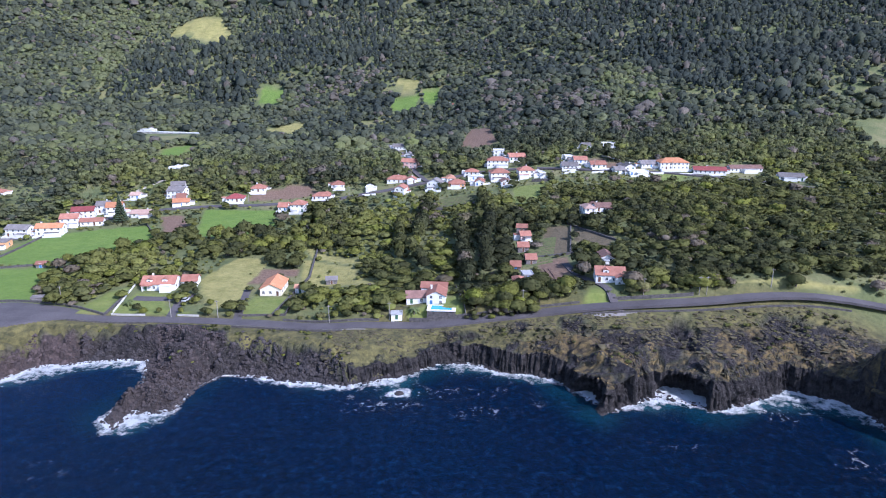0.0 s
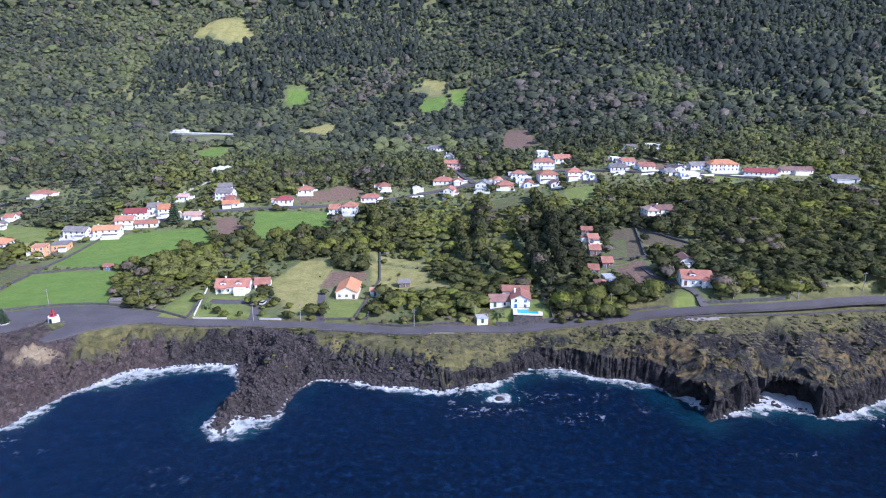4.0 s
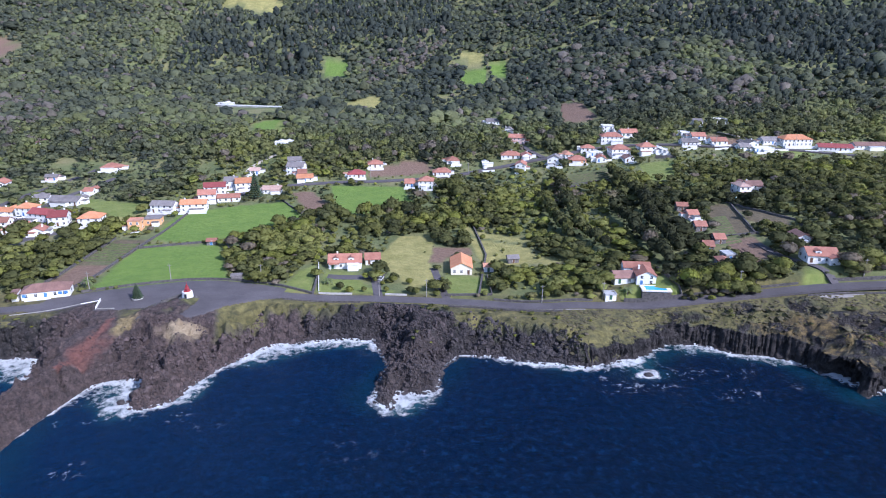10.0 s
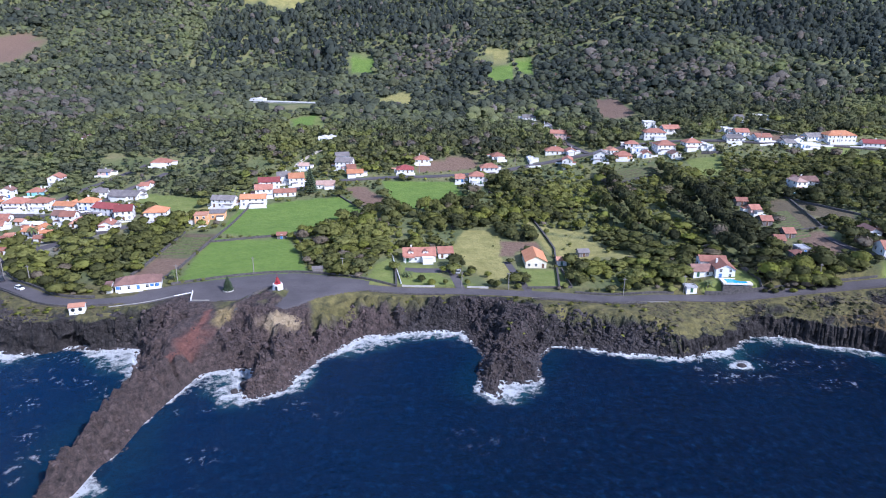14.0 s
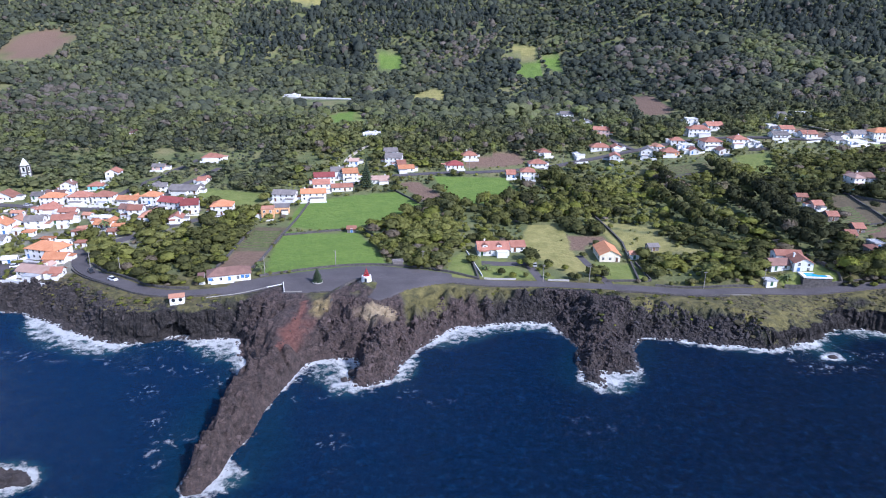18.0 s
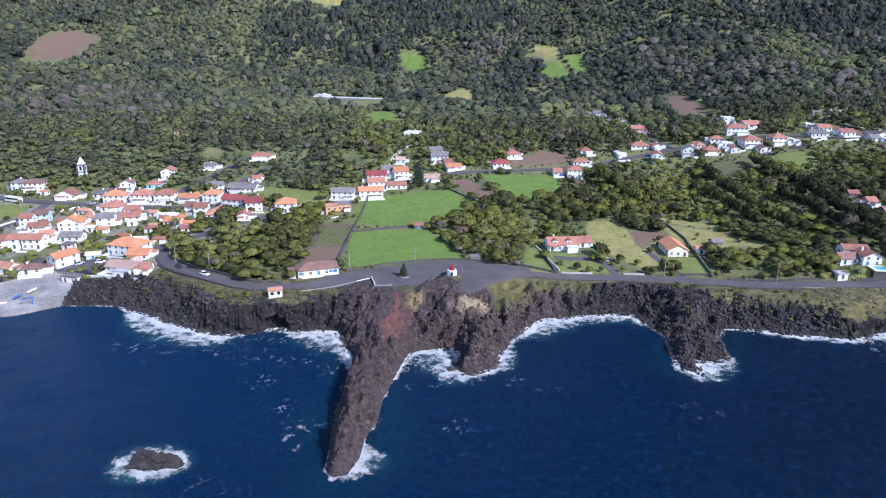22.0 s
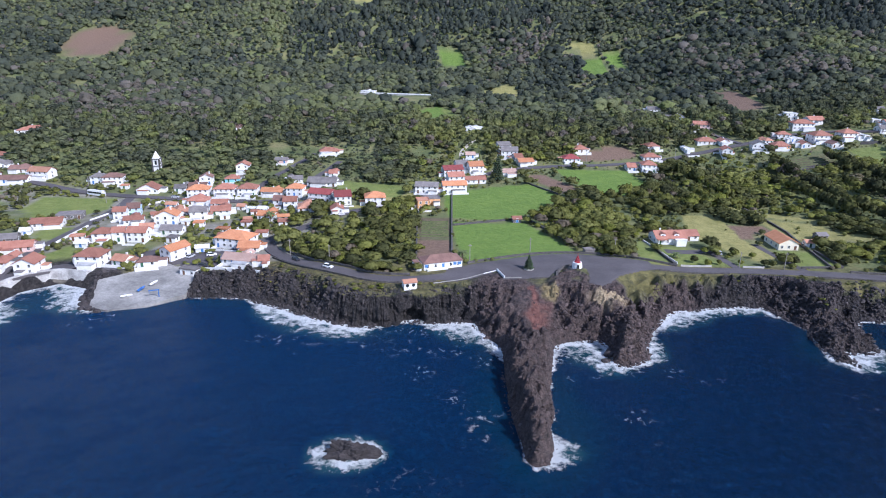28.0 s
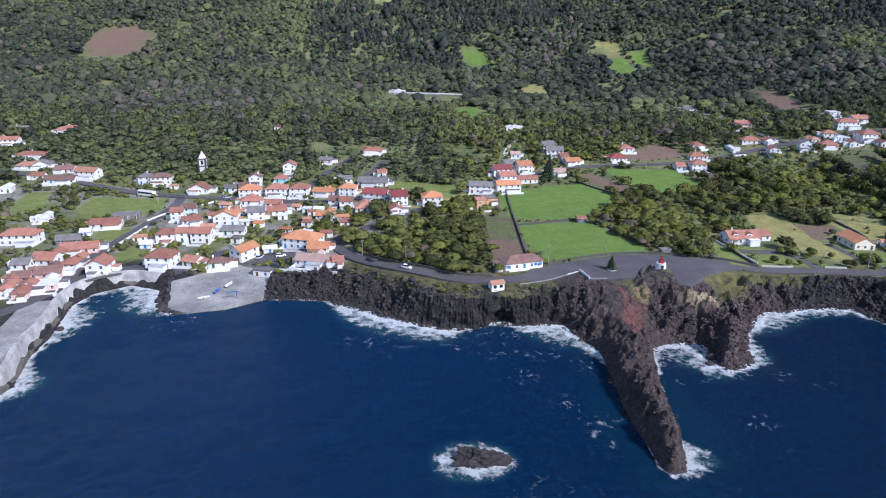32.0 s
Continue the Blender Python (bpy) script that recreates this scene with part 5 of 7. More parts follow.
def draped(name, poly, lift, material, label, category, step=1.5):
    """A sheet with a rim that follows the ground inside a ring."""
    px, py = np.array(poly).T
    gx, gy = np.arange(px.min(), px.max() + step, step), np.arange(py.min(), py.max() + step, step)
    X, Y = np.meshgrid(gx, gy)
    Z = np.maximum(ground(X, Y), land(X, Y) - 0.4) + lift
    keep = inside(X, Y, poly)
    bm = bmesh.new()
    v = {}
    for j in range(len(gy)):
        for i in range(len(gx)):
            if keep[j, i]:
                v[j, i] = bm.verts.new((gx[i], gy[j], Z[j, i]))
    for (j, i) in list(v):
        q = [(j, i), (j, i + 1), (j + 1, i + 1), (j + 1, i)]
        if all(k in v for k in q):
            bm.faces.new([v[k] for k in q])
    loose = [a for a in bm.verts if not a.link_faces]
    bmesh.ops.delete(bm, geom=loose, context="VERTS")
    edge = [e for e in bm.edges if len(e.link_faces) == 1]
    ext = bmesh.ops.extrude_edge_only(bm, edges=edge)
    for g in ext["geom"]:
        if isinstance(g, bmesh.types.BMVert):
            g.co.z -= 0.7
    return tagged(part(name, bm, material), label, category, kind="structure")


draped("plaza", PLAZA, 0.07, M_ASPH, "wide asphalt square round a small light tower", "square", 0.6)


def garden_wall(pts, h, t, material, label, name="garden_wall", lift=0.0, closed=False):
    """A standing wall along a line, following the ground."""
    p = smooth_line(pts + pts[:1] if closed else pts, 2.0) if len(pts) > 2 else np.linspace(pts[0], pts[1], max(2, int(math.dist(pts[0], pts[1]) / 2)))
    p = np.array(p, float)
    n = side_normals(p)
    a, b = p - n * t / 2, p + n * t / 2
    lz = land(p[:, 0], p[:, 1])
    z = np.clip(ground(p[:, 0], p[:, 1]), lz * 0.92, lz + np.where(p[:, 1] < 225, 0.1, 99)) + lift
    bm = bmesh.new()
    rows = [[bm.verts.new((*a[i], z[i] - 0.6)), bm.verts.new((*a[i], z[i] + h)), bm.verts.new((*b[i], z[i] + h)), bm.verts.new((*b[i], z[i] - 0.6))] for i in range(len(p))]
    for r0, r1 in zip(rows[:-1], rows[1:]):
        for k in range(4):
            bm.faces.new((r0[k], r0[(k + 1) % 4], r1[(k + 1) % 4], r1[k]))
    bm.faces.new(rows[0][::-1]), bm.faces.new(rows[-1])
    bmesh.ops.recalc_face_normals(bm, faces=bm.faces)
    return tagged(part(name, bm, material), label, "wall", kind="structure")


def offset(pts, by):
    p = smooth_line(pts, 4)
    return [tuple(q) for q in p + side_normals(p) * by]


STONE = "low black basalt stone wall"
land_side = [q for q in offset(COAST_ROAD, 3.9)]
garden_wall([q for q in land_side if -278 < q[0] < -222], 0.9, 0.5, M_STONE, "black stone wall along the inland edge of the coast road")
garden_wall([(-202.7, 210.4), (-197.5, 213.9), (-182, 223.1), (-170.4, 227.4), (-158.9, 228.5), (-144.1, 225.8), (-129.4, 219.9), (-120.1, 216.4)], 0.9, 0.5, M_STONE, "curved black stone wall behind the asphalt square")
garden_wall([q for q in land_side if -122 < q[0] < -102], 0.7, 0.3, M_CONC, "low pale concrete garden wall beside the coast road")
garden_wall([q for q in land_side if -95 < q[0] < -84], 0.7, 0.3, M_CONC, "low pale concrete garden wall beside the coast road")
garden_wall([q for q in land_side if -55 < q[0] < -16], 0.8, 0.5, M_STONE, "black stone wall along the inland edge of the coast road")
garden_wall([q for q in land_side if 8 < q[0] < 60], 0.7, 0.5, M_STONE, "black stone wall along the inland edge of the coast road")
garden_wall([q for q in land_side if 66 < q[0] < 100], 1.1, 0.5, M_STONE, "black stone wall along the inland edge of the coast road")
sea_side = [q for q in offset(COAST_ROAD, -3.7)]
garden_wall([q for q in sea_side if -281 < q[0] < -214], 0.7, 0.4, M_STONE, "low black parapet on the sea side of the road")
garden_wall([q for q in sea_side if -132 < q[0] < -100], 0.6, 0.4, M_STONE, "low black parapet on the sea side of the road")
garden_wall([q for q in sea_side if -72 < q[0] < -20], 0.16, 0.6, M_KERB, "worn grey kerb on the sea side of the road", "kerb")
garden_wall([(q[0], q[1] - 1.5) for q in sea_side if -71 < q[0] < -27], 0.7, 0.4, M_STONE, "low black parapet on the sea side of the road")
garden_wall([q for q in sea_side if 55 < q[0] < 150], 0.6, 0.4, M_STONE, "low black parapet on the sea side of the road")
garden_wall([(-215.4, 189.6), (-204.7, 193.5), (-197.1, 199.5)], 0.3, 0.2, M_SLIP, "low concrete parapet beside the asphalt square")
garden_wall([(-197.1, 199.5), (-192.4, 202.7)], 0.3, 0.25, WALL["white"], "whitewashed parapet beside the asphalt square")
garden_wall([(-192, 203.1), (-189.9, 195.6)], 0.9, 0.25, WALL["white"], "whitewashed parapet beside the asphalt square")
garden_wall([(-189.7, 195.6), (-183.7, 195.9)], 0.45, 0.2, M_SLIP, "low concrete parapet beside the asphalt square")
garden_wall([(-179.6, 195.5), (-173.8, 196.1)], 0.45, 0.3, M_STONE, "low black parapet beside the asphalt square")
for a, b, h in (((-163.8, 209.2), (-167.1, 206.4), 0.9), ((-167.1, 206.4), (-169.8, 201.6), 0.8), ((-169.8, 201.6), (-171.2, 194.5), 0.7), ((-171.2, 194.5), (-172.3, 186.5), 0.6)):
    garden_wall([a, b], h, 0.8, M_STONE, "stepped black stone wall running down from the light tower")
for a, b in (((-207.9, 269), (-208.6, 211)), ((-207.1, 327.6), (-207.9, 269)), ((-207.3, 266.5), (-175.6, 277.9)), ((-172.3, 278.5), (-155.7, 239.7)), ((-163.8, 351.8), (-147.2, 325.9)),
             ((-57.9, 218.1), (-52.4, 263.4)), ((-52.4, 263.4), (-57.3, 316.7)), ((-57.3, 316.7), (-75.6, 358.1)), ((-120.1, 216.4), (-122.1, 239.3)), ((-222.7, 221.6), (-224.7, 280.8)), ((-148.2, 328.5), (-133.7, 333.4)),
             ((46.8, 257), (62.1, 256.8)), ((71.2, 303.4), (62.2, 258.1)), ((62.2, 258.1), (74.9, 232.2)), ((70.4, 307.4), (86, 268)), ((86, 268), (76.8, 235.6))):
    garden_wall([a, b], 0.9, 0.7, M_STONE, STONE + " between fields", "field_wall")
for y in (372.1, 368.6, 369):
    garden_wall([(-4, y), (28, y + 2)], 0.9, 0.6, M_STONE, STONE + " of a terraced plot", "field_wall")
ribbon("drive", [(-69.8, 213.3), (-72.4, 227.2), (-75.3, 247.4)], 3.0, M_ASPH, 0.06, "narrow asphalt drive beside a lawn", "road", 2)
ribbon("drive", [(-95.2, 213.6), (-96.7, 222.9), (-99.3, 238.1)], 3.4, M_ASPH, 0.06, "narrow asphalt drive through a garden", "road", 2)
ribbon("drive", [(68.2, 207.2), (66.6, 216.4), (59.4, 229.6), (57.7, 245.2)], 3.0, M_ASPH, 0.06, "dark asphalt drive climbing to a red-roofed house", "road", 2)
ribbon("track", [(-199.1, 401), (-200.1, 413.7), (-196.9, 426.3), (-189.7, 444.3)], 3.0, M_PALE, 0.10, "pale gravel track climbing through trees", "road", 2)
ribbon("track", [(121.7, 448.2), (150.3, 418.5)], 2.5, M_PALE, 0.10, "pale gravel track beside a ploughed plot", "road", 2)
draped("lay_by", [(57.5, 203.2), (60, 198.6), (67.9, 198.4), (79.5, 201.9)], 0.05, M_KERB, "worn bare lay-by on the sea side of the coast road", "lay-by", 1.0)
draped("patio", [(-119, 238.7), (-105.4, 238.9), (-94.1, 242.5), (-95.1, 236), (-105.5, 232.5), (-118, 232.8)], 0.06, M_ASPH, "dark paved patio before a white house", "patio", 1.0)
garden_wall([(-70.3, 217.4), (-53, 218.4)], 0.9, 0.4, M_STONE, "dark stone wall beside a mown lawn")
garden_wall([(-53, 218.4), (-53.6, 239)], 0.9, 0.4, M_STONE, "dark stone wall beside a mown lawn")
garden_wall([(-124.2, 250.9), (-118.5, 219.8)], 0.7, 0.25, WALL["white"], "low whitewashed garden wall")

# ---- trees ----
GARDEN = [(0.0, (0.056, 0.062, 0.030)), (0.3, (0.098, 0.106, 0.040)), (0.55, (0.154, 0.162, 0.050)), (0.75, (0.200, 0.212, 0.050)), (0.86, (0.235, 0.262, 0.052)), (0.93, (0.185, 0.155, 0.110)), (1.0, (0.24, 0.205, 0.155))]
# far foliage: cedar green, made bluer and paler to stand for distance haze
CEDAR_HAZE = [(0.0, (0.058, 0.072, 0.062)), (0.3, (0.096, 0.112, 0.078)), (0.55, (0.136, 0.152, 0.092)), (0.75, (0.170, 0.195, 0.096)), (0.86, (0.200, 0.235, 0.098)), (0.93, (0.160, 0.145, 0.120)), (1.0, (0.195, 0.178, 0.155))]




def leaf_mat(name, source):
    m = mat(name, (0.05, 0.08, 0.02), 0.75)
    if source == "tint":
        t = attr(m, "tint")
    else:
        t = node(m, "ShaderNodeObjectInfo").outputs["Random"]
    c = ramp(m, t, GARDEN)
    # far trees blend into the tones with the painted haze
    if source == "tint":
        c = mix(m, attr(m, "cedar"), c, ramp(m, t, CEDAR_HAZE))
    g = node(m, "ShaderNodeNewGeometry")
    mr = node(m, "ShaderNodeMapRange")
    mr.inputs[3].default_value, mr.inputs[4].default_value = 0.80, 1.25
    link(m, g.outputs["Random Per Island"], mr.inputs[0])
    hs = node(m, "ShaderNodeHueSaturation")
    link(m, mr.outputs[0], hs.inputs["Value"])
    link(m, c, hs.inputs["Color"])
    speck = noise_fac(m, 1.7, 5, 0.75)
    base(m, mix(m, 0.34, hs.outputs[0], ramp(m, speck, [(0.34, (0.20, 0.20, 0.20)), (0.66, (0.84, 0.84, 0.84))]), "OVERLAY"))
    bump(m, speck, 0.7, 0.5)
    b = m.node_tree.nodes["Principled BSDF"]
    b.inputs["Specular IOR Level"].default_value = 0.12
    thin, both = node(m, "ShaderNodeBsdfTranslucent"), node(m, "ShaderNodeMixShader")
    both.inputs[0].default_value = 0.42
    link(m, b.inputs["Base Color"].links[0].from_socket, thin.inputs["Color"])
    link(m, b.outputs[0], both.inputs[1])
    link(m, thin.outputs[0], both.inputs[2])
    link(m, both.outputs[0], m.node_tree.nodes["Material Output"].inputs["Surface"])
    return m


M_LEAF = leaf_mat("foliage", "tint")
M_LEAF_ONE = leaf_mat("tree foliage", "object")
M_BARK = two_tone("bark", (0.07, 0.055, 0.045), (0.15, 0.12, 0.10), 3.0)


def ico(sub):
    bm = bmesh.new()
    bmesh.ops.create_icosphere(bm, subdivisions=sub, radius=1.0)
    v = np.array([p.co[:] for p in bm.verts])
    f = np.array([[p.index for p in q.verts] for q in bm.faces])
    bm.free()
    return v, f


ICO0, ICO1 = ico(1), ico(2)


def crown_arrays(rs, leaves, size, core, squash=0.8, lobes=6, wild=0.4):
    """Unit crown: a lobed leafy mass, its skin broken up by small leaf clumps."""
    v0, f0 = core
    mid = rs.randn(lobes, 3)
    mid /= np.linalg.norm(mid, axis=1, keepdims=True)
    mid[:, 2] = np.abs(mid[:, 2]) * 0.9 - 0.2
    push = rs.uniform(0.25, 0.55, lobes)

    def reach(d):
        return 0.60 + np.max(np.clip(d @ mid.T, 0, 1) ** 4 * push, axis=-1)

    cv = v0 * (reach(v0) * rs.uniform(0.88, 1.0, len(v0)))[:, None] * (1, 1, squash)
    verts, faces = [cv], [f0]
    n = len(cv)
    for k in range(leaves):
        d = rs.randn(3)
        d /= np.linalg.norm(d)
        if d[2] < -0.25:
            d[2] = -d[2]
        p = d * reach(d) * rs.uniform(0.90, 1.10) * (1, 1, squash)
        nrm = d + rs.randn(3) * wild
        nrm /= np.linalg.norm(nrm)
        a = np.cross(nrm, rs.randn(3))
        a /= np.linalg.norm(a)
        b = np.cross(nrm, a)
        s = size * rs.uniform(0.6, 1.35)
        q = [p + a * s * rs.uniform(0.7, 1.1), p + b * s * rs.uniform(0.5, 1.0) + nrm * s * 0.3, p - a * s * rs.uniform(0.7, 1.1), p - b * s * rs.uniform(0.5, 1.0) + nrm * s * 0.25]
        verts.append(np.array(q))
        faces.append(np.array([[0, 1, 2], [0, 2, 3]]) + n)
        n += 4
    return np.concatenate(verts), np.concatenate(faces)


def fast_mesh(name, v, f, tint=None, normals=None):
    me = bpy.data.meshes.new(name)
    me.vertices.add(len(v))
    me.vertices.foreach_set("co", np.asarray(v, np.float32).ravel())
    me.loops.add(len(f) * 3)
    me.loops.foreach_set("vertex_index", np.asarray(f, np.int32).ravel())
    me.polygons.add(len(f))
    me.polygons.foreach_set("loop_start", np.arange(0, len(f) * 3, 3, dtype=np.int32))
    me.update(calc_edges=True)
    if tint is not None:
        put_attr(me, "tint", tint)
    if normals is not None:
        a = me.attributes.new("custom_normal", "FLOAT_VECTOR", "POINT")
        a.data.foreach_set("vector", np.asarray(normals, np.float32).ravel())
    return me


def far_crown(rs, cards, tall):
    """Unit crown for far trees: an uneven leafy mass, or the tiers of a cedar, with loose clumps on its outline."""
    if tall:
        v, f = ICO0
        cv = v * rs.uniform(0.70, 1.05, (len(v), 1)) * (0.72, 0.72, 1.05)
    else:
        v, f = ICO0
        cv = v * rs.uniform(0.62, 1.02, (len(v), 1))
    fv, ff = crown_arrays(rs, cards, 0.30, ICO0, 0.85, 6, 0.4)
    fv, ff = fv[len(ICO0[0]):], ff[len(ICO0[1]):] - len(ICO0[0]) + len(cv)
    return np.concatenate([cv, fv]), np.concatenate([f, ff])


rs = np.random.RandomState(3)
LOD = {"wood": [far_crown(rs, 11, False) for _ in range(8)], "cedar": [far_crown(rs, 8, True) for _ in range(6)], "near": [crown_arrays(rs, 50, 0.19, ICO1, 0.8, 9, 0.5) for _ in range(9)],
       "far": [crown_arrays(rs, 22, 0.27, ICO0, 0.85, 7, 0.40) for _ in range(8)], "bush": [far_crown(rs, 5, False) for _ in range(6)]}


def scatter(x0, x1, y0, y1, step, seed):
    r = np.random.RandomState(seed)
    gx, gy = np.meshgrid(np.arange(x0, x1, step), np.arange(y0, y1, step))
    return (gx + r.uniform(-0.5, 0.5, gx.shape) * step).ravel(), (gy + r.uniform(-0.5, 0.5, gy.shape) * step).ravel()


DARKWOOD = [(14.4, 205.3), (38.9, 204.8), (38.2, 247.1), (37, 323.6), (19.8, 353.3), (12.5, 278.3), (12.8, 232.3)]
ROWS = [[(-1.5, 258), (-6.9, 286)], [(-6.9, 286), (-1, 388)], [(24.9, 243), (25.9, 282)], [(25.9, 282), (33.4, 324)], [(33.4, 324), (31.5, 386)], [(-13, 277), (-16.6, 333)], [(17.5, 232), (15.2, 316)], [(-115.7, 320.9), (-84.1, 326.6)], [(-57.3, 319.2), (-67.3, 368.6)]]


def wanted(x, y, seed):
    """Which trees stand: clear of roads, plots, houses and the shore; thin in the village."""
    r = np.random.RandomState(seed)
    p = np.full(x.shape, 0.97)
    for pts, wd in ROADS:
        p[line_dist(x, y, pts) < wd / 2 + 2.0] = 0
    for q in PASTURE + LAWN + DRY + SOIL + CROP + [PLAZA]:
        p[inside(x, y, q)] = 0
    for q in PASTURE[:3] + SOIL[:2] + DRY[:2] + DRY[7:] + LAWN[:3] + LAWN[10:] + SOIL[4:7] + CROP:
        for back in (3, 6.5):
            p[inside(x, y + back, q)] = 0
    for q in PASTURE[3:] + DRY[2:5] + SOIL[1:4]:
        for back in (8, 16, 24):
            p[inside(x, y + back, q)] = 0
    for hx, hy, hr in HOUSES:
        p[np.hypot(x - hx, y - hy) < hr + 2.6] = 0
        p[(np.abs(x - hx) < hr + 1) & (y < hy) & (y > hy - 14)] *= 0.25
    road_y = np.interp(x, [q[0] for q in COAST_ROAD], [q[1] for q in COAST_ROAD])
    p[y < road_y + 3.8] = 0
    p[inland(x, y) < 9] = 0
    village = ((x < -283) & (y < 345)) | ((x < -268) & (y > 300) & (y < 345))
    p[village] *= 0.5
    p[(x < -283) & (y < 250)] *= 0.45
    p[(x > -60) & (x < 215) & (y > 385) & (y < 432)] *= 0.22
    p[(x > -165) & (x < -75) & (y > 355) & (y < 400)] *= 0.25
    p[(x > -232) & (x < -165) & (y > 330) & (y < 375)] *= 0.3
    p[(x > -225) & (x < -205) & (y > 205) & (y < 330)] *= 0.25
    p[(x > -128) & (x < -60) & (y > 200) & (y < 300)] *= 0.55
    p[(x > -128) & (x < -100) & (y > 204) & (y < 222)] *= 0.2
    p[(x > 30) & (x < 65) & (y > 205) & (y < 290)] *= 0.6
    p[(x > 108) & (y < 217)] *= 0.25
    p[(x > -300) & (x < -222) & (y > 578) & (y < 646)] = 0
    # glades between the trees of the lower slope
    p[(fbm(x, y, 20, 3, 43) > 0.14) & (y < 430) & (y > 225) & (x < 60)] *= 0.45
    p[(x > -206) & (x < -183) & (y > 380) & (y < 440)] *= 0.2
    p[(x > -216) & (x < -176) & (y > 660) & (y < 690)] *= 0.2
    p[(x > -206) & (x < -158) & (y < 224)] = 0
    # tracks and gaps through the woods
    p[fbm(x, y, 45, 3, 41) > 0.42] *= 0.35
    dark = inside(x, y, DARKWOOD)
    for hx, hy, hr in HOUSES:
        dark &= np.hypot(x - hx, y - hy) > hr + 2.0
    p[dark] = 1.0
    # nothing beyond the hills that close the valley
    p[(x > 40 + 0.76 * (y + 20)) | (x < -270 - 0.76 * (y + 20))] = 0
    return r.rand(len(x)) < p


def share(x, y, polys, soft):
    """How far each point lies inside any of the plots, 0 to 1."""
    wx, wy = x + fbm(x, y, 40, 3, 57) * soft, y + fbm(x, y, 40, 3, 58) * soft
    return np.max([in_soft(wx, wy, q, 3.0) for q in polys], axis=0)


def tints(x, y, seed):
    r = np.random.RandomState(seed)
    t = 0.40 + 0.32 * fbm(x, y, 70, 4, 51) + 0.22 * fbm(x, y, 240, 2, 54) * ss(420, 560, y) + 0.34 * fbm(x, y, 14, 2, 52) + r.normal(0, 0.13, len(x))
    t = t + 0.08 * ss(600, 480, y) + 0.10 * ss(-120, -230, x) * ss(420, 360, y) + 0.10 * ss(-150, -420, x) * ss(420, 560, y) - 0.06 * ss(-60, 140, x) * ss(440, 560, y) - 0.20 * ss(-10, 60, x) * ss(360, 300, y)
    rows_d = np.min([line_dist(x, y, q) for q in ROWS], axis=0)
    t = t + ss(-45, -40, x) * ss(34, 30, x) * ss(390, 380, y) * np.where(rows_d < 4.0, -0.30, 0.14)
    t = t - 0.26 * in_soft(x, y, DARKWOOD, 2.0) - 0.30 * share(x, y, PLANTED_SHADED, 14) + 0.38 * share(x, y, BRIGHT, 10) - 0.08 * ss(470, 560, y)
    t = np.clip(t, 0, 0.88)
    bare = r.rand(len(x)) < 0.02 + 0.05 * (fbm(x, y, 50, 2, 53) > 0.2) + 0.34 * share(x, y, LEAFLESS, 12)
    return np.where(bare, r.uniform(0.92, 1.0, len(x)), t)


def wood(name, x, y, rad, high, lod, label, seed):
    r = np.random.RandomState(seed)
    vs, fs, ts, ns, cs, n = [], [], [], [], [], 0
    # cedar tones, with haze painted into them, take over uphill
    cedar = np.clip(np.maximum(ss(350, 560, y), 0.85 * ss(320, 365, y) * ss(-200, -260, x)) + r.normal(0, 0.15, len(x)), 0, 1)
    z = ground(x, y)
    tint = tints(x, y, seed + 1)
    turn = r.uniform(0, 2 * np.pi, len(x))
    pick = r.randint(0, len(LOD[lod]), len(x))
    # clumps of four corners share one tilt
    tilt = []
    for v, f in LOD[lod]:
        n_core = len(v) % 4 + 4 * ((12 if len(v) < 120 else 42) // 4)
        each = r.normal(0, 0.38, ((len(v) - n_core) // 4, 3))
        tilt.append(np.concatenate([np.zeros((n_core, 3)), np.repeat(each, 4, axis=0)]))
    for k, (v, f) in enumerate(LOD[lod]):
        i = np.where(pick == k)[0]
        if not len(i):
            continue
        c, s = np.cos(turn[i])[:, None], np.sin(turn[i])[:, None]
        px = (v[:, 0] * c - v[:, 1] * s) * rad[i, None] * r.uniform(0.85, 1.15, (len(i), 1))
        py = (v[:, 0] * s + v[:, 1] * c) * rad[i, None]
        pz = v[None, :, 2] * (high[i, None] * 0.5)
        w = np.stack([px + x[i, None], py + y[i, None], pz + (z[i] + high[i] * 0.52)[:, None]], -1)
        vs.append(w.reshape(-1, 3))
        fs.append((f[None] + (np.arange(len(i)) * len(v))[:, None, None]).reshape(-1, 3) + n)
        ts.append(np.repeat(tint[i], len(v)))
        cs.append(np.repeat(cedar[i], len(v)))
        # leaves shade with the roundness of the crown and of their clump
        w = np.stack([px / rad[i, None], py / rad[i, None], pz / (high[i, None] * 0.5) + {"near": 0.4, "far": 0.8, "bush": 0.5, "wood": 0.9, "cedar": 0.6}[lod]], -1) + r.normal(0, 0.12, (len(i), len(v), 3)) + tilt[k]
        ns.append((w / np.linalg.norm(w, axis=2, keepdims=True)).reshape(-1, 3))
        n += len(i) * len(v)
    me = fast_mesh(name, np.concatenate(vs), np.concatenate(fs), np.concatenate(ts), np.concatenate(ns))
    put_attr(me, "cedar", np.concatenate(cs))
    me.materials.append(M_LEAF)
    return tagged(new(name, me), label, "trees", kind="stuff")


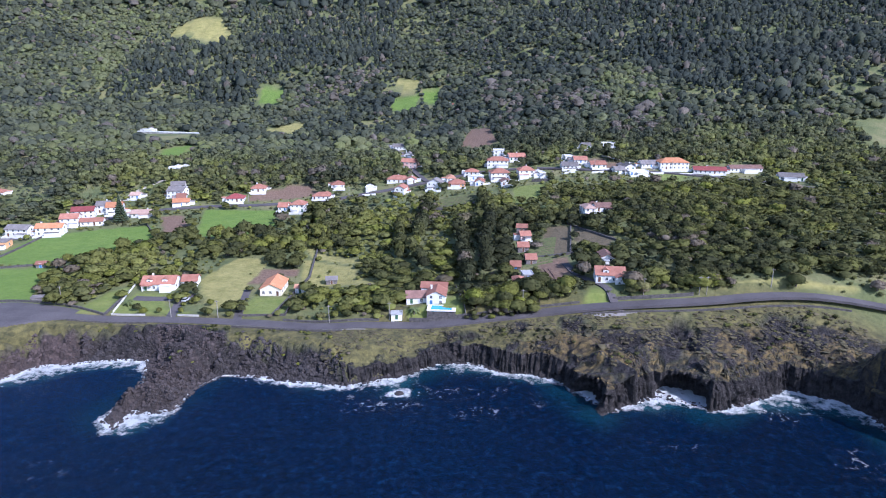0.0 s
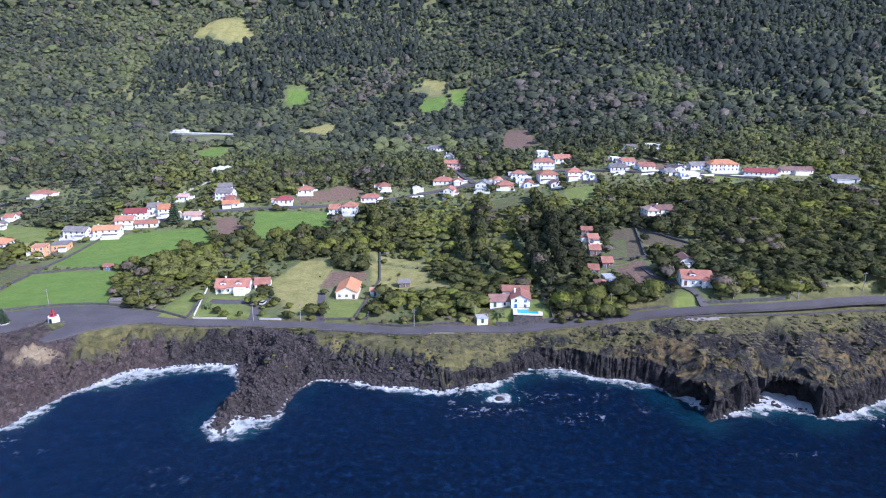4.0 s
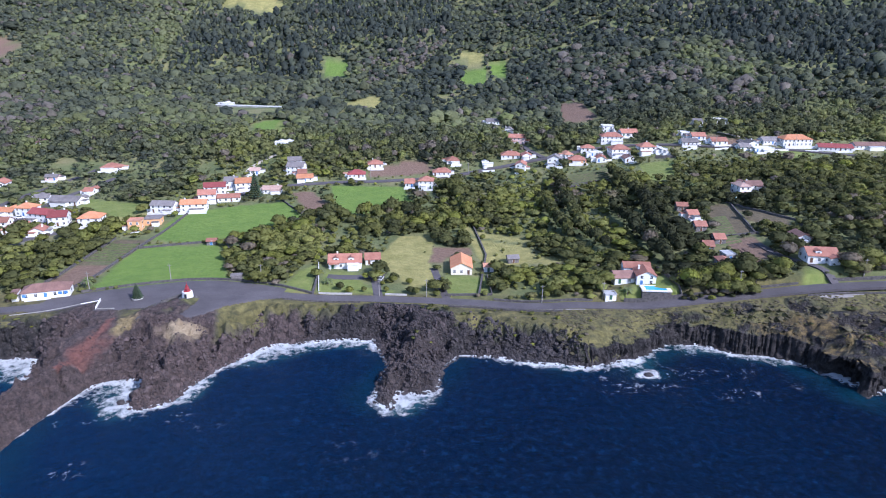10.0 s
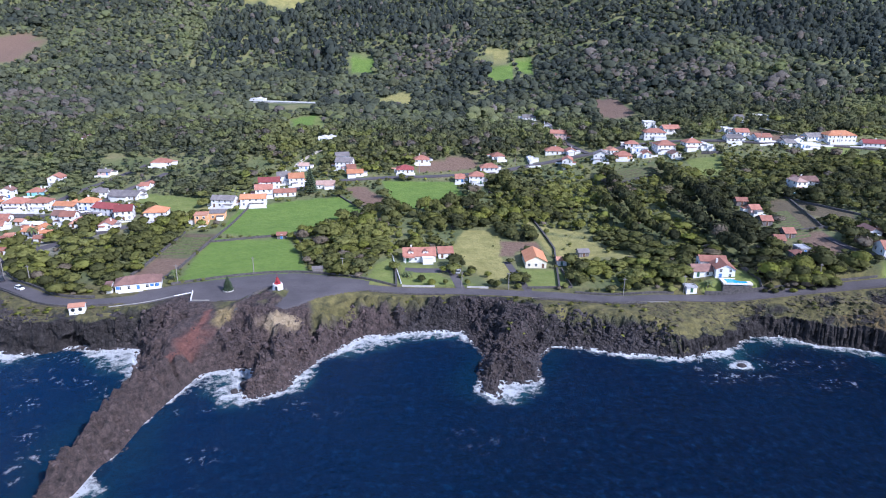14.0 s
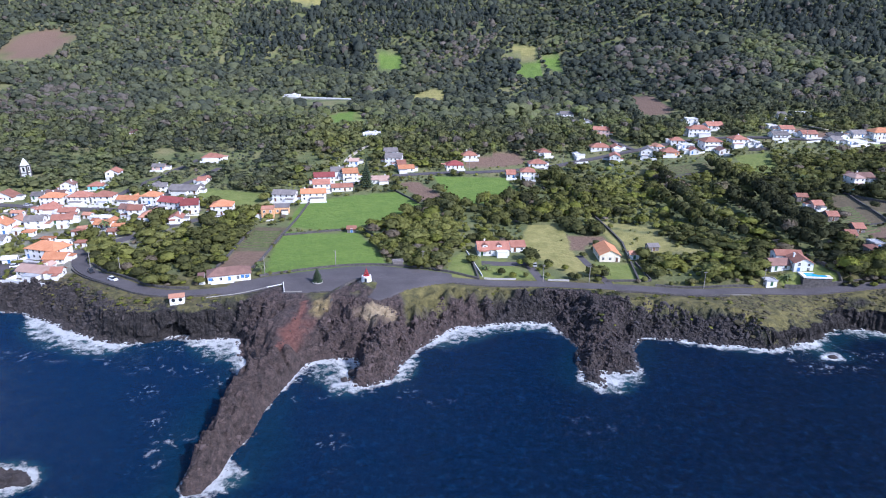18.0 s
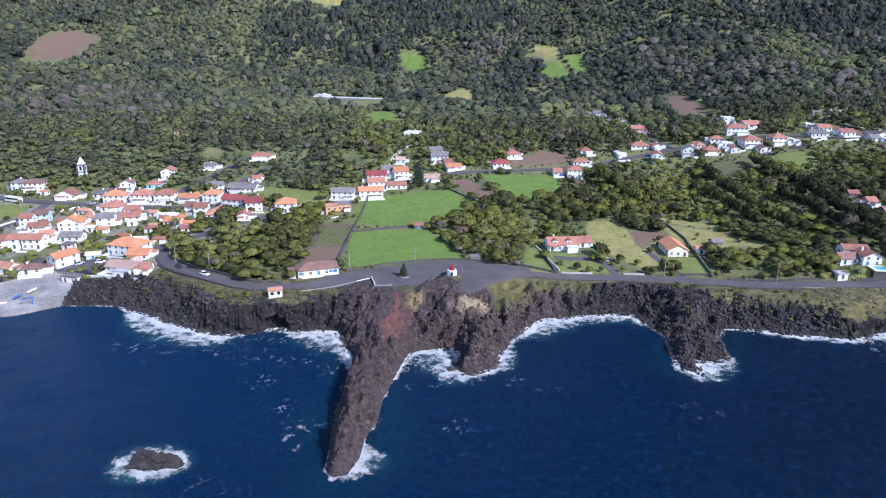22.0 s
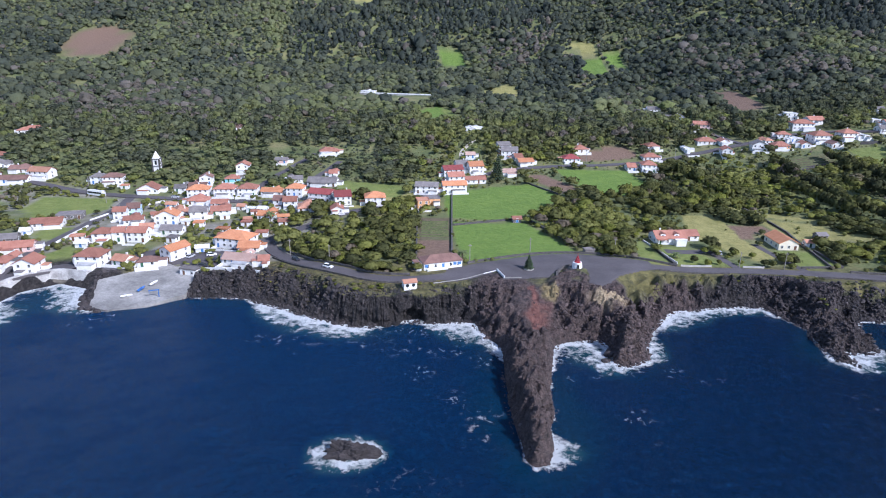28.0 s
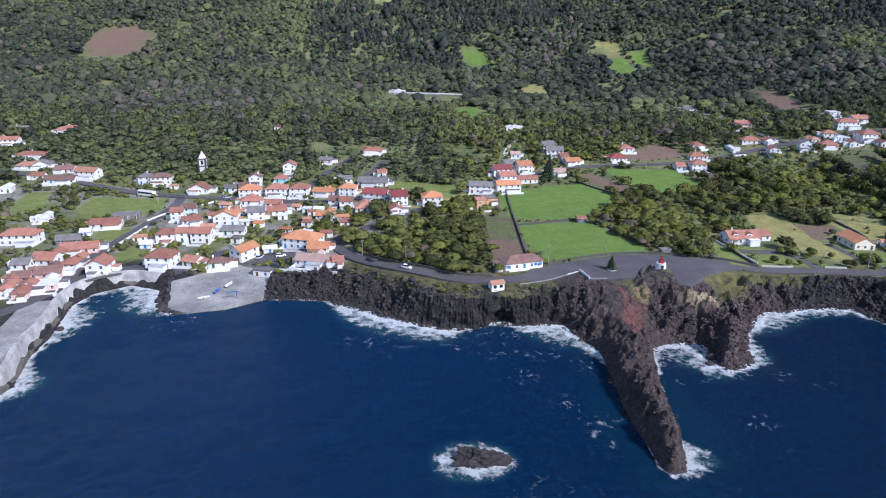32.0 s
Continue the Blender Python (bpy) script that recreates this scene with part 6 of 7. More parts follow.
def tree_kind(seed):
    """A broad evergreen: tapered trunk, limbs, crown of leaf clumps."""
    r = random.Random(seed)
    t = new("tree")
    bm = bmesh.new()
    rings = []
    for k, (z, rad) in enumerate(((-0.3, 0.075), (0.15, 0.055), (0.55, 0.035), (0.95, 0.012))):
        rings.append([bm.verts.new((rad * math.cos(a) + 0.03 * k * math.sin(seed), rad * math.sin(a), z)) for a in (i * math.pi / 3 for i in range(6))])
    for a, b in zip(rings[:-1], rings[1:]):
        for i in range(6):
            bm.faces.new((a[i], a[(i + 1) % 6], b[(i + 1) % 6], b[i]))
    for k in range(5):
        a = k * 1.26 + r.random()
        p0 = Vector((0, 0, 0.35 + 0.08 * k))
        p1 = p0 + Vector((math.cos(a) * 0.55, math.sin(a) * 0.55, 0.30))
        s = Vector((-math.sin(a), math.cos(a), 0)) * 0.022
        u = Vector((0, 0, 0.022))
        q0 = [bm.verts.new(p0 + d) for d in (s, u, -s, -u)]
        tip = bm.verts.new(p1)
        for i in range(4):
            bm.faces.new((q0[i], q0[(i + 1) % 4], tip))
    part("trunk", bm, M_BARK, t)
    v, f = crown_arrays(np.random.RandomState(seed), 170, 0.13, ICO1, 0.85, 9, 0.45)
    v = v * (1, 1, 0.62) + (0, 0, 0.62)
    w = (v - (0, 0, 0.5)) * (1, 1, 1.6) + np.random.RandomState(seed).normal(0, 0.16, v.shape)
    me = fast_mesh("crown", v, f, None, w / np.linalg.norm(w, axis=1, keepdims=True))
    part("crown", me, M_LEAF_ONE, t)
    return t


x, y = scatter(-300, 165, 200, 330, 3.05, 61)
k = wanted(x, y, 62)
x, y = x[k], y[k]
near_row = np.min([line_dist(x, y, q) for q in ROWS], axis=0)
thin = (near_row > 4.5) | (x < -45)
x, y = x[thin], y[thin]
# a belt of scrub close behind the wall of the coast road in the east
bx = np.random.RandomState(65).uniform(14, 112, 330)
by = np.interp(bx, [q[0] for q in COAST_ROAD], [q[1] for q in COAST_ROAD]) + np.random.RandomState(66).uniform(5.0, 14, 330)
free = ~((bx > 53) & (bx < 74))
for hx, hy, hr in HOUSES:
    free &= np.hypot(bx - hx, by - hy) > hr + 2.0
x, y = np.concatenate([x, bx[free]]), np.concatenate([y, by[free]])
r = np.random.RandomState(63)
# windbreaks: close rows of tall dark trees
for q in ROWS:
    (ax, ay), (bx, by) = q
    m = int(math.dist(*q) / 1.5)
    u = (np.arange(m) + r.uniform(-0.4, 0.4, m)) / m
    x, y = np.concatenate([x, ax + (bx - ax) * u + r.normal(0, 0.7, m)]), np.concatenate([y, ay + (by - ay) * u])
near_row = np.min([line_dist(x, y, q) for q in ROWS], axis=0)
rad = np.clip(np.exp(r.normal(0.76, 0.44, len(x))), 0.8, 4.6) * (1 - 0.15 * (y < 215))
high = rad * r.uniform(1.1, 1.65, len(x)) + 4.0 * ss(4.5, 2, near_row) + 1.0 * ss(250, 300, y)
orchard = (x > -42) & (x < 32) & (y > 222) & (y < 330) & (near_row > 4)
high[orchard] *= 0.72
# the trees nearest the coast are things of their own
order = np.argsort(y - np.interp(x, [q[0] for q in COAST_ROAD], [q[1] for q in COAST_ROAD]))
single = order[:270]
rest = order[270:]
KINDS = [tree_kind(s) for s in (5, 6, 7, 8, 9)]
TREE_LABELS = ["dense dark evergreen tree with a rounded crown", "broad evergreen tree with a loose uneven crown", "small bushy evergreen tree beside the coast road"]
for n, i in enumerate(single):
    src = KINDS[n % 5]
    m = pose(x[i], y[i], gz(x[i], y[i]) - 0.1, 0, 0, r.uniform(0, 360)) @ Matrix.Diagonal((rad[i] * 1.1, rad[i] * 1.1, high[i] * 0.95, 1))
    if n < 5:
        src.matrix_world = m
        o = src
    else:
        keep = src.scale.copy()
        o = copy_thing(src, m @ Matrix.Diagonal((1 / keep[0], 1 / keep[1], 1 / keep[2], 1)))
    tagged(o, TREE_LABELS[0 if high[i] > 5.6 else 1 if high[i] > 4.4 else 2], "tree", "trees along the coast road")
wood("coastal_woods", x[rest], y[rest], rad[rest], high[rest], "near", "mixed evergreen trees and scrub between fields and gardens", 64)

x, y = scatter(-620, 330, 330, 520, 4.3, 71)
x2, y2 = scatter(-620, -300, 200, 330, 4.6, 72)
x3, y3 = scatter(165, 330, 200, 330, 4.6, 73)
x, y = np.concatenate([x, x2, x3]), np.concatenate([y, y2, y3])
k = wanted(x, y, 74)
x, y = x[k], y[k]
near_row = np.min([line_dist(x, y, q) for q in ROWS], axis=0)
r = np.random.RandomState(75)
rad = np.clip(np.exp(r.normal(1.02, 0.38, len(x))), 1.1, 5.0)
high = rad * r.uniform(1.1, 1.55, len(x)) + 2.5 * ss(400, 460, y) + 4.0 * ss(4.5, 2, near_row)
low = (y < 340) & (x < -283)
rad[low], high[low] = rad[low] * 0.62, high[low] * 0.55


def stand(x, y):
    """Above zero inside the dark cedar plantations and the painted shadow patch."""
    return share(x, y, PLANTED_SHADED, 14) - 0.5


c = (stand(x, y) + r.normal(0, 0.05, len(x)) > 0) & (y > 440)
wood("valley_woods", x[~c], y[~c], rad[~c], high[~c], "far", "mixed evergreen woods behind the village", 76)
# trees of the shadow patch, their dark tint standing for shade
wood("valley_cedars", x[c], y[c], rad[c] * 0.85, high[c] * 1.15, "cedar", "tall trees behind the village, coloured dark for a shadow", 77)

def forest(name, x, y, size, spread, label, seed):
    r = np.random.RandomState(seed)
    rad = np.exp(r.normal(size, spread, len(x)))
    c = stand(x, y) + r.normal(0, 0.05, len(x)) > 0
    wood(name, x[~c], y[~c], rad[~c], rad[~c] * r.uniform(1.2, 1.7, (~c).sum()), "wood", label, seed + 1)
    wood(name.split("_")[0] + "_cedars", x[c], y[c], rad[c] * 1.02, rad[c] * r.uniform(1.5, 2.3, c.sum()), "cedar", "dark cedar plantation on the hillside", seed + 2)


x, y = scatter(-960, 720, 520, 1110, 5.5, 81)
k = wanted(x, y, 82)
forest("hillside_forest", x[k], y[k], 1.20, 0.32, "dense evergreen forest climbing the hillside", 83)
x, y = scatter(-1150, 900, 1110, 1400, 17, 91)
k = wanted(x, y, 92)
forest("mountain_forest", x[k], y[k], 2.3, 0.22, "dense forest on the steep upper slope", 93)

# ---- harbour ----
ring = RAMP
bm = bmesh.new()
hi = [bm.verts.new((px, py, float(ramp_z(py)))) for px, py in ring]
lo = [bm.verts.new((px, py, -1.5)) for px, py in ring]
bm.faces.new(hi)
for i in range(len(ring)):
    bm.faces.new((lo[i], lo[(i + 1) % len(ring)], hi[(i + 1) % len(ring)], hi[i]))
bmesh.ops.recalc_face_normals(bm, faces=bm.faces)
tagged(part("slipway", bm, M_SLIP), "broad pale concrete boat slipway sloping into the sea", "slipway", kind="structure")
draped("quay", [(-344.4, 208.1), (-323.7, 221.2), (-308.6, 216), (-299.8, 212.4), (-296, 226.9), (-305.9, 240), (-323.9, 243.3), (-334.3, 238.3), (-346.8, 222)], 0.08, M_ASPH, "grey asphalt harbour yard with parked cars", "yard", 1.2)
wall_line = [(-367.6, 116.3), (-361.6, 129.6), (-360.3, 137.7), (-366.8, 154.4), (-368.1, 165.9), (-371.4, 179.4), (-374.9, 191.1), (-373.6, 203.2), (-362.1, 212.8), (-348.7, 209.6)]
M_SEAWALL = two_tone("pale sea wall", (0.24, 0.23, 0.22), (0.52, 0.51, 0.49), 0.25, bump_d=0.06)
p = smooth_line(wall_line, 2.0)
n = side_normals(p)
bm = bmesh.new()
rows = []
for (ax, ay), (bx, by) in zip(p, n):
    prof = [(-1.6, -1.5), (-0.6, 4.4), (-0.5, 5.6), (0.3, 5.6), (0.4, 4.9), (1.4, 4.9), (1.6, -1.5)]
    rows.append([bm.verts.new((ax - bx * u * -1, ay - by * u * -1, z)) for u, z in prof])
for r0, r1 in zip(rows[:-1], rows[1:]):
    for k in range(7):
        bm.faces.new((r0[k], r0[(k + 1) % 7], r1[(k + 1) % 7], r1[k]))
bm.faces.new(rows[0]), bm.faces.new(rows[-1][::-1])
bmesh.ops.recalc_face_normals(bm, faces=bm.faces)
tagged(part("sea_wall", bm, M_SEAWALL), "pale masonry sea wall curving round the harbour", "wall", kind="structure")
M_FOOT = two_tone("wet stone footing", (0.045, 0.040, 0.034), (0.15, 0.135, 0.11), 0.5, bump_d=0.1)
bm = bmesh.new()
rows = []
for k, ((ax, ay), (bx, by)) in enumerate(zip(p, n)):
    up = 1.3 + 0.5 * math.sin(k * 0.9) + 0.3 * math.sin(k * 2.3)
    rows.append([bm.verts.new((ax + bx * u, ay + by * u, z)) for u, z in ((-2.3, -1.5), (-2.0, up * 0.6), (-1.15, up), (-0.9, up - 0.1), (-0.9, -1.5))])
for r0, r1 in zip(rows[:-1], rows[1:]):
    for k in range(5):
        bm.faces.new((r0[k], r0[(k + 1) % 5], r1[(k + 1) % 5], r1[k]))
bm.faces.new(rows[0]), bm.faces.new(rows[-1][::-1])
bmesh.ops.recalc_face_normals(bm, faces=bm.faces)
tagged(part("wall_footing", bm, M_FOOT), "dark wet stone footing of the sea wall", "wall", kind="structure")
ribbon("promenade", [(-374.9, 126.5), (-367.4, 137.8), (-372.6, 155.6), (-374.4, 168.1), (-378.3, 182.8)], 8.5, M_SLIP, 0.1, "pale paved promenade behind the sea wall", "pavement", 4)
garden_wall([(-309, 214.5), (-297, 213), (-281, 205.5)], 1.3, 0.4, WALL["white"], "whitewashed wall above the black harbour rocks", lift=-0.3)
garden_wall([(-346.5, 215.5), (-336.2, 214.4), (-327.9, 220.4)], 1.2, 0.4, WALL["white"], "whitewashed wall at the head of the slipway")
garden_wall([(-332.2, 242.3), (-321.8, 229.7), (-323.8, 223.5)], 1.4, 0.4, WALL["white"], "whitewashed yard wall beside the harbour street")
garden_wall([(-361.6, 313.5), (-378.8, 295.4), (-383.1, 278)], 0.9, 0.4, WALL["white"], "whitewashed wall beside the descending street")
garden_wall([(-379.1, 268.8), (-379.6, 249.2), (-379.7, 233.1)], 0.9, 0.4, WALL["white"], "whitewashed wall beside the descending street")
terrace = thing("terrace_wall", -256, 632, 0, -12, "long white retaining wall of a hillside terrace", "wall")
part("wall", boxes((-41, 41, -0.4, 0.4, 28.0, 34.0)), M_SEAWALL, terrace)
part("coping", boxes((-41.3, 41.3, -0.7, 0.7, 34.0, 35.0)), WALL["white"], terrace, "whitewashed coping")
garden_wall([(65.7, 406.1), (72.7, 404.1), (78.8, 404.7)], 2.0, 0.6, M_STONE, "dark stone terrace below a two-storey house")
for q in ([(-5.6, 210.3), (1.5, 209.6), (15, 209.3)], [(15, 209.3), (13.4, 220), (11.8, 231)]):
    garden_wall(q, 1.5, 0.25, M_STONE, "dark garden wall round a pool terrace")
for k in range(14):
    hx = -46 + 19 * k
    if hx > 200:
        break
    z = 404 + 4 * math.sin(k) if hx < 90 else 404 - (hx - 90) * 0.07
    garden_wall([(hx, z + 9), (hx + 9, z + 9.5)], 1.1, 0.35, WALL["white"], "whitewashed wall along the upper village street")

M_BLUEP = two_tone("blue metal paint", (0.03, 0.10, 0.30), (0.05, 0.15, 0.40), 1.5, 0.4)
t = thing("harbour_crane", -315, 194.4, float(ramp_z(194.0)) - 0.05, 20, "blue steel harbour crane on the concrete slipway", "crane")
t.scale = (0.62, 0.62, 0.62)
part("base", boxes((-0.6, 0.6, -0.6, 0.6, 0, 0.4)), M_CONC, t)
part("mast", boxes((-0.22, 0.22, -0.22, 0.22, 0.4, 4.6)), M_BLUEP, t)
part("jib", boxes((-5.2, 0.6, -0.2, 0.2, 4.6, 5.1)), M_BLUEP, t)
part("strut", boxes((-5.1, -4.8, -0.15, 0.15, 3.2, 4.6)), M_BLUEP, t)

M_TYRE, M_CARGLASS = mat("tyre rubber", (0.02, 0.02, 0.02), 0.9), mat("car glass", (0.02, 0.025, 0.03), 0.06)
CAR_PAINT = {}
for nm, col in (("white", (0.75, 0.75, 0.76)), ("dark", (0.03, 0.03, 0.035)), ("silver", (0.42, 0.43, 0.45)), ("red", (0.40, 0.03, 0.03))):
    CAR_PAINT[nm] = mat(nm + " car paint", col, 0.25)


def loft(sections, m):
    """A body from cross-sections (x, half width, z low, z high)."""
    bm = bmesh.new()
    rings = []
    for x, hw, z0, z1 in sections:
        rings.append([bm.verts.new(q) for q in ((x, -hw, z0), (x, hw, z0), (x, hw, z0 * 0.4 + z1 * 0.6), (x, hw * 0.86, z1), (x, -hw * 0.86, z1), (x, -hw, z0 * 0.4 + z1 * 0.6))])
    for a, b in zip(rings[:-1], rings[1:]):
        for i in range(6):
            bm.faces.new((a[i], a[(i + 1) % 6], b[(i + 1) % 6], b[i]))
    bm.faces.new(rings[0][::-1]), bm.faces.new(rings[-1])
    bmesh.ops.recalc_face_normals(bm, faces=bm.faces)
    return bm


def wheel(t, x, y, r):
    bm = bmesh.new()
    prism(bm, circle(r, 14), -0.1, 0.1)
    o = part("wheel", bm, M_TYRE, t)
    o.location, o.rotation_euler = (x, y, r), (radians(90), 0, 0)


def car(x, y, rz, paint, z=None):
    t = thing("car", x, y, (gz(x, y) + 0.12) if z is None else z, rz, f"{paint} hatchback car parked on asphalt", "car", "parked cars")
    part("body", loft([(-2.0, 0.78, 0.35, 0.8), (-1.9, 0.85, 0.25, 0.95), (0.9, 0.85, 0.22, 0.92), (1.8, 0.82, 0.25, 0.78), (2.05, 0.72, 0.35, 0.65)], None), CAR_PAINT[paint], t)
    part("cabin", loft([(-1.85, 0.70, 0.9, 1.05), (-1.45, 0.74, 0.9, 1.42), (0.2, 0.74, 0.9, 1.45), (1.0, 0.70, 0.88, 0.98)], None), M_CARGLASS, t)
    part("car_roof", boxes((-1.4, 0.2, -0.62, 0.62, 1.40, 1.48)), CAR_PAINT[paint], t)
    for wx in (-1.25, 1.3):
        for wy in (-0.82, 0.82):
            wheel(t, wx, wy, 0.31)


for cx, cy, cr, cp in ((-270, 217.5, -48, "dark"), (-255.2, 205.3, -30, "white"), (-307.7, 229.8, 20, "white"), (-302.9, 222.5, 15, "dark"), (-306.8, 217.1, 10, "dark"), (-315.7, 227.9, 70, "silver"),
                       (-327, 230.8, 60, "white"), (-264.5, 286.2, 60, "white"), (-358.2, 319.9, 5, "silver"), (-293.9, 319.4, 20, "white"), (-96.2, 233.7, 80, "silver")):
    car(cx, cy, cr, cp)
BX, BY = -402.5, 322.6
t = thing("coach", BX, BY, gz(BX, BY) + 0.15, -20, "white touring coach with dark windows parked on the road", "bus")
part("body", loft([(-5.4, 1.2, 0.4, 2.9), (-5.2, 1.25, 0.35, 3.1), (5.2, 1.25, 0.35, 3.1), (5.5, 1.15, 0.4, 2.8)], None), CAR_PAINT["white"], t)
for sgn in (-1, 1):
    for k in range(6):
        part("side_window", boxes((-4.9 + k * 1.65, -3.4 + k * 1.65, sgn * 1.27 - 0.03, sgn * 1.27 + 0.03, 1.5, 2.45)), M_CARGLASS, t)
for wx in (-3.3, 3.6):
    for wy in (-1.1, 1.1):
        wheel(t, wx, wy, 0.48)


def boat(x, y, rz, col):
    t = thing("boat", x, y, float(ramp_z(y)) + 0.02, rz, f"small {col} open boat hauled up on the slipway", "boat", "boats on the slipway")
    bm = bmesh.new()
    rings = []
    for u, hw, z0, z1 in ((-1.9, 0.65, 0.15, 0.7), (-0.6, 0.8, 0.0, 0.72), (0.8, 0.7, 0.02, 0.8), (2.1, 0.08, 0.4, 1.0)):
        rings.append([bm.verts.new(q) for q in ((u, 0, z0), (u, hw, z1), (u, hw * 0.85, z1), (u, 0, z0 + 0.15), (u, -hw * 0.85, z1), (u, -hw, z1))])
    for a, b in zip(rings[:-1], rings[1:]):
        for i in range(6):
            bm.faces.new((a[i], a[(i + 1) % 6], b[(i + 1) % 6], b[i]))
    bm.faces.new(rings[0][::-1]), bm.faces.new(rings[-1])
    bmesh.ops.recalc_face_normals(bm, faces=bm.faces)
    part("hull", bm, CAR_PAINT["white"] if col == "white" else M_BLUEP, t)
    part("bench", boxes((-0.2, 0.1, -0.6, 0.6, 0.5, 0.55)), M_BARK, t)


for b in ((-326.7, 194, 25, "white"), (-323.4, 199.2, 80, "blue"), (-320.6, 203.7, 75, "white")):
    boat(*b)

# ---- swimming pools ----
M_POOL = mat("pool water", (0.03, 0.36, 0.62), 0.06)
bump(M_POOL, noise_fac(M_POOL, 2.0, 3), 0.15, 0.05)
M_DECK = two_tone("cream paving", (0.62, 0.58, 0.52), (0.72, 0.69, 0.63), 0.8)


def pool(x, y, w, d, rot, z, mx, my):
    t = thing("swimming_pool", x, y, z, rot, "rectangular blue swimming pool in a cream paved terrace", "pool")
    bm = boxes((-w / 2 - mx, w / 2 + mx, -d / 2 - my, -d / 2, -0.4, 0.1), (-w / 2 - mx, w / 2 + mx, d / 2, d / 2 + my, -0.4, 0.1),
               (-w / 2 - mx, -w / 2, -d / 2, d / 2, -0.4, 0.1), (w / 2, w / 2 + mx, -d / 2, d / 2, -0.4, 0.1))
    part("terrace", bm, M_DECK, t)
    part("retaining_wall", boxes((-w / 2 - mx + 0.1, w / 2 + mx - 0.1, -d / 2 - my + 0.1, d / 2 + my - 0.1, -3.2, -0.85)), M_STONE, t, "dark stone base")
    part("water", boxes((-w / 2, w / 2, -d / 2, d / 2, -0.8, -0.03)), M_POOL, t)
    HOUSES.append((x, y, w / 2 + 1))


pool(6.2, 212.4, 7.6, 4.2, -4, float(land(6.2, 212.4)) + 0.35, 1.5, 0.7)
pool(77.2, 311, 6.5, 4.0, 20, float(land(77.2, 311)) + 0.5, 0.8, 0.6)

# ---- poles ----
M_POLE = two_tone("grey wooden pole", (0.22, 0.20, 0.18), (0.34, 0.32, 0.29), 2.0)


def pole(x, y, h=7.0):
    t = thing("utility_pole", x, y, gz(x, y), 0, "grey wooden utility pole with a short crossbar", "pole", "utility poles")
    bm = bmesh.new()
    prism(bm, circle(0.16, 8), -0.5, h, 0.65)
    part("shaft", bm, M_POLE, t)
    part("crossbar", boxes((-0.7, 0.7, -0.06, 0.06, h - 0.6, h - 0.45)), M_POLE, t)


for q in ((78.9, 209), (98.4, 207.6), (101, 207.5), (-142, 227.3), (-176.7, 226.2), (-201.7, 214), (-255.9, 212.5), (-95.3, 216.6), (-77.6, 216.2), (-35.2, 211.7), (-13, 211.4), (35.7, 210.4), (124.7, 209.1), (-273.7, 224),
          (-391.7, 311.3), (-376.7, 295), (-412.6, 334.3), (-117.7, 398.4), (-54.7, 411.2), (109.7, 420), (160.7, 416.8)):
    pole(*q)

# ---- conifers and palms ----
M_CONIFER = two_tone("dark conifer needles", (0.022, 0.040, 0.020), (0.045, 0.070, 0.032), 1.5)


def conifer(x, y, h, r, label):
    t = thing("norfolk_pine", x, y, gz(x, y), 0, label, "tree")
    bm = bmesh.new()
    prism(bm, circle(0.035 * h, 8), -0.3, h * 0.95, 0.15)
    part("trunk", bm, M_BARK, t)
    rr = random.Random(int(abs(x)))
    vs, fs = [], []
    for k in range(13):
        z = h * (0.10 + 0.88 * k / 13)
        L = r * (1 - k / 13.5) * rr.uniform(0.85, 1.1)
        for a in range(9):
            an = a * 2 * math.pi / 9 + k * 0.37 + rr.uniform(-0.1, 0.1)
            c, s = math.cos(an), math.sin(an)
            wd = 0.16 * L + 0.12
            i = len(vs)
            for u, sd, dz in ((0.05, 0, 0), (0.6, 1, -0.02 * h), (1.0, 0, 0.01 * h), (0.6, -1, -0.02 * h), (0.55, 0, 0.025 * h), (0.55, 0, -0.05 * h)):
                vs.append((c * u * L - s * sd * wd, s * u * L + c * sd * wd, z + dz))
            fs += [(i, i + 1, i + 4), (i + 1, i + 2, i + 4), (i + 2, i + 3, i + 4), (i + 3, i, i + 4), (i + 1, i, i + 5), (i + 2, i + 1, i + 5), (i + 3, i + 2, i + 5), (i, i + 3, i + 5)]
    part("crown", fast_mesh("crown", vs, fs), M_CONIFER, t)


conifer(-179.9, 205.1, 6.2, 2.4, "young norfolk pine in a round planter on the square")
bm = bmesh.new()
prism(bm, circle(1.9, 18), -0.3, 0.35)
o = tagged(part("planter", bm, M_CONC), "round pale concrete planter on the asphalt square", "planter")
o.location = (-179.9, 205.1, float(land(-179.9, 205.1)) + 0.1)
conifer(-179.6, 355.2, 17, 4.8, "tall dark norfolk pine beside white houses")
conifer(-381.6, 163.2, 7.5, 3.2, "norfolk pine beside the pale promenade")
conifer(-383.9, 156.7, 5.5, 2.6, "norfolk pine beside the pale promenade")
M_PALM = two_tone("palm fronds", (0.06, 0.085, 0.025), (0.12, 0.15, 0.05), 1.5)


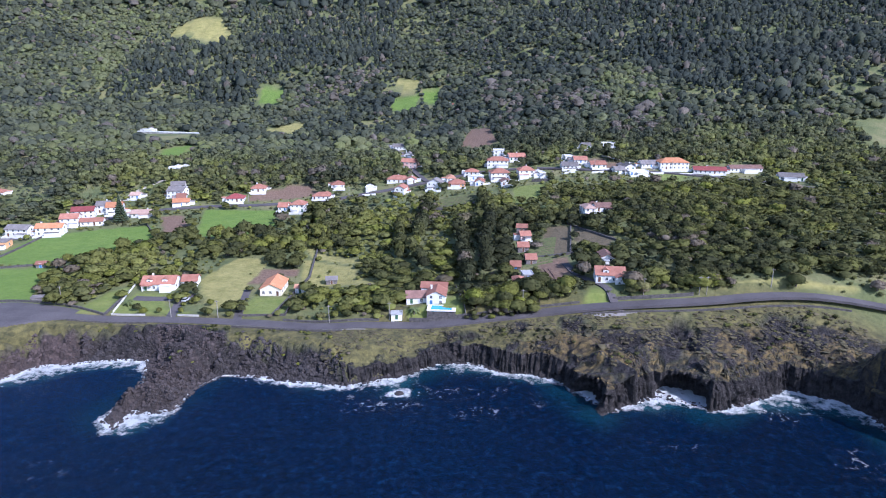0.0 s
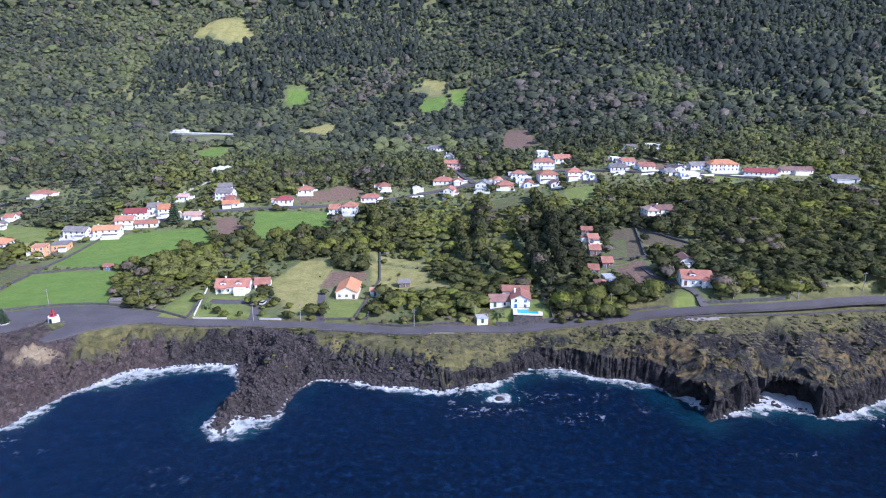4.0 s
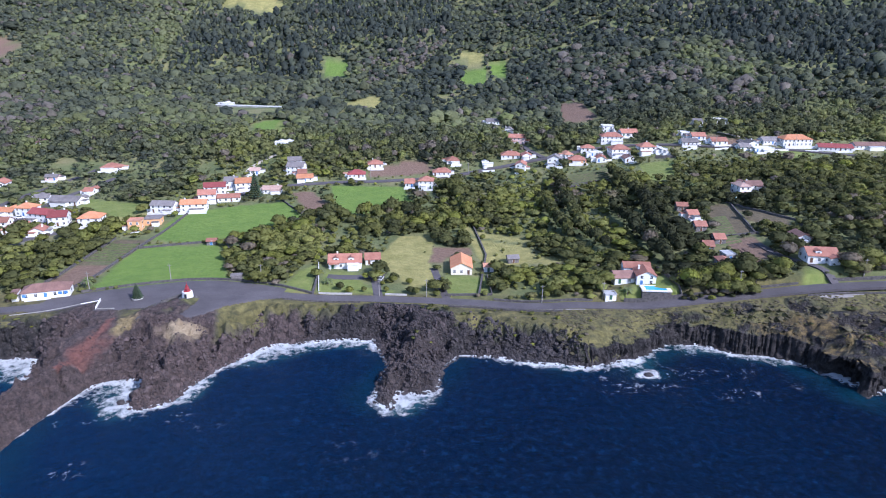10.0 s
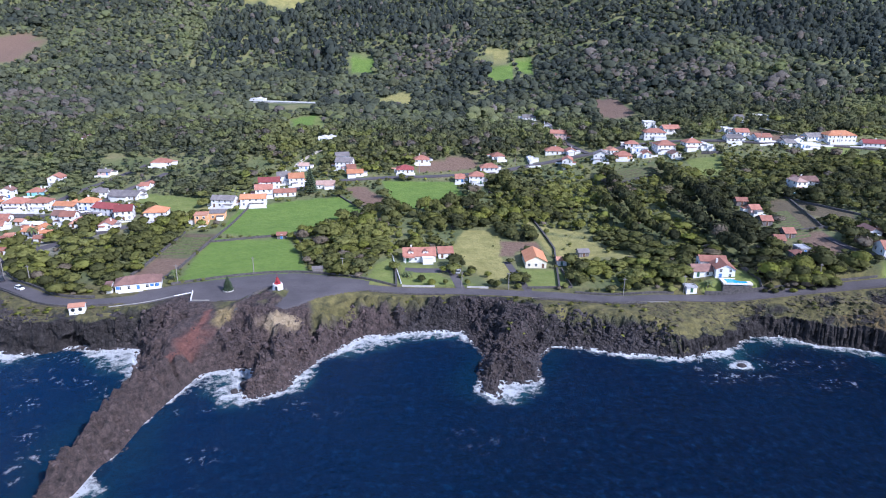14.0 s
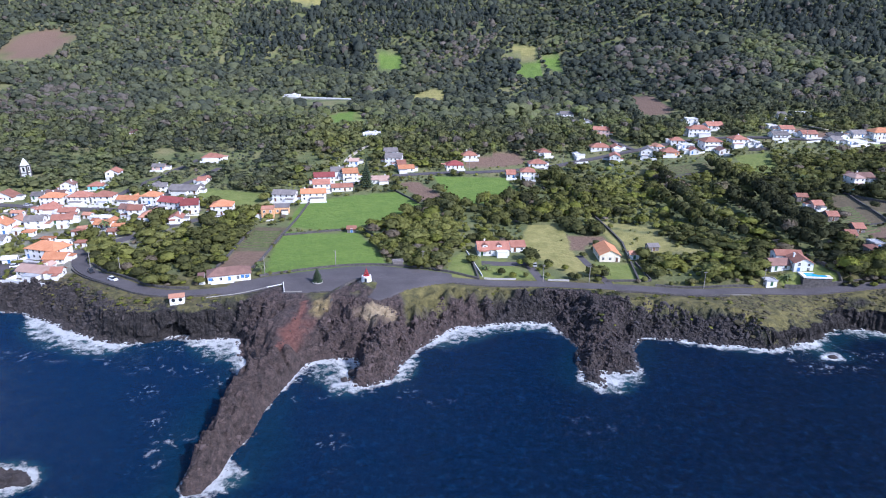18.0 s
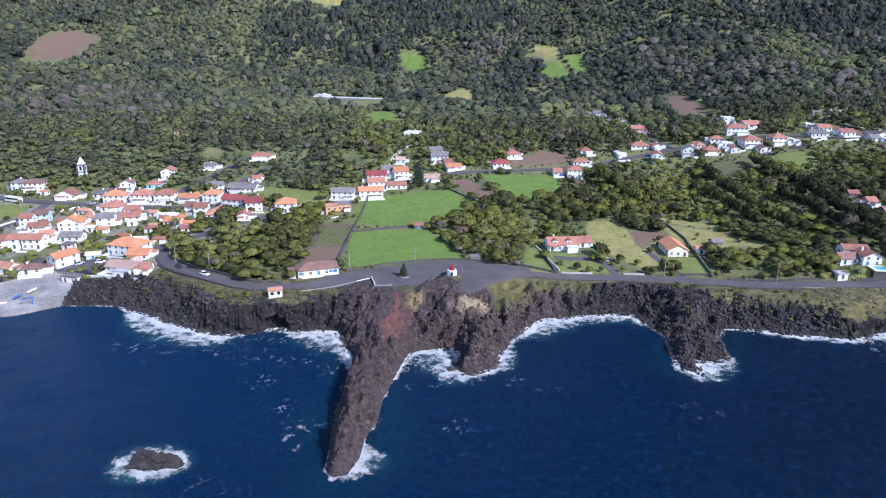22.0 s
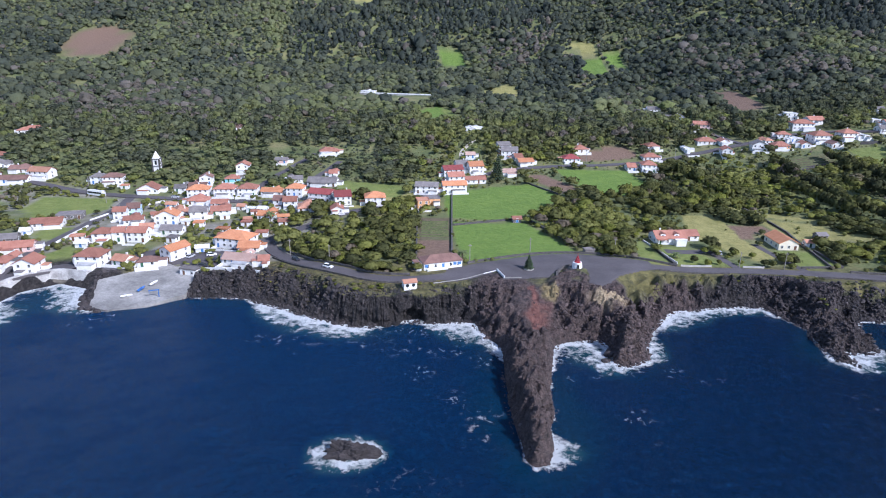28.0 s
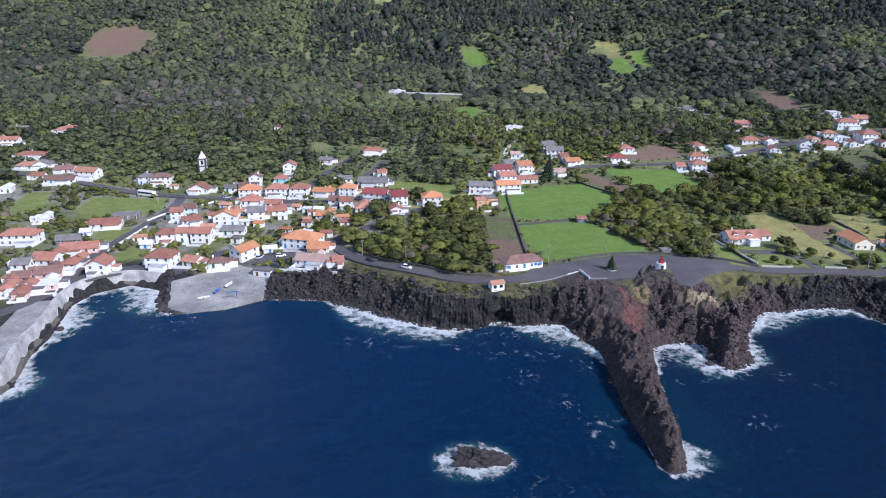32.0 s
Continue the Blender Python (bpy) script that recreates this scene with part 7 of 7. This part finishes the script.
def palm(x, y, h, r):
    t = thing("palm_tree", x, y, gz(x, y), 0, "short palm tree with arching green fronds", "palm", "palms")
    bm = bmesh.new()
    prism(bm, circle(0.22, 8), -0.3, h, 0.8)
    part("trunk", bm, M_BARK, t)
    for k in range(14):
        a = k * 2.399
        up = 0.9 - 0.075 * k
        vs, fs = [], []
        for i in range(6):
            u = i / 5
            px, pz = u * r, u * r * up * 0.9 - u * u * r * 0.75
            wd = 0.32 * r * math.sin(math.pi * min(0.97, u * 0.9 + 0.08)) * 0.55
            vs += [(px, -wd, pz - 0.12), (px, 0, pz), (px, wd, pz - 0.12)]
        for i in range(5):
            b = i * 3
            for j in (0, 1):
                fs += [(b + j, b + j + 3, b + j + 4), (b + j, b + j + 4, b + j + 1)]
        o = part("frond", fast_mesh("frond", vs, fs), M_PALM, t)
        o.location, o.rotation_euler = (0, 0, h), (0, 0, a)


for q in ((-204.3, 217.6, 3.0, 2.6), (-116.4, 227.9, 2.0, 2.4), (-295.8, 278.9, 4.5, 3.2), (-3.9, 212.2, 2.2, 2.4), (-290.8, 284.7, 3.5, 2.8), (67.6, 332, 4, 3), (62.6, 330.4, 4.5, 3)):
    palm(*q)
for q in ((-110.7, 222.7, 1.9, 3.0), (-106.6, 219.1, 1.8, 2.8), (-98.2, 230.5, 1.2, 2.6), (-94.6, 240.3, 1.6, 3.6), (-91, 233, 2.0, 3.4), (-84.8, 228.7, 1.6, 2.8), (-93.1, 220.7, 1.3, 2.4), (-101.4, 220.8, 1.3, 2.2), (-81.7, 217.9, 1.7, 3.2)):
    src = KINDS[0]
    kx = src.scale
    o = copy_thing(src, pose(q[0], q[1], gz(q[0], q[1]) - 0.1, 0, 0, q[0] * 7) @ Matrix.Diagonal((q[2] / kx[0], q[2] / kx[1], q[3] / kx[2], 1)))
    o.name = "bush"
    tagged(o, "clipped round dark bush in a front garden", "bush", "garden bushes")

# ---- lava rocks ----
M_ROCK = mat("lava rock", (0.05, 0.042, 0.042), 0.92)
g_ = node(M_ROCK, "ShaderNodeNewGeometry")
grey_ = mix(M_ROCK, 0.55, ramp(M_ROCK, g_.outputs["Random Per Island"], [(0.0, (0.016, 0.015, 0.017)), (0.6, (0.036, 0.032, 0.033)), (1.0, (0.078, 0.068, 0.068))]),
            ramp(M_ROCK, noise_fac(M_ROCK, 0.8, 8, 0.7), [(0.36, (0.010, 0.009, 0.010)), (0.66, (0.080, 0.069, 0.070))]))
brown_ = mix(M_ROCK, 0.5, ramp(M_ROCK, g_.outputs["Random Per Island"], [(0.0, (0.034, 0.027, 0.028)), (0.6, (0.074, 0.054, 0.051)), (1.0, (0.150, 0.110, 0.103))]),
             ramp(M_ROCK, noise_fac(M_ROCK, 0.8, 8, 0.7), [(0.36, (0.012, 0.009, 0.010)), (0.68, (0.128, 0.093, 0.087))]))
base(M_ROCK, mix(M_ROCK, attr(M_ROCK, "brown"), grey_, brown_))
bump(M_ROCK, noise_fac(M_ROCK, 2.2, 6, 0.75), 0.8, 0.25)


def brownish(x, y):
    return np.clip(np.maximum(ss(-208, -194, x) * ss(-112, -128, x), 0.3 * ss(-98, -92, x) * ss(-66, -73, x)) + fbm(x, y, 12, 3, 71) * 0.3, 0, 1)


r = np.random.RandomState(101)
x, y = r.uniform(-345, 150, 440000), r.uniform(100, 212, 440000)
d = inland(x, y)
scr = ss(-99, -90, x) * ss(-26, -36, x)
limit = 6.0 + 5 * ss(-240, -256, x) + 0.5 * ss(-152, -140, x) * ss(-88, -95, x) - 4.6 * cliffy(x) * ss(-60, -40, x) + 16 * ss(-206, -192, x) * ss(-144, -154, x) + 13 * ss(-99, -94, x) * ss(-64, -72, x) + 5 * ss(-72, -60, x) * ss(-20, -35, x)
dens = np.where((d > -1.4) & (d < limit + fbm(x, y, 9, 3, 3) * 4), 0.34 + 0.5 * scr + 0.3 * ss(1.5, 0, d) + 0.35 * ss(-152, -140, x) * ss(-88, -95, x) + 0.3 * ss(-240, -252, x), 0)
onpier = ss(174, 164, y) * ss(-200, -194, x) * ss(-166, -172, x)
dens = dens * (1 - 0.45 * ss(1, 3, d) * onpier)
dens = dens * (line_dist(x, y, COAST_ROAD) > 5.5) * ~inside(x, y, PLAZA) * ~inside(x, y, RAMP) * (1 - 0.97 * (np.hypot((x + 157) / 9, (y - 180) / 5.5) < 1))
dens = dens * (1 - 0.95 * (np.hypot((x + 184) / 9, (y - 177) / 14) < 1)) * (1 - 0.95 * (np.hypot((x + 174) / 5, (y - 184) / 7) < 1))
dens = dens * (0.45 + 0.55 * ss(-0.25, 0.2, fbm(x, y, 14, 3, 33)))
k = r.rand(len(x)) < dens
x, y, d = x[k], y[k], d[k]
size = np.minimum(np.exp(r.normal(-0.80, 0.42, len(x))), 1.35) * (1 - 0.3 * ss(8, 18, d)) * (1 - 0.25 * ss(174, 164, y) * ss(-200, -194, x) * ss(-166, -172, x))
v0, f0 = ICO0[0] * 0.8, ICO0[1]
V = v0[None] * r.uniform(0.5, 1.25, (len(x), len(v0), 1)) * r.uniform(0.6, 1.4, (len(x), 1, 3))
qa, qb = r.uniform(0, 6.28, (len(x), 1)), r.uniform(-0.7, 0.7, (len(x), 1))
V = np.stack([V[..., 0] * np.cos(qa) - V[..., 1] * np.sin(qa), V[..., 0] * np.sin(qa) + V[..., 1] * np.cos(qa), V[..., 2]], -1)
V = np.stack([V[..., 0], V[..., 1] * np.cos(qb) - V[..., 2] * np.sin(qb), V[..., 1] * np.sin(qb) + V[..., 2] * np.cos(qb)], -1) * size[:, None, None]
low_ = ss(174, 164, y) * ss(-200, -194, x) * ss(-166, -172, x)
V[..., 2] *= (1 - 0.35 * low_)[:, None]
V = V + np.stack([x, y, np.maximum(ground(x, y, d), -0.3) + size * (0.12 - 0.25 * low_)], -1)[:, None, :]
Fc = (f0[None] + (np.arange(len(x)) * len(v0))[:, None, None]).reshape(-1, 3)
me = fast_mesh("lava_boulders", V.reshape(-1, 3), Fc)
put_attr(me, "brown", np.repeat(brownish(x, y), len(v0)))
me.shade_flat()
me.materials.append(M_ROCK)
tagged(new("lava_boulders", me), "tumbled black lava boulders along the shore", "rocks", kind="stuff")


# ---- the steep cliffs: a face of broken basalt columns, with hollows at the waterline and a grassy lip ----
def cliff_face(name, x0, x1, label):
    p = smooth_line([q for q in map(tuple, COAST) if x0 < q[0] < x1], 0.3)
    n = side_normals(p)
    for _ in range(30):
        n[1:-1] = (n[:-2] + n[1:-1] * 2 + n[2:]) / 4
    n /= np.linalg.norm(n, axis=1, keepdims=True)
    s = np.arange(len(p)) * 0.3
    dip = np.max([depth * ss(1.0, 0.55, np.hypot(p[:, 0] - cx, p[:, 1] - cy) / (hw * 1.15)) for cx, cy, hw, _, depth in CAVES], axis=0)
    roof = np.max([hh * np.sqrt(np.clip(1 - (np.hypot(p[:, 0] - cx, p[:, 1] - cy) / (hw * 1.2)) ** 2, 0, 1)) for cx, cy, hw, hh, _ in CAVES], axis=0)
    # height of the brink, a few metres behind the waterline
    bx, by = p[:, 0] + n[:, 0] * 3.2, p[:, 1] + n[:, 1] * 3.2
    share = brink_share(bx)
    brink = land(bx, by) * share + fbm(s, s * 0, 9, 3, 81) * 1.1 + fbm(s, s * 0, 2.2, 2, 82) * 0.4
    # columns of uneven width, each standing forward or back and broken at its own heights
    pick = np.random.RandomState(83).rand(4096)
    flow = (s + 2.6 * fbm(s, s * 0, 4.5, 4, 84)) / 1.35
    loose = np.maximum(ss(-0.15, 0.25, fbm(s, s * 0, 14, 2, 90)), (p[:, 0] < -200) * 1.0)
    rows = []
    face = np.concatenate([np.linspace(-0.08, 0.2, 5)[:-1], np.linspace(0.2, 1.0, 20)])
    for v in face:
        z = brink * v
        f_ = flow + 0.5 * fbm(s * 0.3, z * 0.3, 6, 2, 80)
        cid = np.floor(f_).astype(int)
        u = f_ - cid
        storey = np.floor(z / (2.2 + 2.5 * pick[cid % 509]) + pick[cid % 911] * 3).astype(int)
        stand = pick[(cid * 7 + storey * 131) % 4096] - 0.5
        block = fbm(s, z * 0.75, 3.4, 3, 85)
        butt = fbm(s, z * 0.25, 11, 2, 86)
        off = 0.6 + 1.7 * max(v, 0) ** 1.8 - 0.85 * (1 - 0.5 * loose) * (1 - (2 * u - 1) ** 2) + stand * (1.6 - 0.5 * loose) + block * (0.8 + 1.6 * loose) + butt * 1.2 - 0.8 * ss(0.18, -0.08, v)
        off = off + dip * 1.1 * ss(1.12, 0.85, z / np.maximum(roof, 0.05))
        rows.append((p[:, 0] + n[:, 0] * off, p[:, 1] + n[:, 1] * off, z + block * 0.5 * v))
    m = len(face)
    last = off
    for k in range(1, 9):
        off = last + (6.4 + 1.0 * hollow(p[:, 0], p[:, 1]) - last) * k / 8
        px, py = p[:, 0] + n[:, 0] * off, p[:, 1] + n[:, 1] * off
        g = ground(px, py)
        u = k / 8
        z = (brink + 0.35 * fbm(s, k + 0 * s, 2.5, 2, 87)) * (1 - u) + (land(px, py) * (share + (1 - share) * ss(1.5, 10, off - 0.9))) * u
        z = np.where(u > 0.9, np.minimum(z, g) - 0.5, np.maximum(z, g + 0.06) if u > 0.2 else z)
        rows.append((px, py, np.where(line_dist(px, py, COAST_ROAD) < 3.4, np.where(u > 0.9, g, land(px, py)) - 0.6, z)))
    R = np.array(rows)
    nr, nc = R.shape[0], R.shape[2]
    V = np.stack([R[:, 0], R[:, 1], R[:, 2]], -1).reshape(-1, 3)
    i = np.arange(nr * nc).reshape(nr, nc)
    a, b, c_, e = i[:-1, :-1].ravel(), i[:-1, 1:].ravel(), i[1:, 1:].ravel(), i[1:, :-1].ravel()
    me = fast_mesh(name, V, np.concatenate([np.stack([a, b, c_], -1), np.stack([a, c_, e], -1)]))
    X, Y = V[:, 0].reshape(nr, nc), V[:, 1].reshape(nr, nc)
    top = np.zeros((nr, nc))
    top[m - 1:] = 1
    top[m - 2] = ss(-0.1, 0.3, fbm(s, s * 0, 3, 2, 88))
    bare = ss(-0.05, 0.2, fbm(X, Y, 5, 4, 89) - 0.12 * np.arange(nr)[:, None].clip(m) / m + 0.12 * ss(28, 40, X))
    # steep parts of the lip are bare rock
    fall = np.abs(np.gradient(V[:, 2].reshape(nr, nc), axis=0)) / (np.hypot(np.gradient(X, axis=0), np.gradient(Y, axis=0)) + 0.05)
    bare = np.maximum(np.maximum(bare, ss(0.9, 1.5, fall)), gully(X, Y)[0])
    put_attr(me, "rock", 1 - top * (1 - bare))
    put_attr(me, "verge", top * (1 - bare))
    put_attr(me, "moss", top * ss(24, 38, X) * (1 - bare))
    me.materials.append(M_GROUND)
    me.shade_flat()
    tagged(new(name, me), label, "cliff", kind="structure")


cliff_face("cliff_east", -33, 152, "dark basalt sea cliff with broken columns, hollows and a grassy top")
cliff_face("cliff_west", -253, -207, "dark lava sea cliff with a wave-cut hollow below the road")


def rock_mass(name, x, y, z, rx, ry, rz, seed, label, sub=4, rough=0.28):
    bm = bmesh.new()
    bmesh.ops.create_icosphere(bm, subdivisions=sub, radius=1.0)
    for v in bm.verts:
        q = v.co * 1.6 + Vector((seed * 3.1, seed, 0))
        f = 1 + rough * noise.fractal(q, 0.9, 2.1, 5) + 0.14 * noise.noise(q * 5) + rough * 0.22 * noise.noise(q * 11)
        v.co = Vector((v.co.x * rx, v.co.y * ry, v.co.z * rz)) * f
        v.co.z = max(v.co.z, -rz * 0.8)
    o = part(name, bm, M_ROCK)
    put_attr(o.data, "brown", [0.12] * len(o.data.vertices))
    o.data.shade_flat()
    o.location = (x, y, z)
    return tagged(o, label, "rock")


rock_mass("rock_islet", -233.4, 107.3, -0.3, 5.6, 2.7, 2.9, 3, "low jagged brown lava islet ringed with white foam", 5, 0.5)
rock_mass("sea_rock", -7.2, 172.4, -0.3, 1.6, 1.1, 0.8, 5, "small wave-washed rock off the cliffs", 3)
rock_mass("sea_rock", -160.6, 157.3, 0.0, 1.6, 1.3, 1.5, 7, "black rock standing in the surf", 3)
rock_mass("sea_rock", -162.7, 153.5, 0.0, 1.1, 1.0, 1.0, 8, "black rock standing in the surf", 3)
for k, q in enumerate(((-342.7, 195.1, 2.2), (-340.1, 190.1, 2.0), (-336.8, 186.6, 1.7), (-343.8, 200.3, 2.0), (-332.8, 184.7, 1.3), (-345.4, 205.2, 1.8), (-339.4, 186.6, 1.3))):
    rock_mass("sea_rock", q[0], q[1], 0.1, q[2], q[2] * 0.8, q[2] * 0.75, 20 + k, "black lava rock beside the slipway", 3)
rock_mass("sea_rock", -368.7, 168, 0.0, 1.6, 1.4, 1.1, 9, "black rock at the foot of the sea wall", 3)
rock_mass("sea_rock", -365.6, 172, 0.0, 1.3, 1.2, 1.0, 10, "black rock at the foot of the sea wall", 3)


# low scrub on the cliff tops
r = np.random.RandomState(121)
x, y = r.uniform(-280, 160, 9000), r.uniform(165, 214, 9000)
d = inland(x, y)
keep = (d > 6) & (d < 34) & (line_dist(x, y, COAST_ROAD) > 5) & ~inside(x, y, PLAZA) & (y < np.interp(x, [q[0] for q in COAST_ROAD], [q[1] for q in COAST_ROAD]))
keep &= r.rand(len(x)) < np.where(x > 30, 0.10, 0.10) * (fbm(x, y, 12, 3, 46) > -0.15)
keep &= ~((x > -206) & (x < -128))
x, y = x[keep], y[keep]
rad = r.uniform(0.5, 1.5, len(x))
wood("cliff_scrub", x, y, rad, rad * r.uniform(0.7, 1.2, len(x)), "far", "low olive scrub on the cliff tops", 122)

# tussocks of coarse grass and ledges of stone on the cliff-top verge
M_TUFT = two_tone("coarse olive grass", (0.036, 0.033, 0.017), (0.105, 0.088, 0.040), 0.35)
r = np.random.RandomState(126)
x, y = r.uniform(-282, 150, 60000), r.uniform(150, 216, 60000)
d = inland(x, y)
yr = np.interp(x, [q[0] for q in COAST_ROAD], [q[1] for q in COAST_ROAD])
keep = (d > 3.5) & (d < 30) & (y < yr - 3.2) & (line_dist(x, y, COAST_ROAD) > 3.6) & ~((x > -208) & (x < -34)) & (fbm(x, y, 8, 3, 48) > -0.2)
x, y = x[keep][:3000], y[keep][:3000]
rad = np.exp(r.normal(-1.1, 0.4, len(x)))
v0, f0 = ICO0
V = v0[None] * r.uniform(0.6, 1.3, (len(x), len(v0), 1)) * rad[:, None, None] * np.array([1.5, 1.5, 0.5])
V = V + np.stack([x, y, ground(x, y) + 0.03], -1)[:, None, :]
me = fast_mesh("verge_tussocks", V.reshape(-1, 3), (f0[None] + (np.arange(len(x)) * len(v0))[:, None, None]).reshape(-1, 3))
me.shade_flat()
me.materials.append(M_TUFT)
tagged(new("verge_tussocks", me), "coarse olive grass tussocks on the cliff tops", "grass", kind="stuff")

# shrubs in the village gardens
x, y = r.uniform(-470, -283, 9000), r.uniform(205, 345, 9000)
keep = (fbm(x, y, 16, 3, 47) > -0.12) & (inland(x, y) > 12) & ~inside(x, y, RAMP)
for pts, wd in ROADS:
    keep &= line_dist(x, y, pts) > wd / 2 + 1.2
for hx, hy, hr in HOUSES:
    keep &= np.hypot(x - hx, y - hy) > hr + 1.0
for q in PASTURE + LAWN + SOIL:
    keep &= ~inside(x, y, q)
x, y = x[keep][:1700], y[keep][:1700]
rad = np.exp(r.normal(0.05, 0.35, len(x)))
wood("garden_shrubs", x, y, rad, rad * r.uniform(1.1, 1.7, len(x)), "bush", "green shrubs and small fruit trees in the village gardens", 124)

# undergrowth in the glades of the lower slope
x, y = scatter(-300, 240, 204, 440, 3.7, 131)
keep = np.ones(len(x), bool)
for pts, wd in ROADS:
    keep &= line_dist(x, y, pts) > wd / 2 + 1.5
for q in PASTURE + LAWN + SOIL + CROP + [PLAZA]:
    keep &= ~inside(x, y, q)
for q in DRY:
    keep &= ~inside(x, y, q) | (np.random.RandomState(132).rand(len(x)) < 0.08)
for hx, hy, hr in HOUSES:
    keep &= np.hypot(x - hx, y - hy) > hr + 1.4
keep &= (y > np.interp(x, [q[0] for q in COAST_ROAD], [q[1] for q in COAST_ROAD]) + 4) & (np.random.RandomState(133).rand(len(x)) < 0.75) & ~((x > -130) & (x < -70) & (y < 262))
x, y = x[keep], y[keep]
rad = np.exp(np.random.RandomState(134).normal(-0.1, 0.4, len(x)))
wood("undergrowth", x, y, rad, rad * 1.3, "bush", "low green scrub and bracken between the trees", 135)

# furrows of the ploughed plot and rows of vegetables
M_FURROW = two_tone("turned red soil", (0.10, 0.06, 0.045), (0.17, 0.105, 0.08), 1.2)
M_GREENS = two_tone("vegetable leaves", (0.045, 0.062, 0.022), (0.105, 0.118, 0.042), 1.5)


def crop_row(name, a, b, wd, ht, m, label):
    p = np.linspace(a, b, max(3, int(math.dist(a, b) / 1.2)))
    n = side_normals(p)
    z = ground(p[:, 0], p[:, 1])
    rr = np.random.RandomState(int(abs(a[0] * 10 + a[1])))
    bm = bmesh.new()
    rows = [[bm.verts.new((*(p[i] - n[i] * wd * f), z[i] - 0.1)), bm.verts.new((*(p[i] + n[i] * rr.uniform(-0.1, 0.1)), z[i] + ht * rr.uniform(0.6, 1.2))), bm.verts.new((*(p[i] + n[i] * wd * f), z[i] - 0.1))]
            for i in range(len(p)) for f in (rr.uniform(0.4, 0.6),)]
    for r0, r1 in zip(rows[:-1], rows[1:]):
        bm.faces.new((r0[0], r0[1], r1[1], r1[0])), bm.faces.new((r0[1], r0[2], r1[2], r1[1]))
    bmesh.ops.recalc_face_normals(bm, faces=bm.faces)
    tagged(part(name, bm, m), label, "field row", "rows of a plot")


for k in range(7):
    crop_row("furrow", (39.8 + 1.7 * k, 240.5 + 0.2 * k), (40.5 + 1.75 * k, 219 + 0.9 * k), 0.9, 0.35, M_FURROW, "ridge of turned reddish soil in a ploughed plot")
for k in range(11):
    crop_row("vegetable_bed", (39.5 + 0.95 * k * 0.5, 247 + 3.6 * k), (53 + 0.75 * k, 249.5 + 3.4 * k), 1.3, 0.8, M_GREENS, "row of green vegetables in a terraced plot")
for k in range(7):
    crop_row("vegetable_bed", (-222.1, 249.1 + 3.7 * k), (-209.6, 249.9 + 3.7 * k), 1.4, 0.9, M_GREENS, "row of green vegetables in a terraced plot")
for k in range(6):
    crop_row("vegetable_bed", (6, 371.7 + 3.6 * k), (33.9, 376.6 + 3.4 * k), 1.3, 0.8, M_GREENS, "row of green vegetables in a terraced plot")
